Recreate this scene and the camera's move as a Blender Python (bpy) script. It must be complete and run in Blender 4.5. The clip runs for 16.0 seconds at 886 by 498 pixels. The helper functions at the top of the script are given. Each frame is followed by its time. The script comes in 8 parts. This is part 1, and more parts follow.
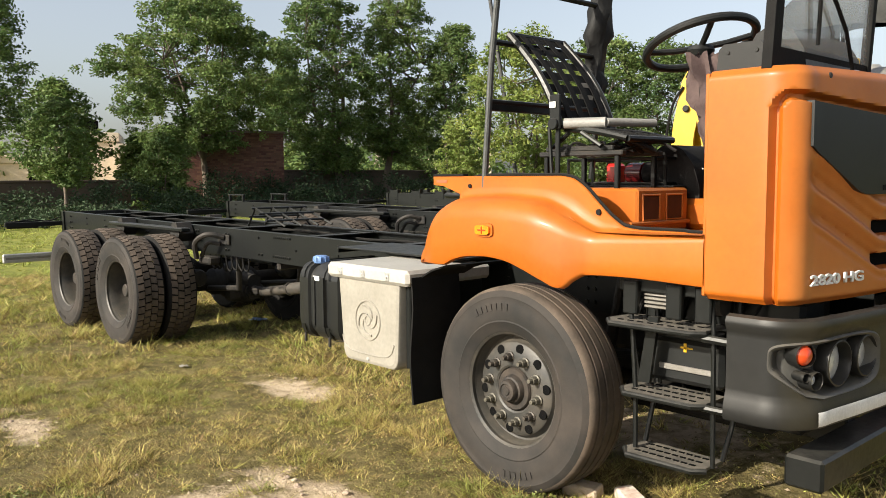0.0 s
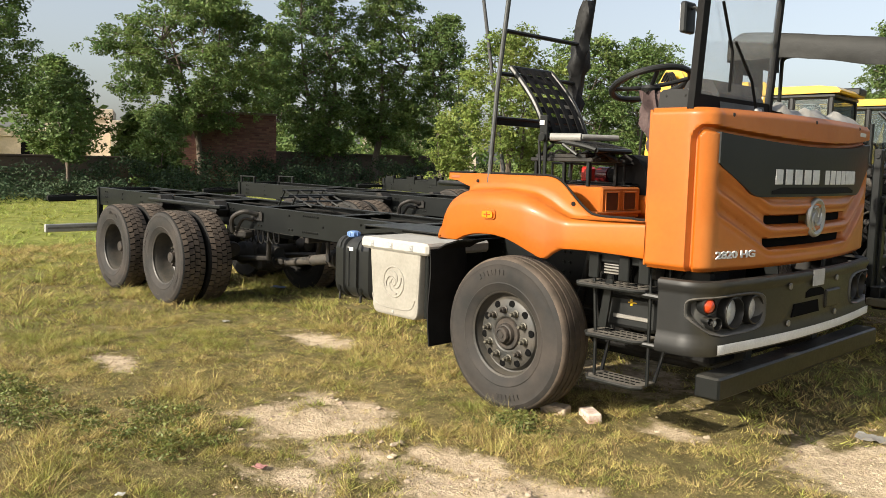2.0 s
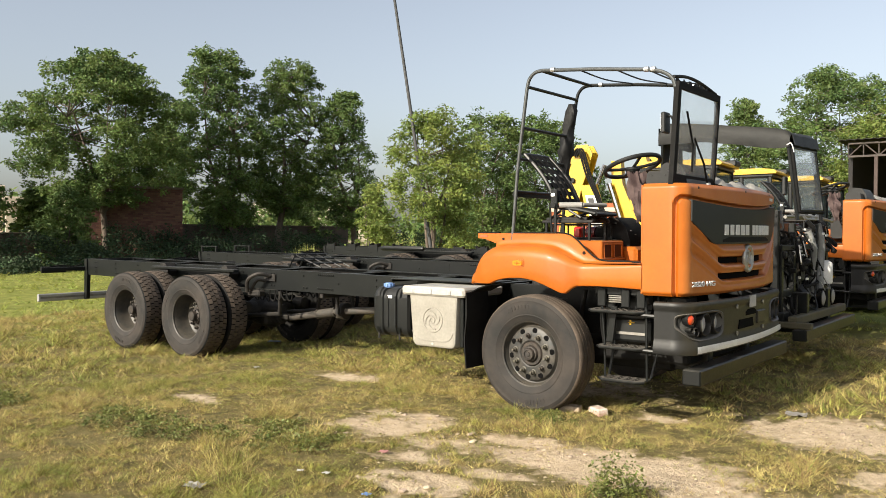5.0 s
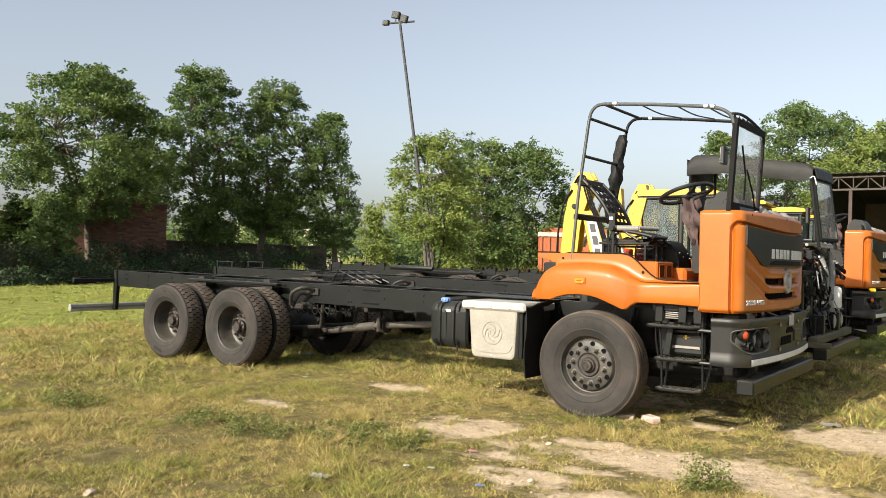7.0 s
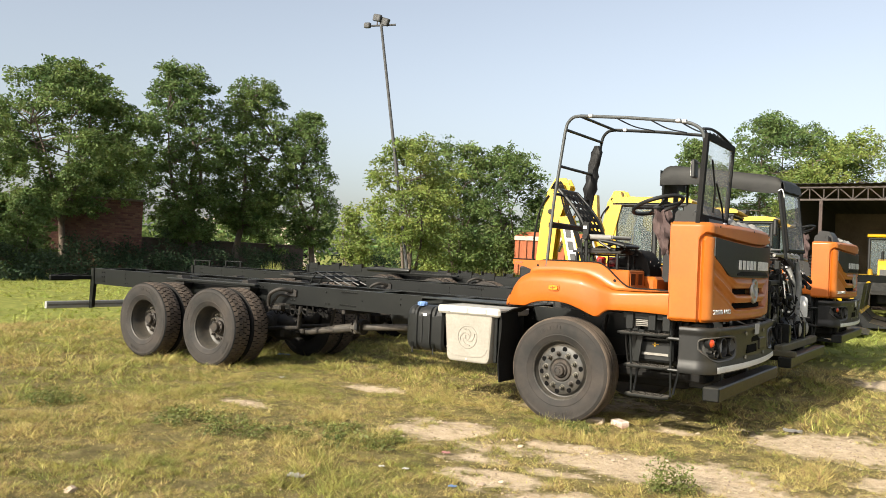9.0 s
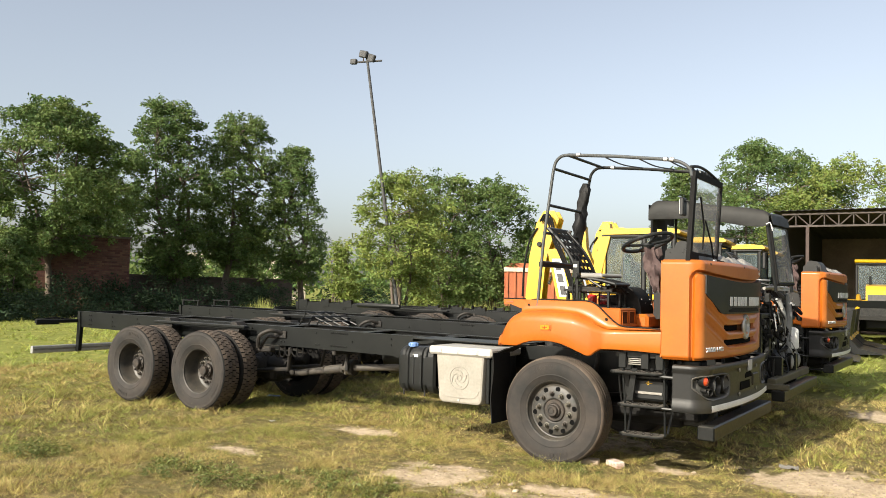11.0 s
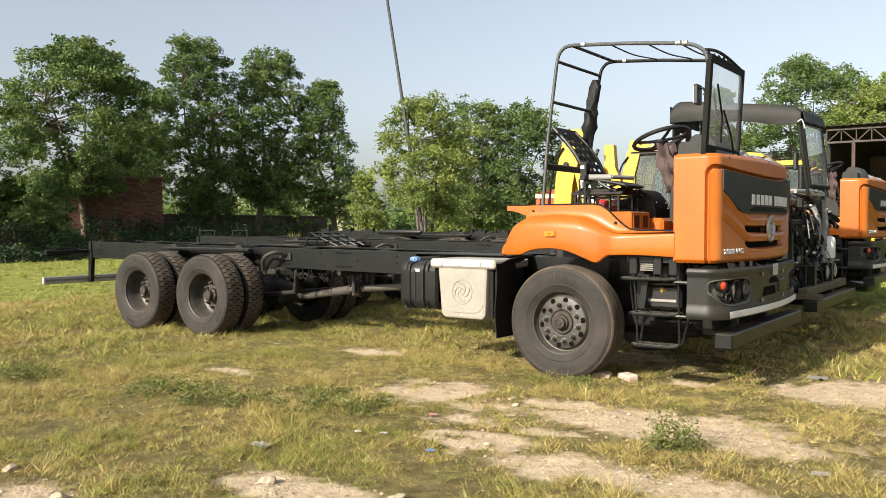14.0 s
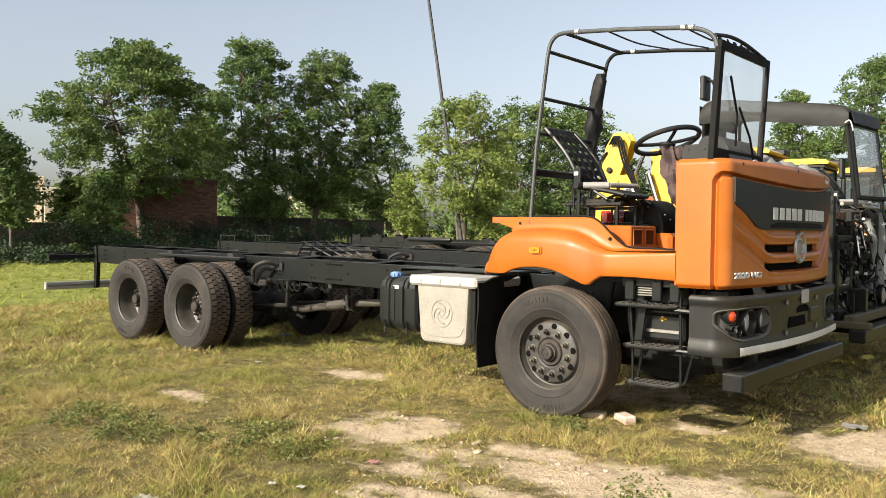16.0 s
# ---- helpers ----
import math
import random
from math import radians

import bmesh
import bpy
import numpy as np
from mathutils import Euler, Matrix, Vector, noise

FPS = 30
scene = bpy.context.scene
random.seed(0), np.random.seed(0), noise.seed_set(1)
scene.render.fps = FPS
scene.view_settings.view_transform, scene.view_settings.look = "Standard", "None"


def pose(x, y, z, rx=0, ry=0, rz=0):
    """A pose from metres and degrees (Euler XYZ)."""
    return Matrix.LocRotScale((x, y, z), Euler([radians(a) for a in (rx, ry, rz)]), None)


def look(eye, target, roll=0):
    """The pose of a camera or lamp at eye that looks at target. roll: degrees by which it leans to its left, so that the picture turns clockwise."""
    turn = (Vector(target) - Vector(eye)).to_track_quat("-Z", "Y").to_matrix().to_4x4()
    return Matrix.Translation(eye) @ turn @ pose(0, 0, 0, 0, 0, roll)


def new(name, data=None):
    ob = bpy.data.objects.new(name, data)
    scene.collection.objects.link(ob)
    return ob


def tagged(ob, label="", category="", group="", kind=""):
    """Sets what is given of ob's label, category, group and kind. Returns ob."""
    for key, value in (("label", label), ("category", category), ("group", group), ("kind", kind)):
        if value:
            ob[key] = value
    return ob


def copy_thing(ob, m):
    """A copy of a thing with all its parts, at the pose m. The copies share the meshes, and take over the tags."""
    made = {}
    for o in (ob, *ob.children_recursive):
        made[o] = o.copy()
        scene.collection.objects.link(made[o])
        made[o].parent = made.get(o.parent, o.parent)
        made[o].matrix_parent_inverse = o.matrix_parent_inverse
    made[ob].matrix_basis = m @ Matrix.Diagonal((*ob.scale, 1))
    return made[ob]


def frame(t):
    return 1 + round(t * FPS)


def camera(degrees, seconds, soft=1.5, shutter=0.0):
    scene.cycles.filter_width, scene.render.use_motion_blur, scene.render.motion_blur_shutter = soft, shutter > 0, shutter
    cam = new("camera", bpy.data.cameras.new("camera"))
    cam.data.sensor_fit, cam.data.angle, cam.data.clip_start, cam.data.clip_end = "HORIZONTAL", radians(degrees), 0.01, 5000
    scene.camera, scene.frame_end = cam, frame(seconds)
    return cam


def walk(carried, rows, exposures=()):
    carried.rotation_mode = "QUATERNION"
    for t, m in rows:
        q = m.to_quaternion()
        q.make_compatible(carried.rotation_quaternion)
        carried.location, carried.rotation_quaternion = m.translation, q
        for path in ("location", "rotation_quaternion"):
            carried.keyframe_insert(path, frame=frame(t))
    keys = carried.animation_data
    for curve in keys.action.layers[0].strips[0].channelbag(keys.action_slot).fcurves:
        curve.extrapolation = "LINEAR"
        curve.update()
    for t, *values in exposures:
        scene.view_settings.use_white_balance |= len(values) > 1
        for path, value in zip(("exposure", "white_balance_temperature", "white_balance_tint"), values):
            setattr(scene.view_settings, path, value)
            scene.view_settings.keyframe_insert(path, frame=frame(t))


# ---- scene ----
cam = camera(56.5, 16.0, soft=0.75)
PATH = [
    (0, (2.827, -4.264, 1.613), (1.359, -2.917, 1.44), -0.3),
    (0.5, (3.026, -4.5, 1.65), (1.551, -3.161, 1.474), 0.2),
    (1, (3.207, -4.833, 1.661), (1.728, -3.502, 1.462), 0.5),
    (1.5, (3.443, -5.133, 1.708), (1.971, -3.796, 1.49), 1.0),
    (2, (3.714, -5.383, 1.689), (2.281, -4.004, 1.48), 1.5),
    (2.5, (3.907, -5.807, 1.683), (2.515, -4.38, 1.517), 1.6),
    (3, (4.04, -6.159, 1.69), (2.667, -4.709, 1.58), 1.7),
    (3.5, (4.109, -6.511, 1.683), (2.758, -5.038, 1.597), 1.5),
    (4, (4.059, -6.921, 1.626), (2.741, -5.419, 1.538), 0.6),
    (4.2, (4.065, -7.063, 1.627), (2.77, -5.542, 1.54), 0.4),
    (6.3, (3.609, -8.28, 1.571), (2.438, -6.658, 1.594), 0.8),
    (6.5, (3.574, -8.372, 1.562), (2.409, -6.747, 1.582), 1.0),
    (7, (3.483, -8.613, 1.548), (2.327, -6.981, 1.567), 1.5),
    (7.5, (3.497, -8.711, 1.562), (2.344, -7.077, 1.582), 2.1),
    (8, (3.563, -8.703, 1.565), (2.41, -7.07, 1.582), 2.6),
    (8.5, (3.575, -8.736, 1.581), (2.436, -7.092, 1.598), 2.7),
    (9, (3.574, -8.759, 1.593), (2.464, -7.095, 1.616), 2.5),
    (9.5, (3.556, -8.751, 1.709), (2.458, -7.08, 1.746), 1.8),
    (9.7, (3.544, -8.732, 1.746), (2.442, -7.063, 1.794), 1.7),
    (11.8, (3.543, -8.751, 1.582), (2.462, -7.072, 1.686), 1.3),
    (12, (3.577, -8.788, 1.489), (2.496, -7.107, 1.555), 1.2),
    (12.5, (3.608, -8.706, 1.377), (2.493, -7.045, 1.373), 0.3),
    (13, (3.631, -8.572, 1.397), (2.487, -6.931, 1.368), 0.0),
    (13.5, (3.588, -8.346, 1.411), (2.437, -6.711, 1.37), -0.1),
    (14, (3.586, -8.04, 1.435), (2.416, -6.419, 1.377), -0.1),
    (14.5, (3.685, -7.66, 1.472), (2.481, -6.065, 1.397), 0.1),
    (15, (3.601, -7.4, 1.472), (2.375, -5.822, 1.398), 0.1),
    (15.5, (3.61, -7.094, 1.494), (2.348, -5.544, 1.429), 0.2),
    (16, (3.665, -6.787, 1.513), (2.362, -5.27, 1.464), 0.7),
]
walk(cam, [(t, look(eye, target, roll)) for t, eye, target, roll in PATH],
     [(0, 0.78), (0.6, 0.86), (1.5, 0.82), (2.5, 0.70), (4.2, 0.66), (6.3, 0.74), (7.4, 0.76), (8.2, 0.86), (9.0, 0.84), (9.7, 0.76), (11.8, 0.82), (13.5, 0.77), (16, 0.80)])

# ---- light ----
SUN_EL, SUN_AZ = radians(28), math.atan2(-0.985, -0.17)
sun_from = Vector((math.cos(SUN_EL) * math.cos(SUN_AZ), math.cos(SUN_EL) * math.sin(SUN_AZ), math.sin(SUN_EL)))
sun = new("sun", bpy.data.lights.new("sun", "SUN"))
sun.data.energy, sun.data.angle, sun.data.color = 5.0, radians(0.8), (1.0, 0.92, 0.77)
sun.matrix_world = look(sun_from * 50, (0, 0, 0))
world = bpy.data.worlds.new("sky")
scene.world = world
world.use_nodes = True
wn = world.node_tree
sky = wn.nodes.new("ShaderNodeTexSky")
sky.sky_type, sky.sun_disc = "NISHITA", False
sky.sun_elevation, sky.sun_rotation = SUN_EL, math.pi / 2 - SUN_AZ
sky.altitude, sky.air_density, sky.dust_density, sky.ozone_density = 200, 1.0, 3.4, 1.0
wn.nodes["Background"].inputs["Strength"].default_value = 0.114
haze = wn.nodes.new("ShaderNodeHueSaturation")
haze.inputs["Saturation"].default_value = 0.54
wn.links.new(sky.outputs["Color"], haze.inputs["Color"])
wn.links.new(haze.outputs["Color"], wn.nodes["Background"].inputs["Color"])

# ---- materials ----
def mat(name, col, col2=None, scale=4.0, rough=0.5, rough2=None, metal=0.0, bump=0.0, bscale=60.0, coat=0.0, dust=0.0,
        dust_col=(0.30, 0.25, 0.18), island=0.0, objrand=0.0, spec=0.5, transl=0.0, fine=0.12, bdist=0.01, stretch=(1, 1, 1), front=0.0, front_col=(0.27, 0.125, 0.06)):
    """Principled surface with two scales of variation; dust lies on faces that look up."""
    m = bpy.data.materials.new(name)
    m.use_nodes = True
    t = m.node_tree
    n, link = t.nodes, t.links.new
    b = n["Principled BSDF"]
    co = n.new("ShaderNodeTexCoord")
    mp = n.new("ShaderNodeMapping")
    mp.inputs["Scale"].default_value = stretch
    link(co.outputs["Object"], mp.inputs["Vector"])
    def noise_node(sc, detail=5.0, rgh=0.6):
        q = n.new("ShaderNodeTexNoise")
        q.inputs["Scale"].default_value, q.inputs["Detail"].default_value, q.inputs["Roughness"].default_value = sc, detail, rgh
        link(mp.outputs["Vector"], q.inputs["Vector"])
        return q
    def ramp(src, lo, hi):
        r = n.new("ShaderNodeMapRange")
        r.inputs["From Min"].default_value, r.inputs["From Max"].default_value = lo, hi
        link(src, r.inputs["Value"])
        return r.outputs["Result"]
    def mixc(fac, a, c):
        x = n.new("ShaderNodeMix")
        x.data_type = "RGBA"
        for sock, v in ((x.inputs["Factor"], fac), (x.inputs["A"], a), (x.inputs["B"], c)):
            if isinstance(v, (tuple, float, int)):
                sock.default_value = (*v, 1) if isinstance(v, tuple) else v
            else:
                link(v, sock)
        return x.outputs["Result"]
    big = noise_node(scale)
    tiny = noise_node(scale * 14, 4.0)
    fac = ramp(big.outputs["Fac"], 0.35, 0.65)
    col2 = col2 or tuple(c * 0.82 for c in col)
    c = mixc(fac, tuple(col), tuple(col2))
    if fine:
        hs = n.new("ShaderNodeHueSaturation")
        link(c, hs.inputs["Color"])
        v = n.new("ShaderNodeMapRange")
        v.inputs["From Min"].default_value, v.inputs["From Max"].default_value = 0.25, 0.75
        v.inputs["To Min"].default_value, v.inputs["To Max"].default_value = 1 - fine, 1 + fine
        link(tiny.outputs["Fac"], v.inputs["Value"])
        link(v.outputs["Result"], hs.inputs["Value"])
        c = hs.outputs["Color"]
    g = n.new("ShaderNodeNewGeometry")
    if island or objrand:
        src = g.outputs["Random Per Island"] if island else n.new("ShaderNodeObjectInfo").outputs["Random"]
        amt = island or objrand
        hs = n.new("ShaderNodeHueSaturation")
        link(c, hs.inputs["Color"])
        v = n.new("ShaderNodeMapRange")
        v.inputs["To Min"].default_value, v.inputs["To Max"].default_value = 1 - amt, 1 + amt
        link(src, v.inputs["Value"])
        link(v.outputs["Result"], hs.inputs["Value"])
        v2 = n.new("ShaderNodeMapRange")
        v2.inputs["To Min"].default_value, v2.inputs["To Max"].default_value = 0.5 - amt * 0.06, 0.5 + amt * 0.06
        link(src, v2.inputs["Value"])
        link(v2.outputs["Result"], hs.inputs["Hue"])
        c = hs.outputs["Color"]
    r_in = None
    if dust:
        sep = n.new("ShaderNodeSeparateXYZ")
        link(g.outputs["Normal"], sep.inputs["Vector"])
        up = ramp(sep.outputs["Z"], 0.05, 0.95)
        dn = noise_node(scale * 3, 6.0, 0.7)
        mu = n.new("ShaderNodeMath")
        mu.operation = "MULTIPLY"
        link(up, mu.inputs[0])
        link(ramp(dn.outputs["Fac"], 0.25, 0.75), mu.inputs[1])
        mu2 = n.new("ShaderNodeMath")
        mu2.operation = "MULTIPLY"
        link(mu.outputs[0], mu2.inputs[0])
        mu2.inputs[1].default_value = dust
        c = mixc(mu2.outputs[0], c, tuple(dust_col))
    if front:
        # road grime on the nose, its colour also lifting the unlit front
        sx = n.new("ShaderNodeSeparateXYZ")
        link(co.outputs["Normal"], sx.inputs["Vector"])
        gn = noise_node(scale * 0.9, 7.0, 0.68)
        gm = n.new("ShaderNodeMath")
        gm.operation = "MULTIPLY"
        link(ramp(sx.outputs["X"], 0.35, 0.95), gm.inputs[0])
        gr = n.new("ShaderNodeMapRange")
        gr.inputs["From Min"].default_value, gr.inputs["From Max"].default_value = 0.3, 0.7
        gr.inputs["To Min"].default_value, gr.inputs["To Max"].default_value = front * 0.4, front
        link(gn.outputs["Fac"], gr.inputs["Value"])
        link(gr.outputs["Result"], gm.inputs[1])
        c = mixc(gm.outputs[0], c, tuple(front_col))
    link(c, b.inputs["Base Color"])
    rr = n.new("ShaderNodeMapRange")
    rr.inputs["To Min"].default_value, rr.inputs["To Max"].default_value = rough, rough if rough2 is None else rough2
    link(tiny.outputs["Fac"], rr.inputs["Value"])
    link(rr.outputs["Result"], b.inputs["Roughness"])
    b.inputs["Metallic"].default_value = metal
    b.inputs["Specular IOR Level"].default_value = spec
    b.inputs["Coat Weight"].default_value = coat
    b.inputs["Coat Roughness"].default_value = 0.12
    if bump:
        bn = n.new("ShaderNodeBump")
        bn.inputs["Strength"].default_value, bn.inputs["Distance"].default_value = bump, bdist
        link(noise_node(bscale, 4.0).outputs["Fac"], bn.inputs["Height"])
        link(bn.outputs["Normal"], b.inputs["Normal"])
    if transl:
        tr = n.new("ShaderNodeBsdfTranslucent")
        link(c, tr.inputs["Color"])
        ad = n.new("ShaderNodeMixShader")
        ad.inputs["Fac"].default_value = transl
        link(b.outputs["BSDF"], ad.inputs[1])
        link(tr.outputs["BSDF"], ad.inputs[2])
        link(ad.outputs["Shader"], n["Material Output"].inputs["Surface"])
    return m


def glass(name, tint=(0.97, 0.98, 0.975), haze=0.12, film=(0.8, 0.8, 0.78)):
    m = bpy.data.materials.new(name)
    m.use_nodes = True
    n, link = m.node_tree.nodes, m.node_tree.links.new
    n.remove(n["Principled BSDF"])
    tr = n.new("ShaderNodeBsdfTransparent")
    tr.inputs["Color"].default_value = (*tint, 1)
    gl = n.new("ShaderNodeBsdfGlossy")
    gl.inputs["Roughness"].default_value = 0.03
    df = n.new("ShaderNodeBsdfDiffuse")
    df.inputs["Color"].default_value = (*film, 1)
    lw = n.new("ShaderNodeLayerWeight")
    lw.inputs["Blend"].default_value = 0.3
    fr = n.new("ShaderNodeMapRange")
    fr.inputs["From Min"].default_value, fr.inputs["From Max"].default_value = 0.2, 1.0
    fr.inputs["To Min"].default_value, fr.inputs["To Max"].default_value = 0.03, 0.4
    link(lw.outputs["Facing"], fr.inputs["Value"])
    m1, m2 = n.new("ShaderNodeMixShader"), n.new("ShaderNodeMixShader")
    link(fr.outputs["Result"], m1.inputs["Fac"])
    link(tr.outputs["BSDF"], m1.inputs[1])
    link(gl.outputs["BSDF"], m1.inputs[2])
    co = n.new("ShaderNodeTexCoord")
    no = n.new("ShaderNodeTexNoise")
    no.inputs["Scale"].default_value = 3.0
    link(co.outputs["Object"], no.inputs["Vector"])
    mr = n.new("ShaderNodeMapRange")
    mr.inputs["To Min"].default_value, mr.inputs["To Max"].default_value = haze * 0.4, haze * 1.6
    link(no.outputs["Fac"], mr.inputs["Value"])
    link(mr.outputs["Result"], m2.inputs["Fac"])
    link(m1.outputs["Shader"], m2.inputs[1])
    link(df.outputs["BSDF"], m2.inputs[2])
    link(m2.outputs["Shader"], n["Material Output"].inputs["Surface"])
    return m


# front_col is brighter than the paint to lighten the shaded nose
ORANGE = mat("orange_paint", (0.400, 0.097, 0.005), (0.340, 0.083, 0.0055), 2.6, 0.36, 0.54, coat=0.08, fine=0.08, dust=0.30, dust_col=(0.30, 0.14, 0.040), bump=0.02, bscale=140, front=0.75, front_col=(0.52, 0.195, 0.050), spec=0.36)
BLACKPANEL = mat("satin_black_plastic", (0.013, 0.014, 0.014), None, 3.0, 0.34, 0.46, fine=0.1, dust=0.06, spec=0.35)
# olive front tint holds dust and the reflection of sunlit ground
PLASTIC = mat("grey_bumper_plastic", (0.0085, 0.009, 0.009), (0.014, 0.0138, 0.0128), 3.0, 0.36, 0.56, bump=0.12, bscale=300, dust=0.12, bdist=0.002, spec=0.30, front=0.42, front_col=(0.085, 0.072, 0.040))
# dust on upward faces also lightens them for the sky's reflection
CHASSIS = mat("black_chassis_paint", (0.0055, 0.0064, 0.0064), (0.0085, 0.0095, 0.009), 3.0, 0.27, 0.50, dust=0.40, dust_col=(0.16, 0.15, 0.13), bump=0.08, bscale=90, bdist=0.003, spec=0.28)
IRON = mat("dusty_iron", (0.010, 0.010, 0.010), (0.026, 0.022, 0.018), 6.0, 0.5, 0.8, dust=0.2, dust_col=(0.18, 0.15, 0.11), bump=0.25, bscale=70, spec=0.35)
RIM = mat("dark_grey_wheel_steel", (0.024, 0.025, 0.024), (0.060, 0.052, 0.042), 7.0, 0.38, 0.65, bump=0.1, dust=0.15, fine=0.15, spec=0.45)
RUBBER = mat("dusty_tyre_rubber", (0.017, 0.0165, 0.0155), (0.040, 0.033, 0.028), 3.5, 0.62, 0.85, bump=0.2, bscale=160, dust=0.10, dust_col=(0.12, 0.095, 0.07), bdist=0.004, fine=0.15, spec=0.3)
BLACKRUB = mat("black_rubber", (0.008, 0.008, 0.008), (0.013, 0.0125, 0.012), 5.0, 0.65, 0.85, bump=0.2, bscale=90, dust=0.05, spec=0.12)
BEIGE = mat("cream_plastic", (0.275, 0.257, 0.218), (0.232, 0.216, 0.182), 3.0, 0.42, 0.55, bump=0.03, bscale=120, dust=0.35, dust_col=(0.27, 0.245, 0.20))
# locker cream made paler for the sun on the lid
SUNLITCREAM = mat("sunlit_cream_lid_plastic", (0.40, 0.385, 0.345), (0.34, 0.325, 0.29), 3.0, 0.42, 0.55, bump=0.03, bscale=120, dust=0.25, dust_col=(0.36, 0.335, 0.285))
WHITE = mat("white_paint", (0.72, 0.72, 0.70), (0.62, 0.61, 0.58), 6.0, 0.4, 0.55, dust=0.2)
SILVER = mat("silver_aluminium", (0.55, 0.55, 0.54), (0.45, 0.45, 0.44), 6.0, 0.35, 0.55, metal=0.7)
LAMPCHROME = mat("lamp_reflector", (0.34, 0.34, 0.34), None, 8.0, 0.25, 0.35, metal=1.0, fine=0.05)
# olive tone of the front beam
OLIVEBAR = mat("olive_beam", (0.085, 0.072, 0.035), (0.06, 0.052, 0.028), 4.0, 0.6, 0.8, dust=0.08)
DUCT = mat("pale_grey_duct", (0.24, 0.24, 0.23), (0.16, 0.16, 0.15), 8.0, 0.5, 0.7)
GALV = mat("galvanised_pipe", (0.075, 0.080, 0.080), (0.052, 0.056, 0.056), 8.0, 0.4, 0.55, metal=0.3)
CHROME = mat("chrome", (0.75, 0.75, 0.74), None, 8.0, 0.14, 0.25, metal=1.0, fine=0.05)
DULLSTEEL = mat("dull_steel", (0.30, 0.29, 0.27), (0.2, 0.185, 0.16), 9.0, 0.4, 0.6, metal=0.6, bump=0.1)
SHAFT = mat("grey_shaft_paint", (0.042, 0.038, 0.033), (0.066, 0.056, 0.045), 8.0, 0.5, 0.7, dust=0.15)
BLUE = mat("blue_plastic", (0.15, 0.26, 0.50), (0.12, 0.21, 0.42), 12.0, 0.35, 0.5)
AMBER = mat("amber_lens", (0.80, 0.22, 0.01), (0.7, 0.16, 0.01), 30.0, 0.15, 0.25, coat=0.6)
REDLENS = mat("red_lens", (0.55, 0.02, 0.015), None, 20.0, 0.15, 0.25, coat=0.5)
REDORANGE = mat("red_orange_lens", (0.52, 0.055, 0.012), None, 20.0, 0.15, 0.25, coat=0.5)
CLOTH = mat("maroon_cloth", (0.055, 0.034, 0.033), (0.095, 0.065, 0.06), 9.0, 0.9, 0.95, bump=0.5, bscale=40)
CANVAS = mat("weathered_grey_canvas", (0.014, 0.0145, 0.014), (0.026, 0.026, 0.024), 2.2, 0.5, 0.75, bump=0.3, bscale=9, dust=0.05, bdist=0.02, spec=0.25)
TARP = mat("black_tarpaulin", (0.007, 0.007, 0.007), (0.014, 0.014, 0.014), 5.0, 0.55, 0.75, bump=0.4, bscale=20, spec=0.3)
SHEET = mat("clear_plastic_sheet", (0.34, 0.33, 0.30), (0.22, 0.2, 0.17), 3.0, 0.25, 0.5, bump=0.6, bscale=7, bdist=0.05)
YELLOW = mat("yellow_machine_paint", (0.56, 0.335, 0.006), (0.51, 0.300, 0.006), 2.0, 0.32, 0.45, coat=0.2, fine=0.05, dust=0.25, dust_col=(0.42, 0.30, 0.13))
WOODBODY = mat("brown_orange_truck_body_paint", (0.36, 0.10, 0.035), (0.28, 0.085, 0.035), 3.0, 0.6, 0.8, bump=0.2)
SHEDSTEEL = mat("rusty_shed_steel", (0.045, 0.031, 0.027), (0.066, 0.045, 0.038), 3.0, 0.7, 0.9)
SHEDROOF = mat("corrugated_shed_sheet", (0.010, 0.009, 0.009), (0.016, 0.014, 0.013), 1.0, 0.7, 0.9)
SHEDWALL = mat("shed_brick_wall", (0.17, 0.128, 0.105), (0.11, 0.084, 0.07), 1.0, 0.9)
BRICK = mat("red_brick", (0.155, 0.072, 0.052), (0.11, 0.054, 0.041), 2.0, 0.85, 0.95, island=0.3, bump=0.3, bscale=40)
MORTAR = mat("dark_brick_and_mortar", (0.12, 0.082, 0.062), (0.08, 0.058, 0.047), 1.0, 0.95)
PLASTER = mat("cream_plaster", (0.55, 0.46, 0.36), (0.48, 0.41, 0.32), 0.6, 0.9)
CONCRETE = mat("grey_concrete", (0.30, 0.28, 0.25), (0.22, 0.2, 0.18), 1.0, 0.9, bump=0.2)
BARK = mat("grey_brown_bark", (0.085, 0.066, 0.050), (0.135, 0.105, 0.080), 6.0, 0.9, bump=0.7, bscale=18, bdist=0.04, stretch=(1, 1, 0.3))
# two tones in broad patches imitate light and shade on leaf clumps
LEAF_A = mat("mid_green_leaf", (0.165, 0.215, 0.060), (0.078, 0.130, 0.042), 0.75, 0.5, 0.65, spec=0.3, island=0.35, transl=0.35, fine=0.0)
LEAF_B = mat("yellow_green_leaf", (0.25, 0.285, 0.068), (0.14, 0.20, 0.052), 1.1, 0.5, 0.65, spec=0.3, island=0.35, transl=0.38, fine=0.0)
LEAF_C = mat("dark_green_leaf", (0.145, 0.20, 0.054), (0.070, 0.118, 0.040), 0.75, 0.5, 0.65, spec=0.3, island=0.35, transl=0.33, fine=0.0)
# deep green bush leaf, darkened further for the shade of the trees
LEAF_D = mat("shaded_deep_green_leaf", (0.034, 0.057, 0.028), (0.054, 0.078, 0.038), 0.25, 0.6, 0.75, island=0.45, transl=0.2, fine=0.0, spec=0.2)
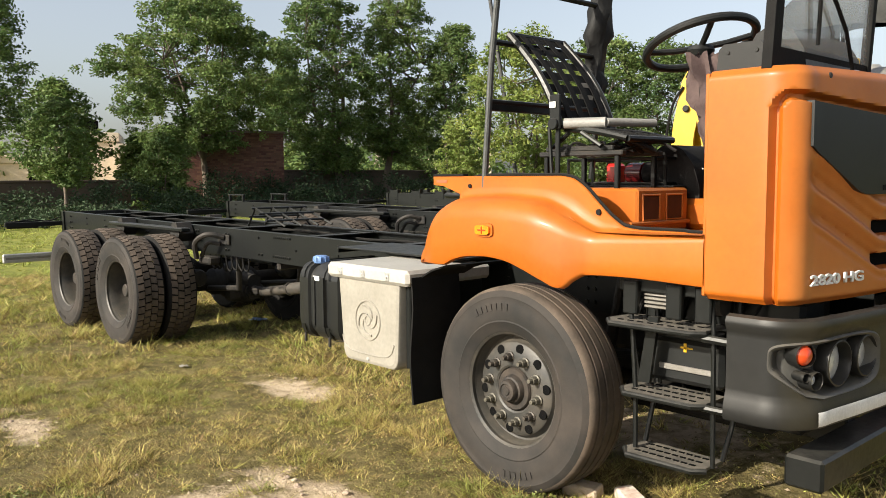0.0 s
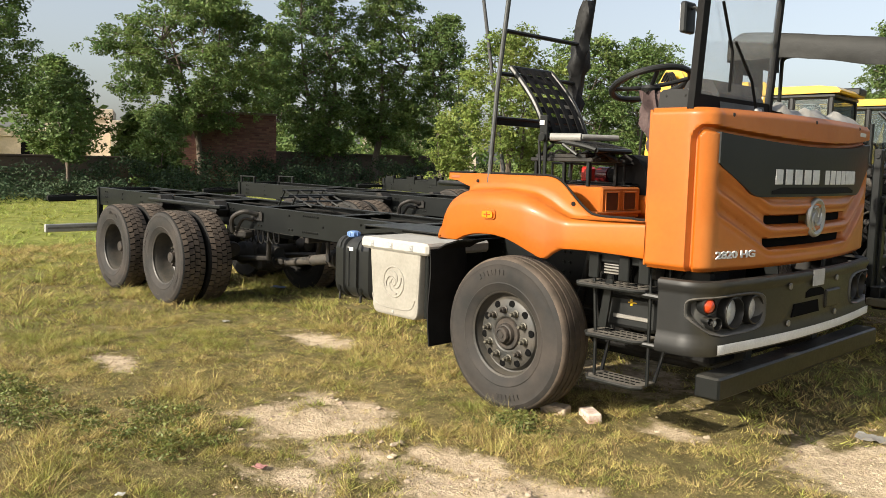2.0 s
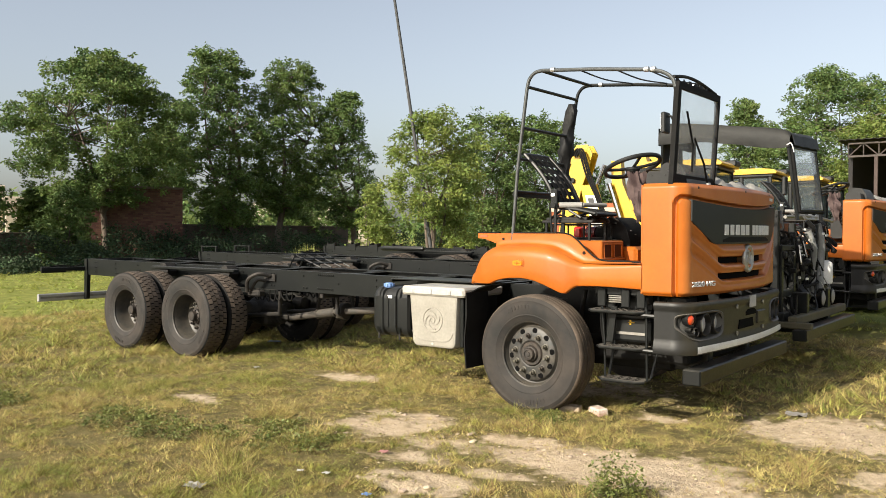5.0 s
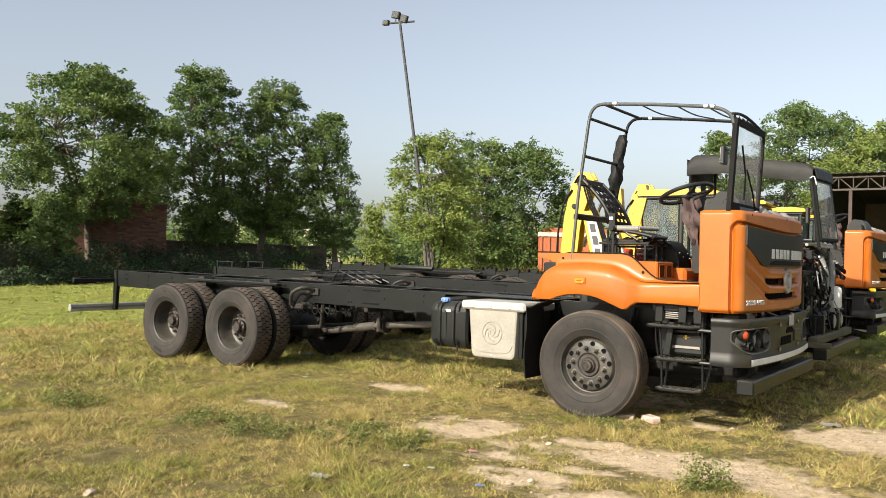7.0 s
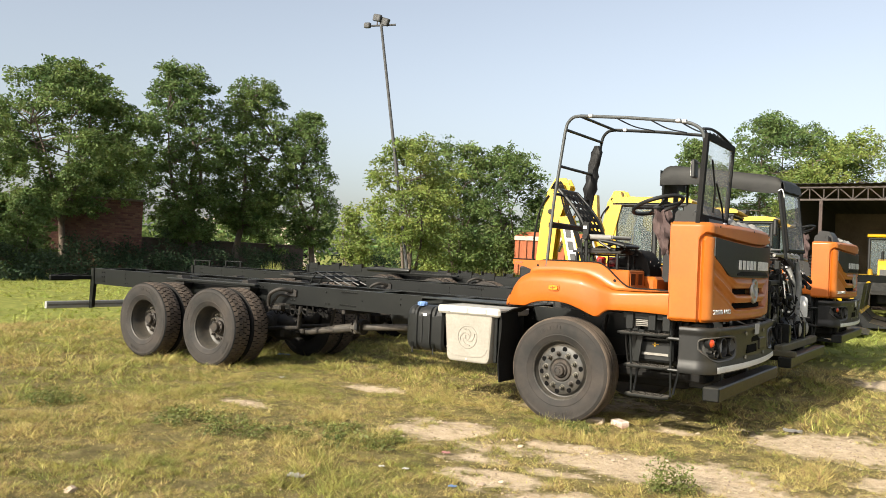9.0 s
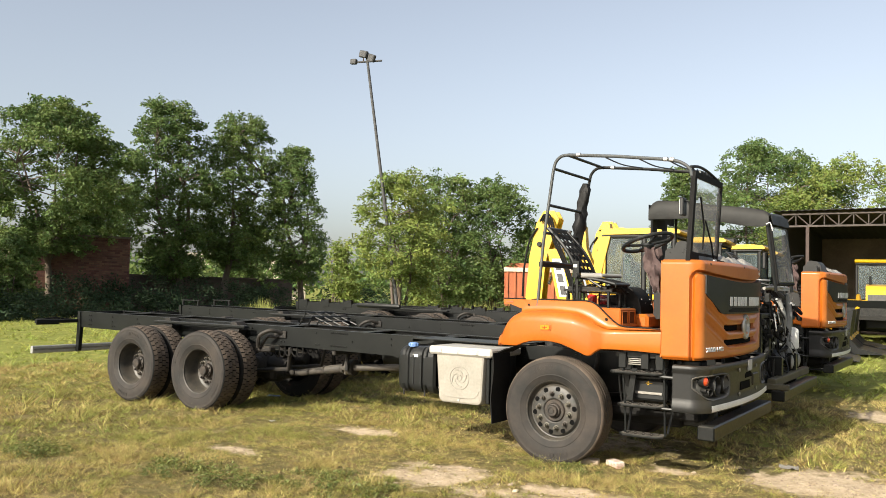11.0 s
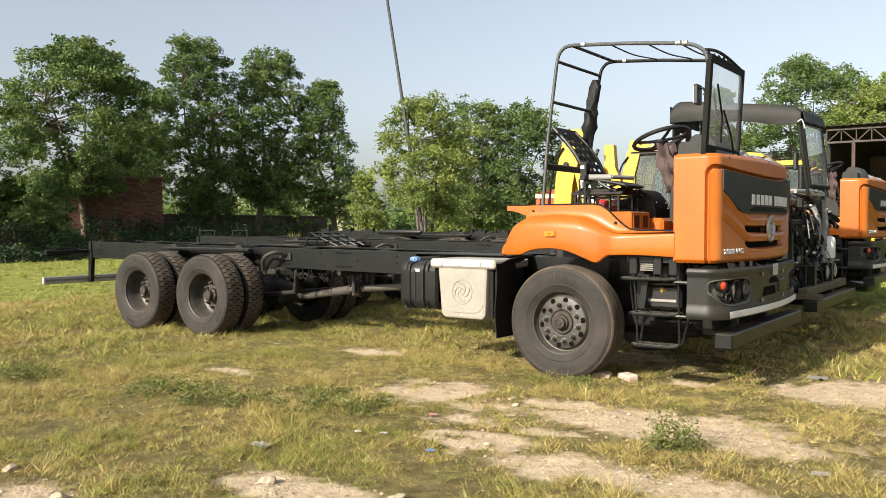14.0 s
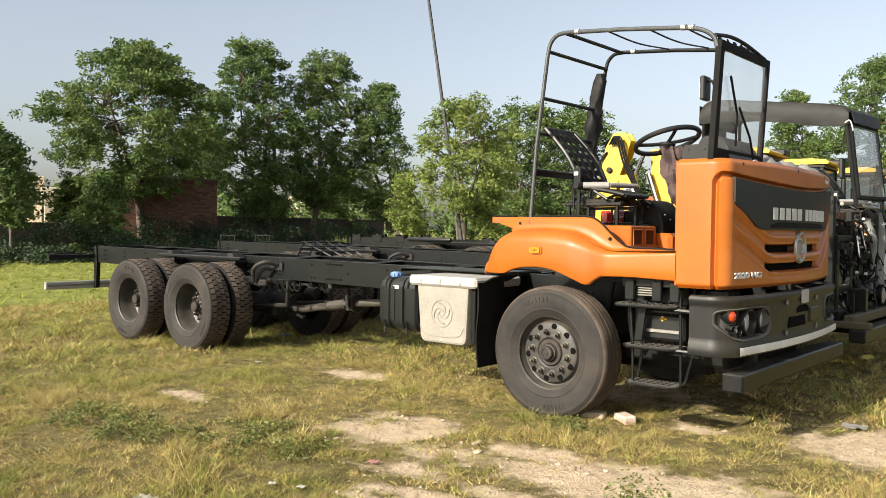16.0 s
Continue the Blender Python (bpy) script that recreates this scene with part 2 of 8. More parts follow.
WEED = mat("weed_leaf", (0.165, 0.175, 0.040), (0.105, 0.125, 0.030), 2.0, 0.55, 0.7, island=0.4, transl=0.25, fine=0.0)
GRASS = mat("green_grass", (0.20, 0.220, 0.048), (0.38, 0.325, 0.088), 5.5, 0.6, 0.75, island=0.6, transl=0.35, fine=0.28)
STRAW = mat("dry_straw_grass", (0.51, 0.380, 0.155), (0.33, 0.255, 0.090), 5.5, 0.6, 0.75, island=0.6, transl=0.3, fine=0.28)
FARGRASS = mat("yellow_green_far_grass", (0.26, 0.31, 0.062), (0.38, 0.375, 0.09), 0.8, 0.6, 0.75, island=0.35, transl=0.35, fine=0.2)
HERB = mat("olive_creeping_herb", (0.145, 0.150, 0.036), (0.235, 0.185, 0.060), 3.0, 0.6, 0.75, island=0.55, transl=0.25, fine=0.0)
TREAD = mat("dusty_steel_tread", (0.055, 0.052, 0.046), (0.12, 0.108, 0.09), 12.0, 0.6, 0.8, bump=0.2, dust=0.18)
STONE = mat("pale_dusty_stone", (0.46, 0.37, 0.27), (0.36, 0.285, 0.205), 6.0, 0.9, objrand=0.25, bump=0.4, bscale=30)
WHITEBRICK = mat("whitewashed_brick", (0.62, 0.56, 0.48), (0.42, 0.26, 0.20), 16.0, 0.9, 0.95, bump=0.4, bscale=40)
GRIT = mat("dusty_grit", (0.46, 0.36, 0.245), (0.34, 0.26, 0.175), 3.0, 0.95, island=0.4)
BADGE = mat("dull_silver_badge", (0.42, 0.41, 0.38), (0.34, 0.33, 0.30), 12.0, 0.35, 0.5, metal=0.6)
LAMPGREY = mat("dusty_lamp_surround", (0.045, 0.045, 0.042), (0.07, 0.067, 0.06), 9.0, 0.4, 0.6, dust=0.3)
TREADDIRT = mat("brown_dusty_tread_rubber", (0.062, 0.050, 0.040), (0.120, 0.092, 0.070), 5.0, 0.7, 0.9, bump=0.25, bscale=120, bdist=0.004, spec=0.25)
BOXSHADE = mat("orange_box_shade", (0.10, 0.030, 0.008), (0.05, 0.017, 0.006), 8.0, 0.7, 0.85)
TALLGRASS = mat("yellow_green_tall_grass", (0.36, 0.36, 0.10), (0.27, 0.30, 0.08), 3.0, 0.6, 0.75, island=0.4, transl=0.35, fine=0.0)
# whitish lens colour takes the place of bright reflections in the lamps
LAMPLENS = mat("lamp_lens_pale_sheen", (0.72, 0.72, 0.69), (0.52, 0.52, 0.50), 26.0, 0.12, 0.25, metal=0.15, coat=0.5, spec=0.6)
PINK = mat("faded_pink_plastic", (0.42, 0.20, 0.18), (0.34, 0.15, 0.14), 14.0, 0.6, 0.7)
PAPER = mat("white_paper", (0.46, 0.45, 0.42), (0.38, 0.37, 0.34), 12.0, 0.8)
REDPRINT = mat("red_print", (0.42, 0.05, 0.03), None, 12.0, 0.7)
BARS = mat("pale_grey_lettering", (0.70, 0.70, 0.68), None, 20.0, 0.4, 0.5)
DARKTEXT = mat("dark_print", (0.05, 0.05, 0.05), None, 20.0, 0.6)
# near-black that paints the shade inside openings
HOLESHADE = mat("hole_shade_black", (0.005, 0.005, 0.005), None, 5.0, 0.9, spec=0.05)
NUTSTEEL = mat("dark_worn_nut_steel", (0.050, 0.047, 0.042), (0.10, 0.085, 0.068), 30.0, 0.45, 0.65, metal=0.4, objrand=0.5, bump=0.2)
HUBIRON = mat("rusty_hub_iron", (0.018, 0.017, 0.0155), (0.048, 0.037, 0.029), 16.0, 0.5, 0.75, bump=0.35, bscale=60, spec=0.35)
DARKRED = mat("dark_red_lens", (0.11, 0.008, 0.008), None, 20.0, 0.2, 0.3, coat=0.4)
POLE = mat("dark_grey_pole_paint", (0.040, 0.042, 0.045), (0.058, 0.058, 0.058), 4.0, 0.6, 0.8)
TRUSS = mat("dusty_truss_steel", (0.072, 0.058, 0.052), (0.05, 0.041, 0.037), 3.0, 0.7, 0.9)
# pale diffuse film in the screens imitates a whitish reflection
PANE = glass("windscreen_glass", haze=0.12)
# grey-blue film imitates sky reflected in the cab windows
CABPANE = glass("tinted_cab_glass", (0.50, 0.58, 0.58), haze=0.42, film=(0.13, 0.16, 0.165))
LAMPGLASS = glass("lamp_glass", haze=0.03)
LAMPHOUSE = mat("light_grey_lamp_housing", (0.3, 0.29, 0.27), None, 6.0, 0.4, 0.5)

# darker iron without dust for the stripped engine
BLACKIRON = mat("dustless_black_iron", (0.005, 0.005, 0.005), (0.012, 0.011, 0.010), 7.0, 0.4, 0.65, bump=0.25, bscale=70, spec=0.28)

# ---- mesh builders ----
class MB:
    """Collects vertices and faces of one mesh."""
    def __init__(self):
        self.v, self.f = [], []

    def add(self, vs, fs):
        o = len(self.v)
        self.v += [tuple(p) for p in vs]
        self.f += [tuple(i + o for i in f) for f in fs]
        return self

    def box(self, lo, hi, bev=0.006, turn=None):
        """A chamfered box between two corners, turned about its middle by a matrix."""
        lo, hi = Vector([min(a, b) for a, b in zip(lo, hi)]), Vector([max(a, b) for a, b in zip(lo, hi)])
        c, h = (lo + hi) / 2, (hi - lo) / 2
        b = min(bev, 0.45 * min(h))
        vs, key = [], {}
        for sx in (-1, 1):
            for sy in (-1, 1):
                for sz in (-1, 1):
                    for ax in range(3):
                        p = [sx * (h[0] - b), sy * (h[1] - b), sz * (h[2] - b)]
                        p[ax] = (sx, sy, sz)[ax] * h[ax]
                        key[(sx, sy, sz, ax)] = len(vs)
                        p = Vector(p)
                        vs.append(c + (turn @ p if turn else p))
        fs = []
        for ax in range(3):
            o1, o2 = (ax + 1) % 3, (ax + 2) % 3
            for s in (-1, 1):
                q = []
                for a, d in ((-1, -1), (1, -1), (1, 1), (-1, 1)):
                    k = [0, 0, 0]
                    k[ax], k[o1], k[o2] = s, a, d
                    q.append(key[(*k, ax)])
                fs.append(q if s > 0 else q[::-1])
            for a in (-1, 1):
                for d in (-1, 1):
                    k0, k1 = [0, 0, 0], [0, 0, 0]
                    k0[ax], k1[ax] = -1, 1
                    for k in (k0, k1):
                        k[o1], k[o2] = a, d
                    q = [key[(*k0, o1)], key[(*k1, o1)], key[(*k1, o2)], key[(*k0, o2)]]
                    fs.append(q[::-1] if a * d > 0 else q)
        for sx in (-1, 1):
            for sy in (-1, 1):
                for sz in (-1, 1):
                    q = [key[(sx, sy, sz, a)] for a in range(3)]
                    fs.append(q if sx * sy * sz > 0 else q[::-1])
        return self.add(vs, fs)

    def tube(self, path, r, n=10, closed=False, cap=True):
        """A round bar along a path; r may be a list of radii."""
        P = [Vector(p) for p in path]
        m = len(P)
        rs = r if isinstance(r, (list, tuple)) else [r] * m
        vs, up = [], None
        for i in range(m):
            a, b = P[i - 1 if (i or closed) else 0], P[(i + 1) % m if closed else min(i + 1, m - 1)]
            d = (b - a).normalized()
            if up is None:
                up = d.orthogonal().normalized()
            up = (up - d * up.dot(d)).normalized()
            w = d.cross(up)
            for k in range(n):
                t = 2 * math.pi * k / n
                vs.append(P[i] + rs[i] * (math.cos(t) * up + math.sin(t) * w))
        fs = []
        for i in range(m if closed else m - 1):
            j = (i + 1) % m
            for k in range(n):
                l = (k + 1) % n
                fs.append((i * n + k, i * n + l, j * n + l, j * n + k))
        if cap and not closed:
            fs += [tuple(range(n))[::-1], tuple((m - 1) * n + k for k in range(n))]
        return self.add(vs, fs)

    def lathe(self, origin, prof, n=48, axis="y", closed=False):
        """Turns a profile of (radius, along) round an axis through origin."""
        o = Vector(origin)
        vs, fs, m = [], [], len(prof)
        for r, a in prof:
            for k in range(n):
                t = 2 * math.pi * k / n
                c, s = r * math.cos(t), r * math.sin(t)
                vs.append(o + Vector({"y": (c, a, s), "x": (a, c, s), "z": (c, s, a)}[axis]))
        for i in range(m if closed else m - 1):
            j = (i + 1) % m
            for k in range(n):
                l = (k + 1) % n
                q = (i * n + k, i * n + l, j * n + l, j * n + k)
                fs.append(q[::-1] if axis == "y" else q)
        return self.add(vs, fs)

    def disc(self, c, r, n=24, axis="y", thick=0.01, bev=0.0):
        b = bev or thick * 0.2
        return self.lathe(c, [(0.0005, -thick / 2), (r - b, -thick / 2), (r, -thick / 2 + b), (r, thick / 2 - b), (r - b, thick / 2), (0.0005, thick / 2)], n, axis)

    def prism(self, poly, a, b, plane="xz"):
        """A flat outline pushed from a to b along the third axis."""
        def at(p, d):
            return {"xz": (p[0], d, p[1]), "yz": (d, p[0], p[1]), "xy": (p[0], p[1], d)}[plane]
        n = len(poly)
        vs = [at(p, a) for p in poly] + [at(p, b) for p in poly]
        fs = [tuple(range(n)), tuple(range(2 * n - 1, n - 1, -1))] + [(i, i + n, (i + 1) % n + n, (i + 1) % n) for i in range(n)]
        return self.add(vs, fs)

    def sheet(self, rows, thick=None):
        """A skin over a table of points; with thick, a closed shell pushed along a vector."""
        m, n = len(rows), len(rows[0])
        vs = [Vector(p) for r in rows for p in r]
        fs = [(i * n + k, i * n + k + 1, (i + 1) * n + k + 1, (i + 1) * n + k) for i in range(m - 1) for k in range(n - 1)]
        if thick is not None:
            t, o = Vector(thick), m * n
            vs += [p + t for p in vs]
            fs += [tuple(i + o for i in f[::-1]) for f in fs[:]]
            rim = [k for k in range(n)] + [i * n + n - 1 for i in range(1, m)] + [(m - 1) * n + k for k in range(n - 2, -1, -1)] + [i * n for i in range(m - 2, 0, -1)]
            fs += [(rim[i], rim[i] + o, rim[(i + 1) % len(rim)] + o, rim[(i + 1) % len(rim)]) for i in range(len(rim))]
        return self.add(vs, fs)

    def moved(self, m):
        self.v = [tuple(m @ Vector(p)) for p in self.v]
        return self


def mesh_of(name, mb, material, smooth=35):
    me = bpy.data.meshes.new(name)
    me.from_pydata(mb.v, [], mb.f)
    bm = bmesh.new()
    bm.from_mesh(me)
    bmesh.ops.recalc_face_normals(bm, faces=bm.faces)
    bm.to_mesh(me)
    bm.free()
    me.materials.append(material)
    if smooth:
        me.shade_smooth()
        me.set_sharp_from_angle(angle=radians(smooth))
    return me


def part(name, mb, material, parent=None, label="", smooth=35):
    """Links one mesh object under a thing or a part."""
    ob = new(name, mb if isinstance(mb, bpy.types.Mesh) else mesh_of(name, mb, material, smooth))
    ob.parent = parent
    return tagged(ob, label) if label else ob


def shared(name, me, parent, m, label=""):
    """One more object on a mesh that is already there."""
    ob = new(name, me)
    ob.parent, ob.matrix_basis = parent, m
    return tagged(ob, label) if label else ob


def thing(name, label, category, m=None, group="", kind=""):
    ob = new(name)
    ob.empty_display_size = 0.2
    if m is not None:
        ob.matrix_basis = m
    return tagged(ob, label, category, group, kind)


def arc(c, r, a0, a1, n, plane="xz", other=0.0):
    out = []
    for i in range(n + 1):
        t = radians(a0 + (a1 - a0) * i / n)
        p, q = c[0] + r * math.cos(t), c[1] + r * math.sin(t)
        out.append({"xz": (p, other, q), "xy": (p, q, other), "yz": (other, p, q)}[plane])
    return out


def smooth(a, b, x):
    t = min(1.0, max(0.0, (x - a) / (b - a)))
    return t * t * (3 - 2 * t)


def lerp_table(table, x):
    """A smooth curve through a table of (x, value)."""
    if x <= table[0][0]:
        return table[0][1]
    if x >= table[-1][0]:
        return table[-1][1]
    n = len(table)
    slope = [(table[i + 1][1] - table[i][1]) / (table[i + 1][0] - table[i][0]) for i in range(n - 1)]
    def tangent(i):
        if i == 0 or i == n - 1:
            return slope[0] if i == 0 else slope[-1]
        a, b = slope[i - 1], slope[i]
        return 0.0 if a * b <= 0 else 2 * a * b / (a + b)
    for i in range(n - 1):
        x0, p0 = table[i]
        x1, p1 = table[i + 1]
        if x <= x1:
            h = x1 - x0
            t = (x - x0) / h
            return (2 * t ** 3 - 3 * t * t + 1) * p0 + (t ** 3 - 2 * t * t + t) * h * tangent(i) + (3 * t * t - 2 * t ** 3) * p1 + (t ** 3 - t * t) * h * tangent(i + 1)


def text_part(name, body, size, m, material, parent, depth=0.004):
    """Raised lettering in the built-in font, as a mesh."""
    cu = bpy.data.curves.new(name, "FONT")
    cu.body, cu.size, cu.extrude, cu.align_x, cu.align_y = body, size, depth, "CENTER", "CENTER"
    cu.offset = size * 0.025
    ob = bpy.data.objects.new(name, cu)
    scene.collection.objects.link(ob)
    bpy.context.view_layer.update()
    me = bpy.data.meshes.new_from_object(ob.evaluated_get(bpy.context.evaluated_depsgraph_get()))
    bpy.data.objects.remove(ob)
    me.name = name
    me.materials.clear()
    me.materials.append(material)
    return shared(name, me, parent, m)


# ---- ground ----
SOIL = [(-0.60, -2.32, 0.52, 0.50), (-0.88, -1.98, 0.34, 0.20), (0.42, -2.18, 0.50, 0.20), (0.48, -3.34, 0.48, 0.13), (0.08, -2.50, 0.46, 0.36), (0.10, -2.98, 0.30, 0.26), (0.83, -2.46, 0.50, 0.27), (1.35, -2.12, 0.55, 0.22), (1.90, -2.46, 0.75, 0.36),
        (0.88, -3.00, 0.34, 0.12), (0.53, -3.55, 0.28, 0.10), (2.45, -0.40, 0.62, 0.52), (1.92, -3.72, 0.80, 0.24), (0.41, -4.87, 0.40, 0.20), (-0.75, -5.82, 0.24, 0.15),
        (-2.75, -2.75, 0.46, 0.13), (-2.60, -0.82, 0.42, 0.20), (-0.72, -1.90, 0.28, 0.14), (2.34, 4.50, 0.50, 0.55), (1.10, -0.72, 0.22, 0.12), (3.6, -1.4, 0.7, 0.5)]


def value_noise(x, y, seed=0):
    """Smooth lattice noise, 0 to 1, for arrays."""
    xi, yi = np.floor(x).astype(np.int64), np.floor(y).astype(np.int64)
    fx, fy = x - xi, y - yi
    fx, fy = fx * fx * (3 - 2 * fx), fy * fy * (3 - 2 * fy)
    def h(a, b):
        k = (a * 374761393 + b * 668265263 + seed * 974634777) & 0xFFFFFFFF
        k = ((k ^ (k >> 13)) * 1274126177) & 0xFFFFFFFF
        return ((k ^ (k >> 16)) & 0xFFFF) / 65535.0
    return (h(xi, yi) * (1 - fx) + h(xi + 1, yi) * fx) * (1 - fy) + (h(xi, yi + 1) * (1 - fx) + h(xi + 1, yi + 1) * fx) * fy


def fbm(x, y, seed=0, octaves=4):
    tot, amp, s = 0.0, 0.5, 0.0
    for k in range(octaves):
        tot = tot + amp * value_noise(x * 2 ** k, y * 2 ** k, seed + k)
        s += amp
        amp *= 0.5
    return tot / s


def soil_at(x, y):
    """How bare the ground is, 0 to 1."""
    w = (fbm(x * 1.6, y * 1.6, 3) - 0.5) * 1.5 + (fbm(x * 7, y * 7, 11) - 0.5) * 1.0
    best = np.full(np.shape(x), -1.0)
    for cx, cy, rx, ry in SOIL:
        best = np.maximum(best, 1.47 - 1.15 * np.hypot((x - cx) / (1.42 * rx), (y - cy) / (1.42 * ry)))
    wild = (fbm(x * 0.45, y * 0.45, 21) - 0.62) * 4
    return np.clip(np.maximum(best, wild) + w * 1.15, 0, 1)


def height_at(x, y):
    near = np.clip(1.6 - np.hypot(x - 0, y + 2) / 20, 0, 1)
    s = soil_at(x, y)
    return ((fbm(x * 0.6, y * 0.6, 5) - 0.5) * 0.07 + (fbm(x * 4, y * 4, 9) - 0.5) * 0.035 + (fbm(x * 14, y * 14, 15) - 0.5) * 0.04 * (0.35 + s)) * near - 0.012 * s * near + 0.11 * np.clip((y - 1.5) / 5.0, 0, 1)


def axis_steps(lo, hi, fine, far):
    inner = list(np.arange(lo, hi + 1e-6, fine))
    out, step, p = [], fine, 0.0
    while p < far:
        step *= 1.35
        p += step
        out.append(p)
    return np.array([lo - q for q in out[::-1]] + inner + [hi + q for q in out])


gx, gy = axis_steps(-8, 6, 0.062, 2500), axis_steps(-7.5, 4, 0.062, 2500)
GX, GY = np.meshgrid(gx, gy)
GZ = height_at(GX, GY)
gm = bpy.data.meshes.new("ground")
nx, ny = len(gx), len(gy)
idx = np.arange(nx * ny).reshape(ny, nx)
quads = np.stack([idx[:-1, :-1], idx[:-1, 1:], idx[1:, 1:], idx[1:, :-1]], -1).reshape(-1, 4)
gm.vertices.add(nx * ny)
gm.vertices.foreach_set("co", np.stack([GX, GY, GZ], -1).astype(np.float32).ravel())
gm.loops.add(len(quads) * 4)
gm.loops.foreach_set("vertex_index", quads.astype(np.int32).ravel())
gm.polygons.add(len(quads))
gm.polygons.foreach_set("loop_start", np.arange(0, len(quads) * 4, 4, dtype=np.int32))
gm.update(calc_edges=True)
gm.shade_smooth()
at = gm.attributes.new("bare", "FLOAT", "POINT")
inside = np.clip(1.5 - np.maximum(np.maximum(-7 - GX, GX - 5.5), np.maximum(-7.2 - GY, GY - 4)), 0, 1)
at.data.foreach_set("value", (soil_at(GX, GY) * inside + 0.15 * (1 - inside)).astype(np.float32).ravel())


lush = gm.attributes.new("lush", "FLOAT", "POINT")
lush.data.foreach_set("value", np.clip(np.maximum((-GX - 7.5) / 5.0, (GY - 4.5) / 4.0), 0, 1).astype(np.float32).ravel())


def ground_material():
    m = bpy.data.materials.new("grassy_soil")
    m.use_nodes = True
    n, link = m.node_tree.nodes, m.node_tree.links.new
    b = n["Principled BSDF"]
    co = n.new("ShaderNodeTexCoord")
    def nz(sc, det=6.0):
        q = n.new("ShaderNodeTexNoise")
        q.inputs["Scale"].default_value, q.inputs["Detail"].default_value, q.inputs["Roughness"].default_value = sc, det, 0.65
        link(co.outputs["Object"], q.inputs["Vector"])
        return q.outputs["Fac"]
    def ramp(src, stops):
        r = n.new("ShaderNodeValToRGB")
        el = r.color_ramp.elements
        for e, (p, c) in zip((el[0], el[1]), stops[:2]):
            e.position, e.color = p, (*c, 1)
        for p, c in stops[2:]:
            el.new(p).color = (*c, 1)
        link(src, r.inputs["Fac"])
        return r.outputs["Color"]
    grass = ramp(nz(6.0), [(0.3, (0.080, 0.066, 0.026)), (0.48, (0.145, 0.118, 0.048)), (0.7, (0.25, 0.20, 0.09))])
    soil = ramp(nz(9.0), [(0.3, (0.40, 0.305, 0.20)), (0.5, (0.54, 0.425, 0.29)), (0.7, (0.64, 0.52, 0.37))])
    a = n.new("ShaderNodeAttribute")
    a.attribute_name = "bare"
    mx = n.new("ShaderNodeMix")
    mx.data_type = "RGBA"
    edge = n.new("ShaderNodeMath")
    edge.operation, edge.use_clamp = "MULTIPLY_ADD", True
    link(nz(11.0, 8.0), edge.inputs[0])
    edge.inputs[1].default_value = 2.6
    shift = n.new("ShaderNodeMath")
    shift.operation = "MULTIPLY_ADD"
    link(a.outputs["Fac"], shift.inputs[0])
    shift.inputs[1].default_value, shift.inputs[2].default_value = 2.0, -2.2
    link(shift.outputs[0], edge.inputs[2])
    link(edge.outputs[0], mx.inputs["Factor"])
    lush = n.new("ShaderNodeAttribute")
    lush.attribute_name = "lush"
    green = n.new("ShaderNodeMix")
    green.data_type = "RGBA"
    link(lush.outputs["Fac"], green.inputs["Factor"])
    link(grass, green.inputs["A"])
    link(ramp(nz(2.5), [(0.3, (0.13, 0.15, 0.032)), (0.5, (0.20, 0.215, 0.05)), (0.7, (0.30, 0.285, 0.075))]), green.inputs["B"])
    link(green.outputs["Result"], mx.inputs["A"])
    link(soil, mx.inputs["B"])
    link(mx.outputs["Result"], b.inputs["Base Color"])
    b.inputs["Roughness"].default_value = 0.95
    b.inputs["Specular IOR Level"].default_value = 0.15
    bp = n.new("ShaderNodeBump")
    bp.inputs["Strength"].default_value, bp.inputs["Distance"].default_value = 0.9, 0.035
    link(nz(42.0, 9.0), bp.inputs["Height"])
    link(bp.outputs["Normal"], b.inputs["Normal"])
    return m


gm.materials.append(ground_material())
ground = tagged(new("ground", gm), "uneven dry grassy field with bare sandy patches", "ground", kind="structure")

# ---- truck parts ----
def mirror_y(mb):
    mb.v = [(x, -y, z) for x, y, z in mb.v]
    mb.f = [f[::-1] for f in mb.f]
    return mb


TYRE_R = 0.535


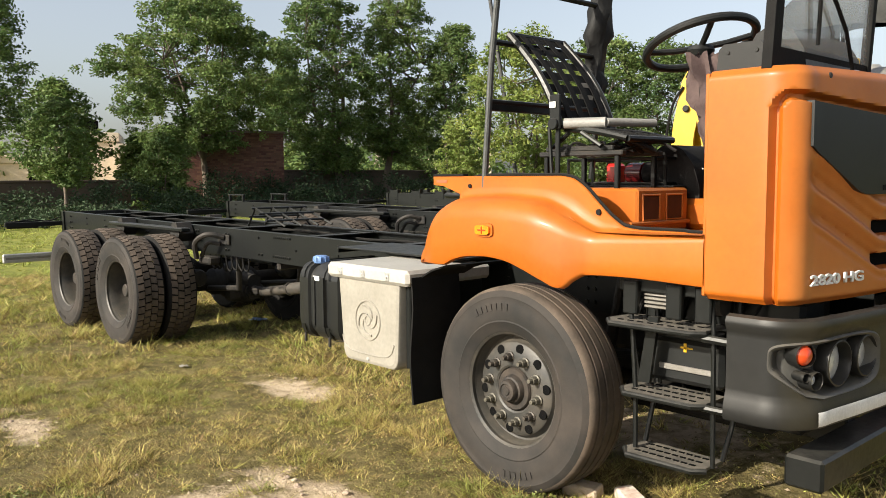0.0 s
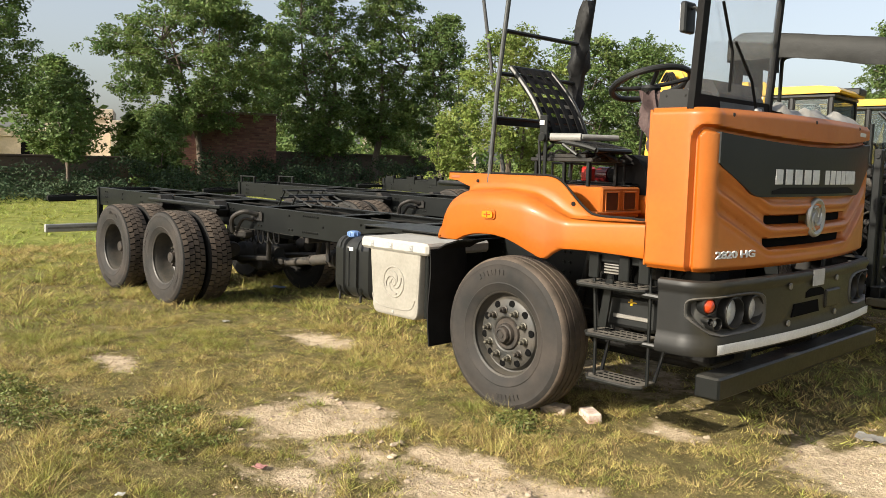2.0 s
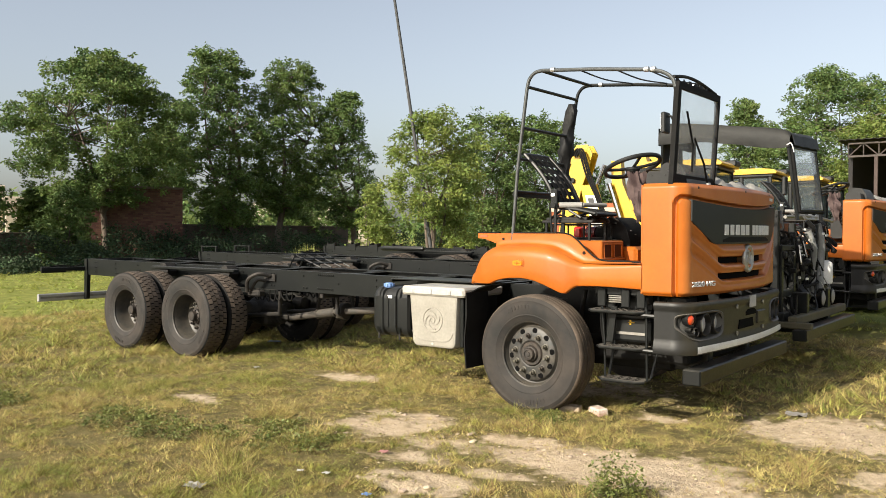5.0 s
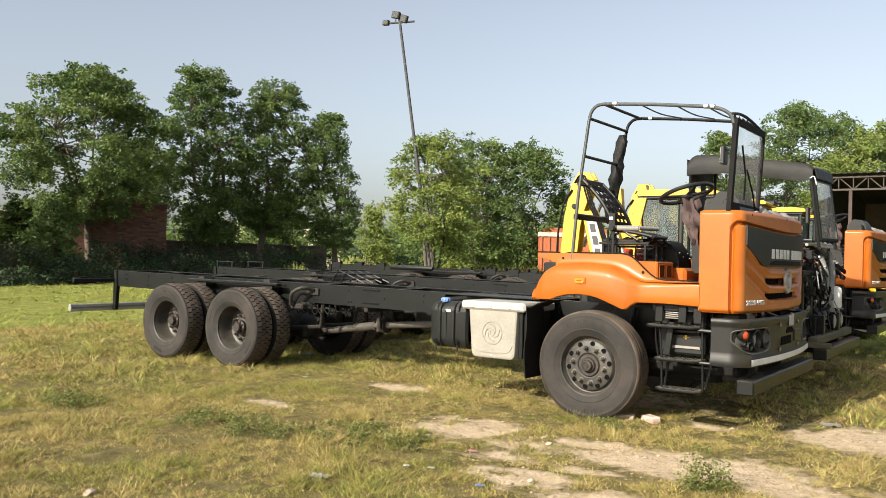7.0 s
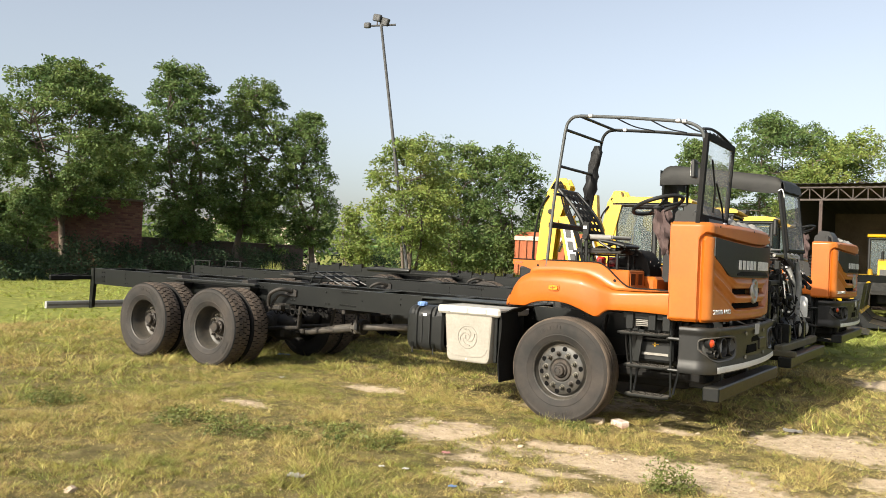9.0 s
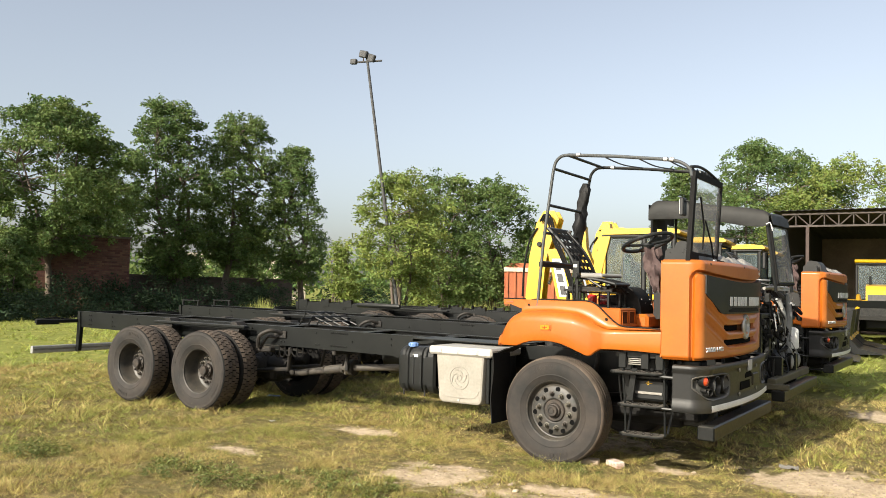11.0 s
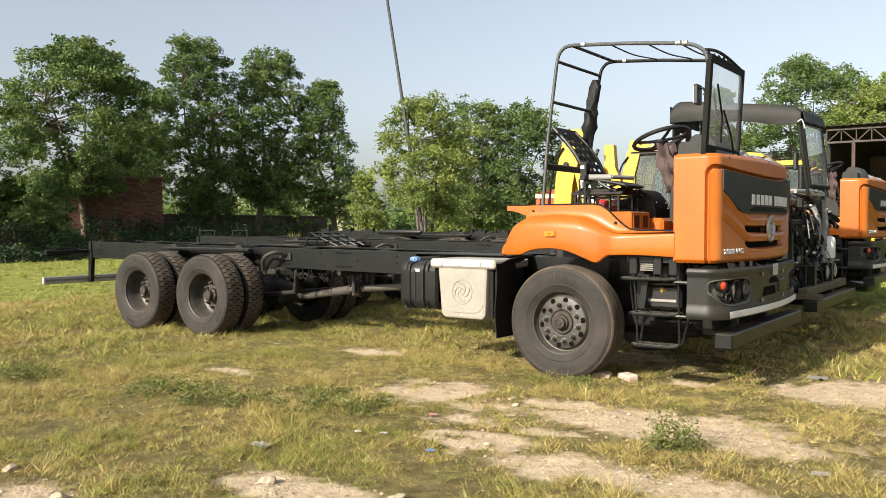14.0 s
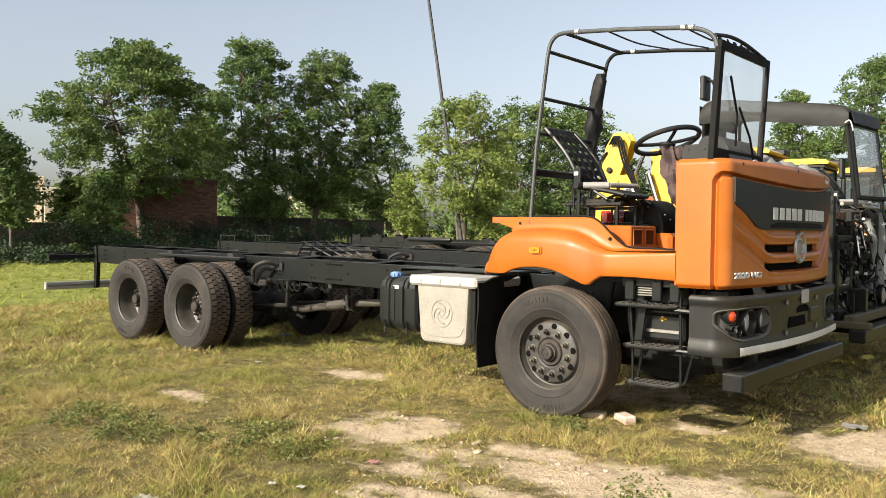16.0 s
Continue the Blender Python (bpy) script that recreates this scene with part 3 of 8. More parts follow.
def tyre_mesh(rear):
    """A truck tyre round the y axis; outer face towards -y."""
    mb = MB()
    side = [(0.288, 0.110), (0.300, 0.122), (0.318, 0.130), (0.345, 0.143), (0.355, 0.149), (0.362, 0.146), (0.40, 0.154), (0.45, 0.153), (0.478, 0.148), (0.484, 0.150), (0.492, 0.146), (0.515, 0.136), (0.528, 0.122)]
    if rear:
        crown = [(0.524, 0.115), (0.524, 0.0)]
    else:
        crown = [(0.533, 0.108), (0.535, 0.088), (0.524, 0.085), (0.524, 0.077), (0.536, 0.074), (0.537, 0.034), (0.525, 0.031), (0.525, 0.023), (0.538, 0.020), (0.538, 0.0)]
    half = side + crown
    prof = [(r, -a) for r, a in half] + [(r, a) for r, a in half[-2::-1]]
    mb.lathe((0, 0, 0), prof, 60, "y")
    body = mesh_of("tyre", mb, RUBBER, 30)
    body.materials.append(BLACKRUB if rear else TREADDIRT)
    for f in body.polygons:
        if math.hypot(f.center.x, f.center.z) > 0.505:
            f.material_index = 1
    mb = MB()
    if rear:
        n = 46
        for k in range(n):
            for lane, (a, b) in enumerate(((-0.122, -0.066), (-0.06, -0.003), (0.003, 0.06), (0.066, 0.122))):
                t0 = 2 * math.pi * (k + 0.5 * (lane % 2)) / n
                for_t = [t0, t0 + 2 * math.pi / n * 0.80]
                skew = 0.018 * (1 if lane < 2 else -1)
                vs = []
                for r in (0.520, 0.538):
                    for t, y in ((for_t[0], a), (for_t[1], a), (for_t[1] + skew, b), (for_t[0] + skew, b)):
                        rr = r - (0.010 if abs(y) > 0.1 and r > 0.53 else 0)
                        vs.append((rr * math.cos(t), y, rr * math.sin(t)))
                mb.add(vs, [(4, 5, 6, 7), (0, 1, 5, 4), (1, 2, 6, 5), (2, 3, 7, 6), (3, 0, 4, 7)])
    blocks = mesh_of("tread_pattern", mb, TREADDIRT, 30) if rear else None
    # raised sidewall marks, plain bars in arcs
    mb = MB()
    for mid, count in ((1.9, 7), (5.0, 6)):
        for k in range(count):
            t = mid + k * 0.085
            w = 0.05
            vs = []
            for d in (0.1535, 0.1585):
                for r, tt in ((0.415, t), (0.45, t), (0.45, t + w), (0.415, t + w)):
                    vs.append((r * math.cos(tt), -d, r * math.sin(tt)))
            mb.add(vs, [(4, 5, 6, 7), (0, 1, 5, 4), (1, 2, 6, 5), (2, 3, 7, 6), (3, 0, 4, 7)])
    return body, blocks, mesh_of("raised_marking", mb, RUBBER, 30)


def rim_mesh(rear):
    mb = MB()
    if rear:
        prof = [(0.288, -0.112), (0.300, -0.122), (0.313, -0.120), (0.309, -0.108), (0.290, -0.098), (0.278, -0.07), (0.272, 0.0), (0.266, 0.06), (0.25, 0.095), (0.222, 0.112), (0.195, 0.104), (0.14, 0.098), (0.13, 0.098), (0.13, 0.13), (0.27, 0.13), (0.288, 0.115)]
    else:
        prof = [(0.288, -0.112), (0.300, -0.122), (0.313, -0.120), (0.309, -0.108), (0.292, -0.100), (0.280, -0.075), (0.272, -0.048), (0.262, -0.044), (0.250, -0.060), (0.243, -0.078), (0.232, -0.086), (0.165, -0.094), (0.125, -0.096), (0.115, -0.09), (0.115, 0.1), (0.27, 0.11), (0.288, 0.115)]
    mb.lathe((0, 0, 0), prof, 64, "y", True)
    return mesh_of("rim", mb, RIM, 30)


def hub_mesh(rear):
    mb = MB()
    if rear:
        mb.lathe((0, 0, 0), [(0.001, -0.045), (0.055, -0.045), (0.062, -0.038), (0.066, 0.01), (0.085, 0.016), (0.092, 0.022), (0.094, 0.06), (0.12, 0.07), (0.125, 0.1), (0.001, 0.1)], 32, "y")
        for k in range(8):
            t = 2 * math.pi * k / 8
            mb.lathe((0.078 * math.cos(t), 0.014, 0.078 * math.sin(t)), [(0.001, -0.014), (0.009, -0.014), (0.009, 0.004)], 6, "y")
    else:
        mb.lathe((0, 0, 0), [(0.001, -0.158), (0.020, -0.158), (0.024, -0.152), (0.034, -0.152), (0.038, -0.158), (0.050, -0.156), (0.056, -0.146), (0.058, -0.128), (0.068, -0.124), (0.074, -0.112), (0.078, -0.100), (0.104, -0.100), (0.110, -0.092), (0.116, -0.06), (0.001, -0.06)], 32, "y")
        for k in range(6):
            t = 2 * math.pi * k / 6
            mb.lathe((0.054 * math.cos(t), -0.122, 0.054 * math.sin(t)), [(0.001, -0.008), (0.006, -0.008), (0.006, 0.004)], 6, "y")
    return mesh_of("hub", mb, HUBIRON, 35)


def nut_mesh():
    mb = MB()
    mb.lathe((0, 0, 0), [(0.001, -0.058), (0.011, -0.058), (0.013, -0.054), (0.013, -0.034), (0.019, -0.034), (0.021, -0.030), (0.021, -0.006), (0.028, -0.003), (0.028, 0.006), (0.001, 0.006)], 8, "y")
    return mesh_of("wheel_nut", mb, NUTSTEEL, 30)


(TYRE_F, _, MARKS_F), (TYRE_B, TREAD_B, MARKS_B) = tyre_mesh(False), tyre_mesh(True)
RIM_F, RIM_B, HUB_F, HUB_B, NUT = rim_mesh(False), rim_mesh(True), hub_mesh(False), hub_mesh(True), nut_mesh()


def hole_mesh():
    # flat black disc, coloured for the shade in a hand hole
    return mesh_of("hand_hole", MB().lathe((0, 0, 0), [(0.001, -0.002), (0.025, -0.002), (0.026, 0.0), (0.026, 0.004), (0.001, 0.004)], 14, "y"), HOLESHADE)


HOLE = hole_mesh()
# inner wheels get black copies that carry the shade under the frame
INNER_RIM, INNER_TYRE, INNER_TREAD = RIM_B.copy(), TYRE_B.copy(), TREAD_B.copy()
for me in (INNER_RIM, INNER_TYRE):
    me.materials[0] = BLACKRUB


def wheel(truck, x, y, rear, side, turn=0.0, hub=True):
    """Rim with its tyre, hub and nuts under it. side -1: faces -y."""
    m = Matrix.Translation((x, y, TYRE_R - 0.010)) @ (Matrix.Rotation(math.pi, 4, "Z") if side > 0 else Matrix.Identity(4)) @ Matrix.Rotation(turn, 4, "Y")
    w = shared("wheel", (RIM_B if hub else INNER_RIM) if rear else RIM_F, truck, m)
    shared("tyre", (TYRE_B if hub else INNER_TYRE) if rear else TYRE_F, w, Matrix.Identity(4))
    if rear:
        shared("tread_pattern", TREAD_B if hub else INNER_TREAD, w, Matrix.Identity(4))["kind"] = "stuff"
    shared("raised_marking", MARKS_B if rear else MARKS_F, w, Matrix.Identity(4))["kind"] = "stuff"
    if hub:
        shared("hub", HUB_B if rear else HUB_F, w, Matrix.Identity(4))
        for k in range(10):
            t = 2 * math.pi * (k + 0.3) / 10
            shared("wheel_nut", NUT, w, Matrix.Translation((0.168 * math.cos(t), 0.098 if rear else -0.096, 0.168 * math.sin(t))))
        if not rear:
            for k in range(10):
                t = 2 * math.pi * (k + 0.8) / 10
                shared("hand_hole", HOLE, w, Matrix.Translation((0.213 * math.cos(t), -0.0885, 0.213 * math.sin(t))) @ Matrix.Rotation(0.0, 4, "Y"))
    return w


RAIL_Y, RAIL_H = 0.44, 0.26


def rail_top(x):
    return 1.125 - 0.0085 * (x + 3.2)


def rail(truck, side, x0, x1):
    """A C-shaped side member, web outwards."""
    mb = MB()
    y = side * RAIL_Y
    i = -side
    sec = [(y, 0), (y, -RAIL_H), (y + i * 0.075, -RAIL_H), (y + i * 0.075, -RAIL_H + 0.01), (y + i * 0.01, -RAIL_H + 0.01), (y + i * 0.01, -0.01), (y + i * 0.075, -0.01), (y + i * 0.075, 0)]
    rows = []
    for k in range(25):
        x = x0 + (x1 - x0) * k / 24
        rows.append([(x, a, rail_top(x) + b) for a, b in sec + sec[:1]])
    mb.sheet(rows)
    n = len(sec)
    mb.add(rows[0][:-1], [tuple(range(n))]).add(rows[-1][:-1], [tuple(range(n))[::-1]])
    r = part("side_rail", mb, CHASSIS, truck, "black painted steel chassis rail", smooth=20)
    bolts = MB()
    rnd = random.Random(7)
    spots = []
    for k in range(9):
        spots += [(-3.55 + k * 0.032, -0.035), (-3.56 + k * 0.032, -0.205)]
    for x in np.arange(x0 + 0.25, min(x1, 0.2), 0.62):
        for dz in (-0.055, -0.13, -0.205):
            if rnd.random() < 0.75:
                spots += [(x, dz), (x + 0.055, dz)] if rnd.random() < 0.4 else [(x, dz)]
    for x, dz in spots:
        bolts.lathe((x, y + side * 0.001, rail_top(x) + dz), [(0.0005, side * 0.012), (0.010, side * 0.012), (0.0125, side * 0.006), (0.0125, -side * 0.004)], 8, "y")
    part("rail_bolts", bolts, CHASSIS, truck, smooth=30)["kind"] = "stuff"
    return r


def crossmember(truck, x, deep=0.16):
    t = rail_top(x)
    mb = MB()
    mb.box((x - 0.06, -RAIL_Y + 0.012, t - 0.03), (x + 0.06, RAIL_Y - 0.012, t - 0.02), 0.002)
    mb.box((x - 0.06, -RAIL_Y + 0.012, t - deep), (x - 0.05, RAIL_Y - 0.012, t - 0.03), 0.002)
    mb.box((x - 0.06, -RAIL_Y + 0.012, t - deep - 0.01), (x + 0.04, RAIL_Y - 0.012, t - deep), 0.002)
    for s in (-1, 1):
        mb.box((x - 0.13, s * (RAIL_Y - 0.02), t - 0.019), (x + 0.13, s * (RAIL_Y - 0.16), t - 0.012), 0.002)
    return part("crossmember", mb, CHASSIS, truck, smooth=20)


def axle_gear(truck, axles):
    """Rear bogie: axle beams, differential housings, springs, hangers, torque rods."""
    for x in axles:
        mb = MB()
        mb.tube([(x, -0.98, 0.525), (x, -0.3, 0.525), (x, -0.22, 0.53), (x, 0.22, 0.53), (x, 0.3, 0.525), (x, 0.98, 0.525)], [0.075, 0.085, 0.14, 0.14, 0.085, 0.075], 16)
        part("rear_axle", mb, IRON, truck)
        mb = MB()
        mb.lathe((x, 0.02, 0.53), [(0.001, -0.20), (0.09, -0.2), (0.17, -0.12), (0.205, 0.0), (0.17, 0.12), (0.09, 0.2), (0.001, 0.2)], 28, "x")
        mb.lathe((x + 0.28, 0.02, 0.55), [(0.13, -0.12), (0.12, 0.0), (0.09, 0.08), (0.075, 0.18), (0.001, 0.18)], 20, "x")
        part("differential", mb, IRON, truck)
        for s in (-1, 1):
            part("brake_drum", MB().lathe((x, s * 0.78, 0.525), [(0.001, -0.1), (0.2, -0.1), (0.205, -0.06), (0.205, 0.1), (0.001, 0.1)], 32, "y"), IRON, truck)
            mb = MB()
            mb.lathe((x + 0.26, s * 0.52, 0.62), [(0.001, -0.11), (0.07, -0.1), (0.085, -0.06), (0.085, 0.03), (0.09, 0.035), (0.09, 0.05), (0.075, 0.09), (0.001, 0.1)], 20, "x")
            part("brake_chamber", mb, IRON, truck)
    mid = sum(axles) / 2
    for s in (-1, 1):
        mb = MB()
        for k in range(9):
            h = 0.72
            L = 0.78 - 0.05 * k
            z = 0.70 + 0.022 * k
            rows = []
            for i in range(13):
                u = -1 + i / 6
                rows.append([(mid + u * L, s * 0.50 + a, z - 0.05 * u * u + (0.0 if b < 0 else 0.018)) for a, b in ((-0.04, -1), (0.04, -1), (0.04, 1), (-0.04, 1), (-0.04, -1))])
            mb.sheet(rows)
        part("leaf_spring", mb, IRON, truck, smooth=20)
        mb = MB()
        mb.box((mid - 0.16, s * 0.45, 0.62), (mid + 0.16, s * 0.56, 0.98), 0.03)
        mb.lathe((mid, s * 0.56, 0.64), [(0.001, -s * -0.0), (0.08, 0.0), (0.08, s * 0.09), (0.06, s * 0.11), (0.001, s * 0.11)], 20, "y")
        part("spring_saddle", mb, IRON, truck)
    # propeller shaft and carrier bearing
    x1 = max(axles) + 0.36
    part("pinion_nose", MB().lathe((x1, 0.02, 0.45), [(0.001, -0.25), (0.15, -0.25), (0.14, -0.05), (0.10, 0.0), (0.095, 0.05), (0.001, 0.05)], 20, "x").box((x1 - 0.2, -0.18, 0.34), (x1 - 0.02, 0.22, 0.50), 0.05), IRON, truck, "dark cast pinion housing")
    mb = MB()
    mb.tube([(x1 + 0.05, 0.02, 0.452), (x1 + 0.09, 0.02, 0.455)], 0.085, 16)
    mb.tube([(x1 + 0.09, 0.02, 0.455), (x1 + 0.34, 0.02, 0.465)], [0.055, 0.045], 12)
    mb.box((x1 + 0.16, -0.06, 0.43), (x1 + 0.27, 0.10, 0.50), 0.02)
    part("rear_yoke", mb, IRON, truck)
    mb = MB()
    mb.tube([(x1 + 0.32, 0.02, 0.468), (x1 + 0.82, 0.01, 0.545)], 0.047, 20)
    mb.tube([(x1 + 0.80, 0.01, 0.542), (x1 + 1.10, 0.01, 0.588)], 0.058, 20)
    mb.tube([(x1 + 0.80, 0.01, 0.542), (x1 + 0.82, 0.01, 0.546)], 0.066, 20)
    part("propeller_shaft", mb, SHAFT, truck, "dusty grey painted propeller shaft")
    mb = MB().tube([(x1 + 1.08, 0.01, 0.585), (x1 + 1.16, 0.01, 0.595)], [0.05, 0.085], 14).tube([(x1 + 1.20, 0.01, 0.60), (x1 + 1.24, 0.01, 0.605)], 0.09, 16)
    mb.box((x1 + 1.13, -0.075, 0.57), (x1 + 1.22, 0.095, 0.63), 0.015).box((x1 + 1.15, -0.03, 0.51), (x1 + 1.21, 0.05, 0.69), 0.015)
    part("universal_joint", mb, SHAFT, truck, "worn universal joint with flanges")
    part("front_shaft", MB().tube([(x1 + 1.30, 0.0, 0.61), (-1.2, 0.0, 0.80)], 0.044, 20), SHAFT, truck, "dusty grey painted front shaft")
    mb = MB()
    xb = x1 + 1.30
    mb.lathe((xb, 0, 0.612), [(0.05, -0.035), (0.105, -0.035), (0.11, 0), (0.105, 0.035), (0.05, 0.035)], 20, "x")
    mb.box((xb - 0.03, -0.42, 0.80), (xb + 0.03, 0.42, 0.87), 0.01)
    for s in (-1, 1):
        mb.box((xb - 0.025, s * 0.12, 0.58), (xb + 0.025, s * 0.15, 0.82), 0.01)
    part("carrier_bearing", mb, IRON, truck)
    for s in (-1, 1):
        part("torque_rod", MB().tube([(max(axles) + 0.1, s * 0.3, 0.48), (max(axles) + 0.8, s * 0.34, 0.55), (max(axles) + 0.85, s * 0.36, 0.85)], 0.03, 10), IRON, truck)


def curve_pts(ctrl, n=10):
    """Smooth points through control points (Catmull-Rom)."""
    P = [Vector(p) for p in ctrl]
    P = [P[0] * 2 - P[1]] + P + [P[-1] * 2 - P[-2]]
    out = []
    for i in range(1, len(P) - 2):
        a, b, c, d = P[i - 1:i + 3]
        for k in range(n):
            t = k / n
            out.append(0.5 * (2 * b + (c - a) * t + (2 * a - 5 * b + 4 * c - d) * t * t + (3 * b - a - 3 * c + d) * t ** 3))
    return out + [P[-2]]


# ---- fender ----
def fender(truck, side):
    """Wheel arch moulding with the raised rear tip, built for the -y side."""
    shoulder = [(-0.56, 1.27), (-0.50, 1.38), (-0.42, 1.455), (-0.28, 1.505), (0.0, 1.515), (0.22, 1.50), (0.36, 1.455), (0.48, 1.392), (0.58, 1.362), (0.70, 1.362), (1.085, 1.372)]
    bottom = [(-0.56, 1.148), (-0.36, 1.152), (-0.27, 1.185), (-0.14, 1.212), (-0.02, 1.217), (0.10, 1.205), (0.22, 1.17), (0.33, 1.125), (0.40, 1.098), (0.425, 1.098), (0.47, 1.135), (0.53, 1.165), (0.7, 1.168), (1.085, 1.155)]
    outer = [(-0.56, -1.305), (-0.42, -1.35), (0.0, -1.375), (0.25, -1.368), (0.42, -1.335), (0.56, -1.285), (0.72, -1.262), (1.085, -1.232)]
    upper = [(-0.56, 1.55), (-0.36, 1.585), (-0.2, 1.618), (0.30, 1.618), (0.38, 1.608), (0.45, 1.572), (0.54, 1.492), (0.62, 1.425), (0.69, 1.388), (0.78, 1.380), (0.98, 1.380), (1.00, 1.376), (1.085, 1.376)]
    yu = -1.205
    xs = sorted(set([round(-0.56 + 1.645 * k / 90, 4) for k in range(91)]))
    rows = []
    for x in xs:
        zb, zs, yo, zu = lerp_table(bottom, x), lerp_table(shoulder, x), lerp_table(outer, x), max(lerp_table(upper, x), lerp_table(shoulder, x) + 0.004)
        if x < -0.36:
            zu = max(lerp_table(shoulder, x) + 0.004, 1.30)
        r = lerp_table([(-0.56, 0.10), (0.2, 0.11), (0.6, 0.05), (1.085, 0.03)], x)
        yu2 = yu
        sec = [(yo + 0.03, zb), (yo + 0.006, zb + 0.006), (yo, zb + 0.02), (yo, zb + 0.5 * (zs - r - zb))]
        for k in range(7):
            t = radians(90 * k / 6)
            sec.append((yo + r * (1 - math.cos(t)), zs - r + r * math.sin(t)))
        sec += [(yu2 - 0.05, zs + 0.002), (yu2 - 0.018, zs + 0.006), (yu2 - 0.004, zs + 0.02 * min(1, (zu - zs) * 30)), (yu2, 0.5 * (zs + zu)), (yu2, zu - 0.004), (yu2 + 0.006, zu), (yu2 + 0.03, zu)]
        rows.append([(x, y, z) for y, z in sec])
    mb = MB().sheet(rows)
    # rounded rear end that turns inwards
    first = rows[0]
    turn = []
    for k in range(6):
        t = radians(90 * k / 5)
        turn.append([(p[0] - 0.05 * math.sin(t), p[1] + 0.06 * (1 - math.cos(t)) + 0.22 * max(0, math.sin(t) - 0.7), p[2] - 0.02 * math.sin(t)) for p in first])
    mb.sheet(turn[::-1])
    # rear tip of the upper panel
    mb.prism([(-0.58, 1.620), (-0.58, 1.572), (-0.50, 1.566), (-0.37, 1.525), (-0.28, 1.48), (-0.1, 1.48), (-0.1, 1.618)], yu + 0.0005, yu + 0.035, "xz")
    if side > 0:
        mirror_y(mb)
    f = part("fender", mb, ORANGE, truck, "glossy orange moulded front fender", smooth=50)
    tr = MB().tube([(x, yu + 0.015, max(lerp_table(upper, x), lerp_table(shoulder, x)) + 0.006) for x in [-0.36 + 0.02 * k for k in range(73)]], 0.0085, 6)
    tr.box((-0.58, yu - 0.004, 1.618), (-0.34, yu + 0.036, 1.631), 0.004)
    part("seal_strip", mirror_y(tr) if side > 0 else tr, BLACKRUB, f, "black rubber edge strip")
    for c, w, h, d, mtl, nm in ((( -0.02, -1.372, 1.355), 0.062, 0.034, 0.012, ORANGE, "lamp_bezel"), ((-0.02, -1.380, 1.355), 0.048, 0.023, 0.016, AMBER, "side_marker_lamp")):
        mb = MB()
        pts = []
        for k in range(28):
            t = 2 * math.pi * k / 28
            e = 0.5
            pts.append((c[0] + w * abs(math.cos(t)) ** e * (1 if math.cos(t) > 0 else -1), c[2] + h * abs(math.sin(t)) ** e * (1 if math.sin(t) > 0 else -1)))
        mb.prism(pts, c[1] - d, c[1] + 0.02, "xz")
        part(nm, mirror_y(mb) if side > 0 else mb, mtl, f, smooth=40)
    mb = MB()
    mb.box((-0.047, -1.4, 1.352), (0.007, -1.390, 1.358), 0.002).box((-0.023, -1.4, 1.337), (-0.017, -1.391, 1.373), 0.002)
    part("lamp_rib", mirror_y(mb) if side > 0 else mb, REDORANGE, f)
    for x, z, r in ((-0.29, 1.567, 0.011), (0.545, 1.452, 0.014)):
        mb = MB().lathe((x, yu - 0.004, z), [(0.0005, -0.004), (r, -0.004), (r, 0.006)], 14, "y")
        part("plug", mirror_y(mb) if side > 0 else mb, BLACKRUB, f)
    mb = MB().box((-0.555, yu - 0.003, 1.583), (-0.47, yu + 0.002, 1.600), 0.001)
    part("end_slot", mirror_y(mb) if side > 0 else mb, WOODBODY, f)
    return f


# ---- cab front ----
def front_x(y):
    a = abs(y)
    return 1.565 - 0.135 * (a / 1.2) ** 2.2


def zshift(a):
    return 0.46 * max(0.0, math.sqrt((a - 0.60) ** 2 + 0.0016) * 0.5 + (a - 0.60) * 0.5)


def panel_top(a):
    """Upper edge of the black panel, lowest in the middle."""
    return 1.842 + 0.052 * min(abs(a) / 1.1, 1.1) ** 2


def front_relief(y, z):
    a = abs(y)
    s = z - zshift(a)
    wide = 1 - smooth(1.02, 1.13, a)
    d = 0.0
    # pressed steps below the black panel
    stack = smooth(1.165, 1.195, s) * (1 - smooth(1.53, 1.56, s)) * wide
    d -= 0.022 * stack * smooth(0.0, 1.0, 1 - 0.25 * a)
    for c in (1.475, 1.330, 1.205):
        d += 0.023 * math.exp(-((s - c) / 0.023) ** 2) * wide * smooth(1.16, 1.19, s)
    for c in (1.392, 1.252):
        inner = (1 - smooth(0.58, 0.62, a))
        d -= (0.012 + 0.055 * inner) * (smooth(c - 0.034, c - 0.026, s) - smooth(c + 0.024, c + 0.030, s)) * wide
    # seam between the corner panel and the front panel, round at its upper ends
    r = 0.07
    dx, dz = a - (1.262 - r), z - (panel_top(a) + 0.014 - r)
    dist = abs((math.hypot(max(dx, 0), max(dz, 0)) if (dx > 0 or dz > 0) else max(dx, dz)) - r)
    d -= 0.042 * (1 - smooth(0.008, 0.022, dist))
    # lower edge turns in
    d -= 0.03 * (1 - smooth(1.112, 1.15, z)) ** 2 + 0.022 * smooth(1.985, 2.03, z) ** 2
    return d


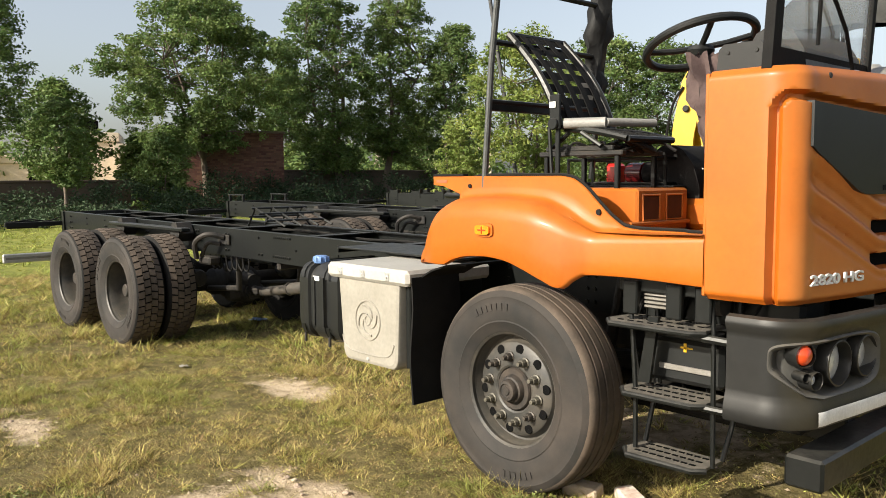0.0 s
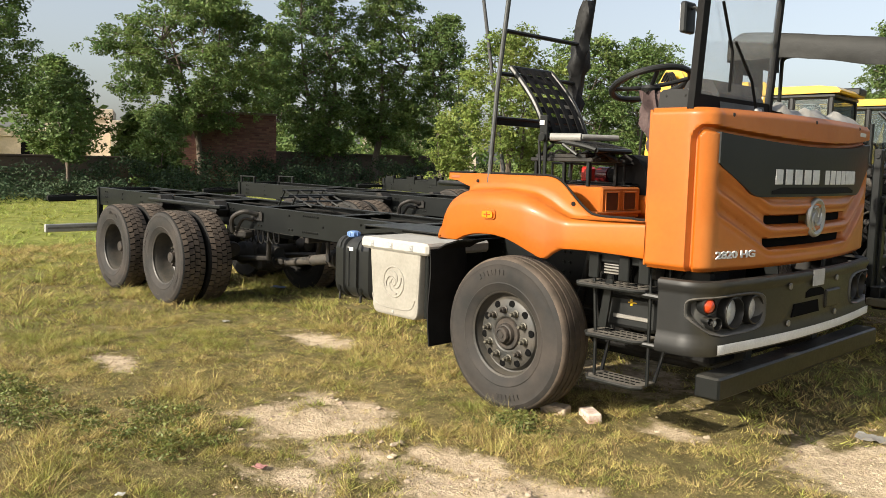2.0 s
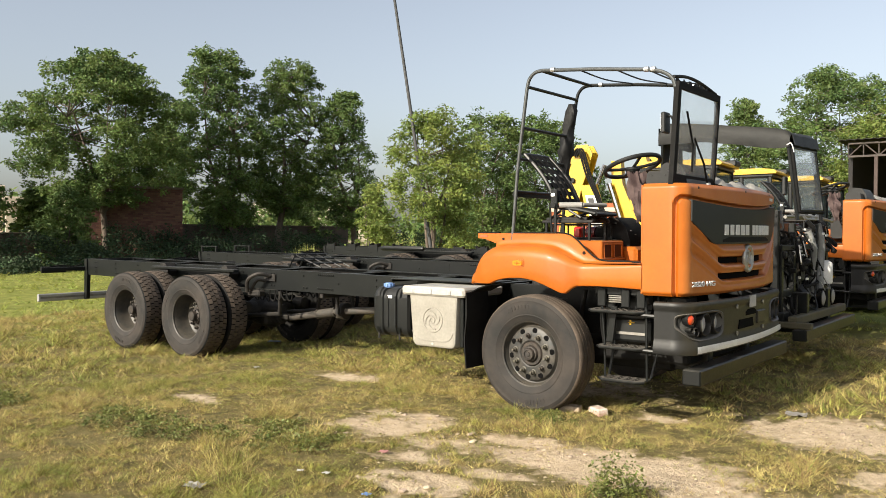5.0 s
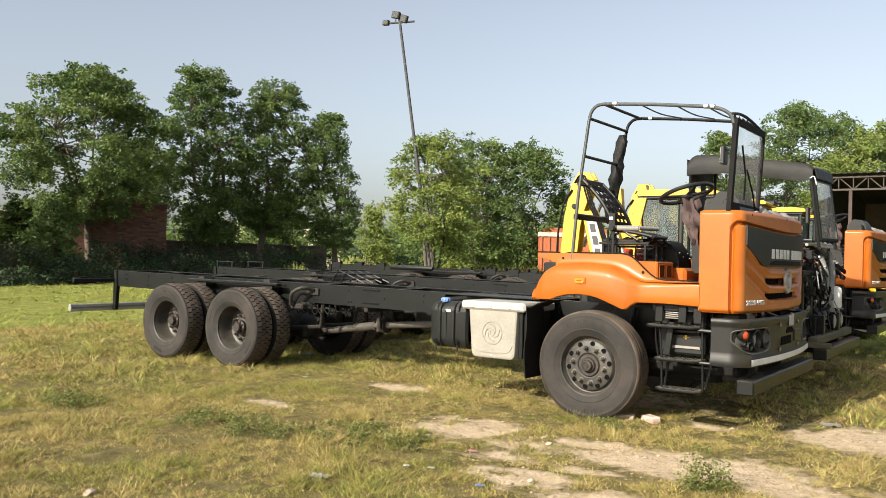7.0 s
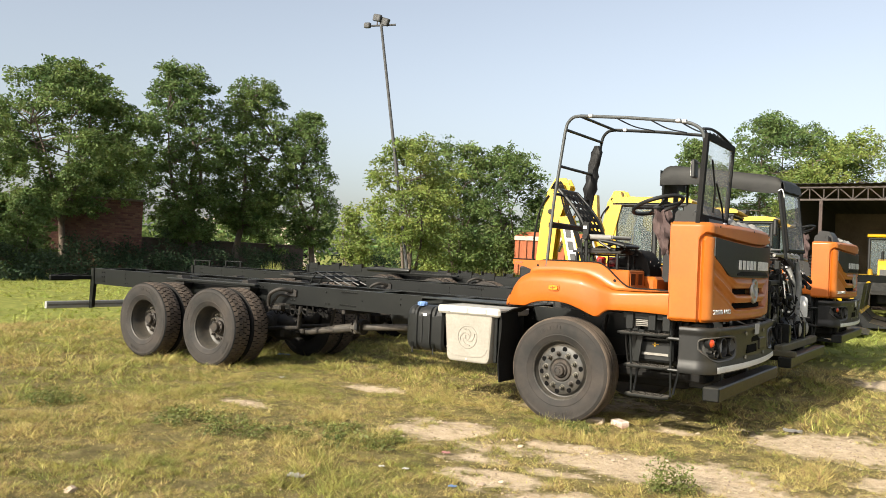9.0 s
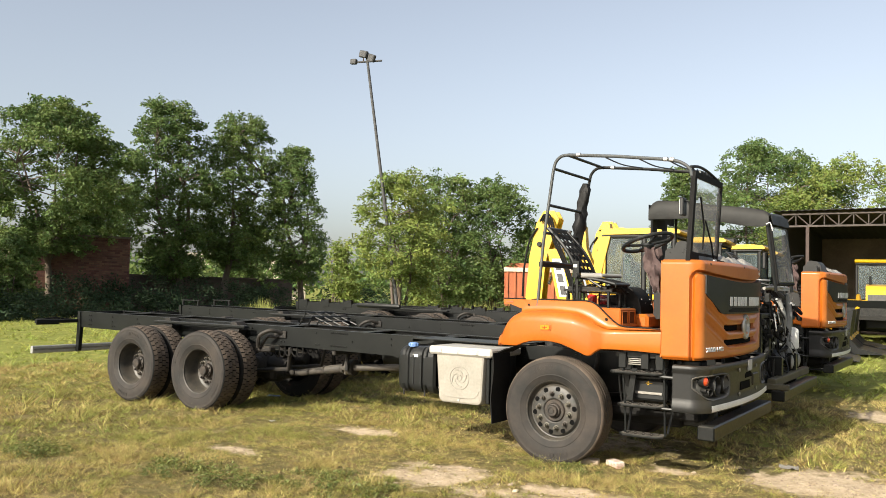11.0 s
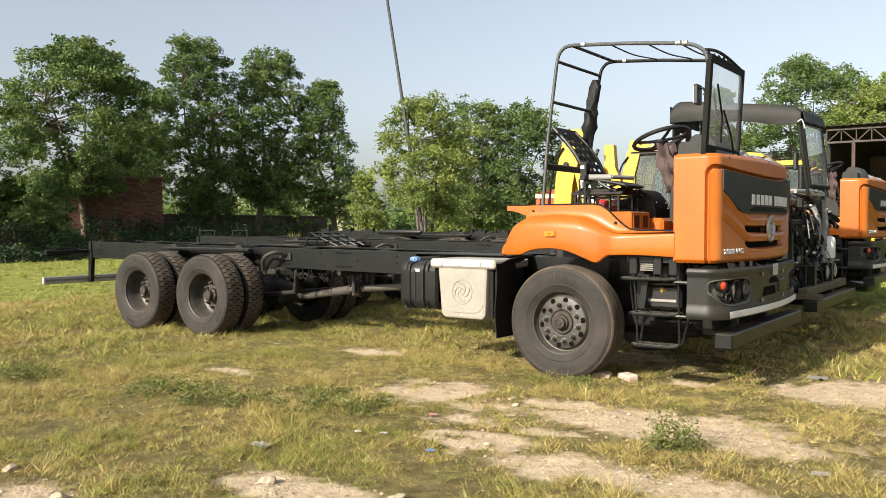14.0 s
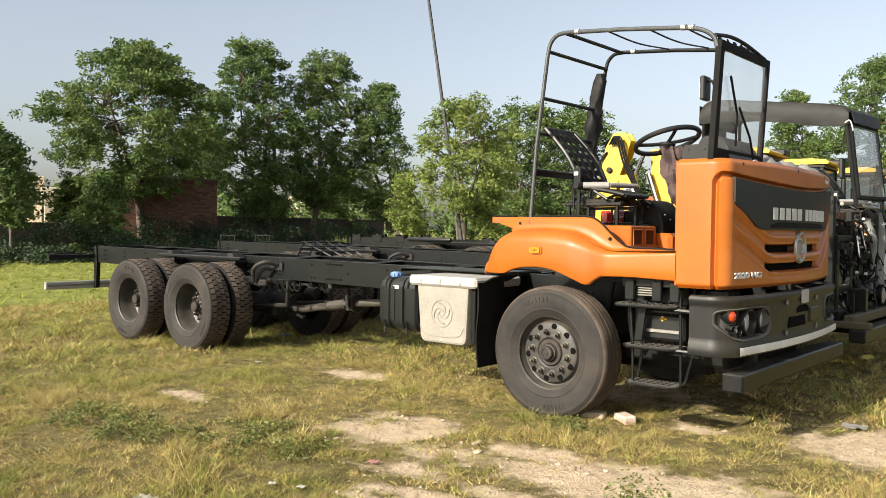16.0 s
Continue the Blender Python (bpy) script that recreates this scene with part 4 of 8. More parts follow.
def cab_front(truck):
    # plan from the side round the corner to the middle: (x, y, girth from the middle)
    ye, xs0 = 1.075, 1.295
    half = [(front_x(y), y, y) for y in [ye * k / 72 for k in range(73)]]
    xe = front_x(ye)
    g = ye
    for k in range(1, 25):
        t = radians(90 * k / 24)
        q = (xs0 + (xe - xs0) * math.cos(t) ** 0.8 if k < 24 else xs0, ye + (1.225 - ye) * math.sin(t) ** 0.8)
        g += math.hypot(q[0] - half[-1][0], q[1] - half[-1][1])
        half.append((q[0], q[1], g))
    for k in range(1, 5):
        half.append((xs0 - 0.205 * k / 4, 1.225, g + 0.05 * k))
    plan = [(x, -y, s) for x, y, s in half[:0:-1]] + half
    norm = []
    for i, (x, y, s) in enumerate(plan):
        a, b = plan[max(0, i - 1)], plan[min(len(plan) - 1, i + 1)]
        tx, ty = b[0] - a[0], b[1] - a[1]
        L = math.hypot(tx, ty)
        norm.append((ty / L, -tx / L))
    zs = [1.112 + (2.028 - 1.112) * k / 110 for k in range(111)]
    rows = []
    for z in zs:
        row = []
        for (x, y, s), (nx_, ny_) in zip(plan, norm):
            d = front_relief(s, z)
            row.append((x + nx_ * d, y + ny_ * d, z))
        rows.append(row)
    mb = MB().sheet(rows)
    top = rows[-1]
    mb.sheet([top, [(p[0] - 0.03 if abs(p[1]) < 1.2 else p[0], p[1] * 0.985, p[2] + 0.004) for p in top], [(min(p[0] - 0.10, 1.36) if abs(p[1]) < 1.2 else p[0], p[1] * 0.96, p[2] - 0.002) for p in top]])
    low = rows[0]
    mb.sheet([[(p[0] - 0.05, p[1] * 0.97, p[2] + 0.002) for p in low], low])
    for s in (-1, 1):
        mb.box((1.075, s * 1.225, 1.125), (1.092, s * 1.16, 2.02), 0.004)
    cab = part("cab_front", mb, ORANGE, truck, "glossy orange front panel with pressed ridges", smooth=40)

    def on_front(poly_y_z, proud, thick, name, material, n=40, label=""):
        """A raised panel that follows the front: left and right edges are functions of z."""
        y0, y1, zlo, zhi = poly_y_z
        girth = [p[2] for p in plan[len(plan) // 2:]]
        rows = []
        for k in range(n + 1):
            g = y0 + (y1 - y0) * k / n
            a, b = zlo(g), zhi(g)
            x, y, ex, ey = (float(np.interp(abs(g), girth, [q[i] for q in seq])) for seq, i in ((half, 0), (half, 1), (norm[len(plan) // 2:], 0), (norm[len(plan) // 2:], 1)))
            sg = 1 if g > 0 else -1
            def on(d, z):
                return (x + ex * d, sg * (y + ey * d), z)
            rows.append([on(proud - thick, a - 0.004)] + [on(proud, a + (b - a) * j / 6) for j in range(7)] + [on(proud - thick, b + 0.004)])
        closed = [[(px - 0.7 * thick, py, pz) for px, py, pz in row] for row in (rows[0], rows[-1])]
        rows = [closed[0]] + rows + [closed[1]]
        return part(name, MB().sheet(rows), material, cab, label, smooth=40)

    on_front((-1.115, 1.115, lambda y: 1.548 + 0.56 * max(0, abs(y) - 0.80) - 0.012 * (1 - smooth(0.74, 0.80, abs(y))), panel_top), 0.010, 0.045, "black_panel", BLACKPANEL, 60, "satin black plastic upper panel")
    on_front((-0.62, 0.62, lambda y: 1.552, lambda y: 1.592 - 0.02 * smooth(0.5, 0.62, abs(y))), 0.0135, 0.02, "panel_lip", BLACKRUB)
    # black strips give the two slots their inner shade
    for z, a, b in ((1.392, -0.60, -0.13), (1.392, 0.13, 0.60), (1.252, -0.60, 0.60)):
        on_front((a, b, lambda y, z=z: z - 0.028, lambda y, z=z: z + 0.025), -0.062, 0.003, "air_slot", HOLESHADE, 20)
    # brand lettering as plain bars
    for y0, y1 in ((-0.60, -0.50), (-0.485, -0.39), (-0.37, -0.27), (-0.25, -0.15), (-0.13, -0.03), (0.06, 0.13), (0.15, 0.23), (0.25, 0.33), (0.35, 0.42), (0.44, 0.54), (0.56, 0.64)):
        yc = (y0 + y1) / 2
        x = front_x(yc) + 0.010
        part("lettering_bar", MB().box((x - 0.003, y0 + 0.003, 1.610), (x + 0.004, y1 - 0.003, 1.700), 0.002), BARS, cab)
    # badge
    b = MB().lathe((1.545, 0, 1.40), [(0.092, 0.0), (0.122, 0.0), (0.128, 0.012), (0.120, 0.028), (0.108, 0.030), (0.100, 0.022), (0.092, 0.018)], 40, "x", True)
    badge = part("badge", b, BADGE, cab, "round chrome badge")
    part("badge_field", MB().disc((1.552, 0, 1.40), 0.096, 36, "x", 0.012), LAMPHOUSE, badge)
    sw = MB()
    for k in range(3):
        t0 = 2 * math.pi * k / 3
        pts = [(0.03 + 0.055 * u / 8, t0 + 2.4 * u / 8) for u in range(9)]
        sw.tube([(1.560, r * math.cos(t), 1.40 + r * math.sin(t)) for r, t in pts], [0.006 + 0.008 * u / 8 for u in range(9)], 8)
    part("badge_swirl", sw, BADGE, badge)
    ym = -0.93
    text_part("model_lettering", "2820 HG", 0.086, Matrix.Translation((front_x(ym) + front_relief(ym, 1.19) + 0.011, ym, 1.207)) @ Matrix.Rotation(radians(-10.3), 4, "Z") @ pose(0, 0, 0, 90, 0, 90) @ Matrix.Diagonal((1.10, 0.66, 1, 1)), BARS, cab)
    sm = MB()
    for y0 in (0.78, 0.83, 0.88, 0.92):
        sm.box((front_x(y0) - 0.004, y0, 1.945), (front_x(y0) + 0.003, y0 + 0.03, 1.972), 0.001)
    part("small_lettering", sm, BARS, cab)
    # screw caps along the top edge
    for y in (-1.0, -0.1, 0.75):
        part("screw_cap", MB().disc((front_x(y) - 0.004, y, 1.995), 0.012, 12, "x", 0.012), IRON, cab)
    return cab


def bumper(truck):
    def plan(t):
        """Half outline from the side (0) to the middle (1)."""
        if t < 0.3:
            return (1.205 + 0.135 * t / 0.3, -1.262)
        if t < 0.55:
            a = radians(90 * (t - 0.3) / 0.25)
            return (1.34 + 0.19 * math.sin(a), -1.262 + 0.20 * (1 - math.cos(a)))
        u = (t - 0.55) / 0.45
        y = -1.062 * (1 - u)
        return (1.53 + 0.072 * (1 - (y / 1.062) ** 2), y)
    ts = [k / 80 for k in range(81)]
    pts = [plan(t) for t in ts]
    pts = pts + [(x, -y) for x, y in pts[-2::-1]]
    prof = [(-0.06, 1.05), (-0.035, 1.07), (-0.008, 1.062), (0.0, 1.045), (0.0, 1.03), (-0.010, 1.005)] + [(-0.014, 0.995 - 0.013 * k) for k in range(19)] + [(-0.006, 0.735), (0.004, 0.70), (0.006, 0.66), (0.0, 0.645), (-0.06, 0.638)]
    LAMP0, LAMP1 = 0.33, 0.726

    def lamp_frame(u, g):
        top = 0.995 - 0.018 * (1 - u) - g * 0.4
        bot = 0.752 + 0.085 * (1 - smooth(0.0, 0.45, u)) + g * 0.4
        return (top + bot) / 2, (top - bot) / 2

    def in_lamp(t, z):
        u = (t - LAMP0) / (LAMP1 - LAMP0)
        if not 0 < u < 1:
            return False
        mid, hf = lamp_frame(u, 0.025)
        return (abs(u - 0.5) / 0.475) ** 4.4 + (abs(z - mid) / hf) ** 4.4 < 1
    m = len(ts)
    rows = []
    for i, (x, y) in enumerate(pts):
        a, b = pts[max(0, i - 1)], pts[min(len(pts) - 1, i + 1)]
        tx, ty = b[0] - a[0], b[1] - a[1]
        L = math.hypot(tx, ty)
        nx_, ny_ = ty / L, -tx / L
        if nx_ * (x - 0.5) + ny_ * y < 0:
            nx_, ny_ = -nx_, -ny_
        rows.append([(x + nx_ * d, y + ny_ * d, z) for d, z in prof])
    n = len(prof)
    fs = []
    for i in range(len(rows) - 1):
        j = i if i < m - 1 else len(pts) - 2 - i
        for k in range(n - 1):
            if not in_lamp((j + 0.5) / (m - 1), (prof[k][1] + prof[k + 1][1]) / 2):
                fs.append((i * n + k, i * n + k + 1, (i + 1) * n + k + 1, (i + 1) * n + k))
    mb = MB().add([q for r in rows for q in r], fs)
    bp = part("bumper", mb, PLASTIC, truck, "dusty dark grey plastic front bumper", smooth=40)
    # white reflective strip on the lower lip
    rows = []
    for i, (x, y) in enumerate(pts):
        if abs(y) <= 1.15:
            o = 0.004 * max(0, abs(y) - 1.0) / 0.15
            rows.append([(x + 0.0085 + o, y, 0.712), (x + 0.0105 + o, y, 0.706), (x + 0.0115 + o, y, 0.662), (x + 0.0085 + o, y, 0.656)])
    part("reflective_strip", MB().sheet(rows), WHITE, bp, "white reflective strip")
    for s in (-1, 1):
        # lamp unit: surround, bowl, lenses
        def at(u, v, d):
            """u 0 outside to 1 inside along the bumper, v height, d proud."""
            t = LAMP0 + (LAMP1 - LAMP0) * u
            x, y = plan(t)
            x2, y2 = plan(t + 0.004)
            L = math.hypot(x2 - x, y2 - y)
            return (x + (y2 - y) / L * (d - 0.014), y - (x2 - x) / L * (d - 0.014), v)

        def outline(g):
            out = []
            for k in range(56):
                t = 2 * math.pi * k / 56
                cu, su = math.cos(t), math.sin(t)
                u = 0.5 + (0.5 - g) * abs(cu) ** 0.45 * (1 if cu > 0 else -1)
                mid, hf = lamp_frame(u, g)
                out.append((u, mid + hf * abs(su) ** 0.45 * (1 if su > 0 else -1)))
            return out
        rings = [[at(u, v, d) for u, v in outline(g)] for g, d in ((-0.004, -0.004), (0.0, 0.006), (0.012, 0.012), (0.03, 0.006), (0.045, -0.012), (0.055, -0.035), (0.07, -0.052))]
        for r in rings:
            r.append(r[0])
        mb = MB().sheet(rings)
        floor_rows = []
        for i in range(15):
            u = 0.06 + 0.88 * i / 14
            mid, hf = lamp_frame(u, 0.05)
            floor_rows.append([at(u, mid + hf * w, -0.050) for w in (-1, -0.5, 0, 0.5, 1)])
        mb.sheet(floor_rows)
        lamp = part("headlamp", mirror_y(mb) if s > 0 else mb, LAMPGREY, bp, "clear round headlamps in a dark surround", smooth=40)
        for u, v, r, mtl, nm in ((0.31, 0.930, 0.046, REDORANGE, "indicator_lens"), (0.43, 0.828, 0.036, LAMPLENS, "fog_lamp"), (0.32, 0.845, 0.018, LAMPLENS, "small_lamp"), (0.66, 0.878, 0.090, LAMPCHROME, "main_lamp"), (0.885, 0.882, 0.084, LAMPCHROME, "main_lamp")):
            p0 = Vector(at(u, v, 0.0))
            q0 = Vector(at(u, v, 0.1)) - p0
            turn = Matrix.Translation(p0) @ Matrix.Rotation(math.atan2(q0.y, q0.x) * 0.8, 4, "Z")

            def place(w):
                return mirror_y(w.moved(turn)) if s > 0 else w.moved(turn)
            part("lamp_ring", place(MB().lathe((0, 0, 0), [(r * 0.90, -0.055), (r * 0.93, 0.0), (r * 0.97, 0.006), (r * 1.03, 0.004), (r * 1.07, -0.01), (r * 1.08, -0.055)], 32, "x", True)), PLASTIC, lamp)
            if nm == "main_lamp":
                part("reflector_bowl", place(MB().lathe((0, 0, 0), [(r * 0.91, -0.046), (r * 0.7, -0.062), (r * 0.35, -0.072), (0.001, -0.074)], 32, "x")), LAMPCHROME, lamp)
                part("lamp_lens", place(MB().lathe((0, 0, 0), [(r * 0.91, -0.044), (r * 0.6, -0.030), (0.001, -0.024)], 32, "x")), LAMPLENS, lamp)
            else:
                h0 = 0.0 if nm == "indicator_lens" else -0.03
                part(nm, place(MB().lathe((0, 0, 0), [(r * 0.90, h0 - 0.03), (r * 0.85, h0 - 0.004), (r * 0.5, h0 + 0.012), (0.001, h0 + 0.017)], 24, "x")), mtl, lamp)
    # middle: mouth and tow opening as flush plates in shade black, tow covers, plate
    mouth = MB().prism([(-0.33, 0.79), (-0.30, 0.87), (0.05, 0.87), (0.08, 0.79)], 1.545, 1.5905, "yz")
    part("bumper_mouth", mouth, HOLESHADE, bp)
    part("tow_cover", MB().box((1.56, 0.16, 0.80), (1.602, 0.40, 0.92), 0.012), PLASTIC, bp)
    part("tow_opening", MB().prism([(-0.14, 0.895), (-0.14, 0.93), (-0.08, 0.95), (0.08, 0.95), (0.14, 0.93), (0.14, 0.895)], 1.55, 1.5905, "yz"), HOLESHADE, bp)
    part("paper_plate", MB().box((1.598, -0.075, 0.965), (1.606, 0.095, 1.07), 0.002), PAPER, bp, "blank white paper plate")
    for y in (-0.38, 0.34):
        for z in (0.76, 0.99):
            part("cover_bolt", MB().disc((1.592, y, z), 0.02, 14, "x", 0.012), DULLSTEEL, bp)
    return bp


def step_ladder(truck):
    """Three perforated treads hung on bent bars, on the -y side."""
    frame_mb = MB()
    for x0, x1 in ((0.70, 0.74), (1.10, 1.12)):
        frame_mb.tube([(x0 - 0.02, -1.15, 1.14), (x0, -1.16, 0.96), (x1 - 0.01, -1.17, 0.66), (x1, -1.18, 0.40)], 0.011, 8)
        frame_mb.tube([(x0 + 0.04, -1.02, 1.12), (x0 + 0.05, -1.03, 0.66), (x1, -1.1, 0.41)], 0.012, 8)
    ladder = part("step_frame", frame_mb, CHASSIS, truck, "black bent-bar step frame")
    for x0, x1, z, d in ((0.60, 1.085, 0.975, 0.235), (0.68, 1.095, 0.672, 0.22), (0.70, 1.10, 0.398, 0.20)):
        y0, y1 = -1.255, -1.255 + d
        poly = [(x0 + 0.05, y0), (x1 - 0.04, y0 + 0.012), (x1, y0 + 0.05), (x1, y1), (x0 + 0.02, y1), (x0, y0 + 0.07)]
        mb = MB().prism(poly, z - 0.012, z, "xy")
        tread = part("step_tread", mb, TREAD, ladder, "perforated steel tread with dusty top", smooth=20)
        rim = MB().tube([(x0 + 0.01, y1, z - 0.012), (x0 - 0.005, y0 + 0.06, z - 0.012), (x0 + 0.05, y0 - 0.006, z - 0.012), (x1 - 0.04, y0 + 0.005, z - 0.012), (x1 + 0.004, y0 + 0.05, z - 0.012)], 0.013, 8)
        part("tread_edge", rim, CHASSIS, ladder)
        # black bars on the tread, coloured for shade in its slots
        teeth = MB()
        nxs = 8
        for i in range(nxs):
            for j in range(3):
                xx, yy = x0 + 0.07 + (x1 - x0 - 0.13) * i / (nxs - 1), y0 + 0.05 + (d - 0.09) * j / 2
                teeth.box((xx - 0.014, yy - 0.006, z - 0.001), (xx + 0.014, yy + 0.006, z + 0.0035), 0.001)
        part("slot_pattern", teeth, HOLESHADE, ladder)["kind"] = "stuff"
    # brackets and the engine bay seen behind the treads
    for x in (0.66, 0.88, 1.02):
        part("step_bracket", MB().box((x, -1.18, 1.0), (x + 0.075, -1.15, 1.15), 0.006), CHASSIS, truck)
    mb = MB()
    mb.box((0.62, -1.15, 1.10), (1.14, -1.12, 1.16), 0.006)
    part("step_rail", mb, CHASSIS, truck)
    part("step_stay", MB().tube([(1.07, -1.2, 0.945), (1.30, -1.18, 0.935)], 0.017, 8), CHASSIS, truck)
    part("step_stay", MB().tube([(1.08, -1.21, 0.655), (1.30, -1.19, 0.65)], 0.015, 8), CHASSIS, truck)
    part("step_strut", MB().prism([(0.74, 0.70), (0.79, 1.0), (0.84, 1.0), (0.80, 0.70)], -1.17, -1.15, "xz"), CHASSIS, truck)
    mb = MB()
    for k in range(6):
        mb.box((0.74, -1.13, 1.03 + 0.018 * k), (0.87, -1.02, 1.042 + 0.018 * k), 0.003)
    part("cooler_core", mb, DULLSTEEL, truck)
    mb = MB().box((0.74, -1.08, 0.70), (1.10, -0.80, 0.90), 0.02).box((0.78, -1.10, 0.905), (1.06, -0.78, 0.93), 0.01)
    bat = part("battery_box", mb, BLACKPANEL, truck, "black battery box with scratched lid")
    part("box_clamp", MB().box((0.80, -1.095, 0.76), (1.06, -1.085, 0.785), 0.004), DULLSTEEL, bat)
    part("yellow_mark", MB().box((0.90, -1.0835, 0.86), (0.96, -1.0805, 0.868), 0.001).box((0.915, -1.0835, 0.845), (0.93, -1.0805, 0.885), 0.001), YELLOW, bat)
    mb = MB().lathe((1.04, -1.05, 1.07), [(0.001, -0.05), (0.045, -0.05), (0.05, -0.04), (0.05, 0.05), (0.001, 0.05)], 20, "x")
    part("air_filter_can", mb, SHAFT, truck)
    # dark inner structure of the front end
    mb = MB().box((0.62, -0.95, 0.66), (1.38, -0.74, 1.10), 0.02).box((0.6, -1.1, 1.11), (1.38, -0.5, 1.15), 0.01)
    part("inner_support", mb, CHASSIS, truck)
    rnd = random.Random(3)
    for k in range(9):
        x = 0.66 + 0.07 * k
        part("hose", MB().tube(curve_pts([(x, -0.97, 1.10), (x + rnd.uniform(-0.1, 0.1), -1.0 + rnd.uniform(-0.06, 0.04), 0.9), (x + rnd.uniform(-0.12, 0.12), -0.98, 0.62)], 6), 0.009, 6), BLACKRUB, truck)
    return ladder


def toolbox(truck):
    """Cream locker with an embossed swirl and a bolted lid."""
    # body: rounded lower corners
    def body_poly(g):
        x0, x1, z0, z1 = -1.315 + g, -0.725 - g, 0.505 + g, 1.005
        return [(x0, z1)] + [(x0 + 0.030, z0 + 0.18)] + [(x0 + 0.098 + 0.06 * math.cos(radians(180 + 15 * k)), z0 + 0.075 + 0.07 * math.sin(radians(180 + 15 * k))) for k in range(7)] + [(x1 - 0.075 + 0.055 * math.cos(radians(270 + 15 * k)), z0 + 0.075 + 0.07 * math.sin(radians(270 + 15 * k))) for k in range(7)] + [(x1, z1)]
    rings = []
    for g, y in ((0.03, -0.72), (0.0, -0.78), (0.0, -1.318), (0.006, -1.333), (0.022, -1.340)):
        p = [(x, y, z) for x, z in body_poly(g)]
        rings.append(p + p[:1])
    n = len(rings[0]) - 1
    mb = MB().sheet(rings).add(rings[-1][:-1], [tuple(range(n))])
    box = part("locker", mb, BEIGE, truck, "cream plastic battery locker with embossed swirl", smooth=40)
    lid = MB().box((-1.40, -1.365, 1.008), (-0.625, -0.70, 1.098), 0.022)
    lid = part("locker_lid", lid, SUNLITCREAM, box, "cream lid paled for sunlight, with bolted tabs")
    for x in (-1.25, -1.03, -0.80):
        part("lid_tab", MB().box((x - 0.018, -1.372, 1.03), (x + 0.018, -1.358, 1.075), 0.004).disc((x, -1.374, 1.052), 0.007, 10, "y", 0.008), SILVER, lid)
    em = MB()
    c = (-1.02, 0.775)
    em.lathe((c[0], -1.342, c[1]), [(0.108, 0.004), (0.113, -0.004), (0.121, -0.004), (0.126, 0.004)], 36, "y")
    for k in range(4):
        t0 = 2 * math.pi * k / 4
        em.tube([(c[0] + (0.035 + 0.06 * u / 8) * math.cos(t0 + 2.0 * u / 8), -1.342, c[1] + (0.035 + 0.06 * u / 8) * math.sin(t0 + 2.0 * u / 8)) for u in range(9)], [0.003 + 0.005 * u / 8 for u in range(9)], 6)
    em.lathe((c[0], -1.342, c[1]), [(0.018, 0.004), (0.024, -0.004), (0.030, -0.004), (0.035, 0.004)], 20, "y")
    part("embossed_swirl", em, BEIGE, box)
    em = MB().tube(curve_pts([(-1.27, -1.340, 0.66), (-1.24, -1.340, 0.60), (-1.15, -1.341, 0.575), (-0.90, -1.341, 0.575), (-0.81, -1.340, 0.60), (-0.775, -1.340, 0.66)], 6), 0.006, 6)
    part("embossed_line", em, BEIGE, box)
    part("drain_plug", MB().disc((-1.02, -1.342, 0.545), 0.012, 12, "y", 0.008), SILVER, box)
    br = MB().box((-0.72, -1.30, 0.53), (-0.68, -0.72, 1.0), 0.006).box((-0.69, -1.25, 0.55), (-0.655, -1.0, 0.60), 0.006)
    br.tube([(-0.66, -1.28, 0.60), (-0.66, -1.28, 0.98)], 0.012, 8)
    part("locker_bracket", br, CHASSIS, truck)
    return box


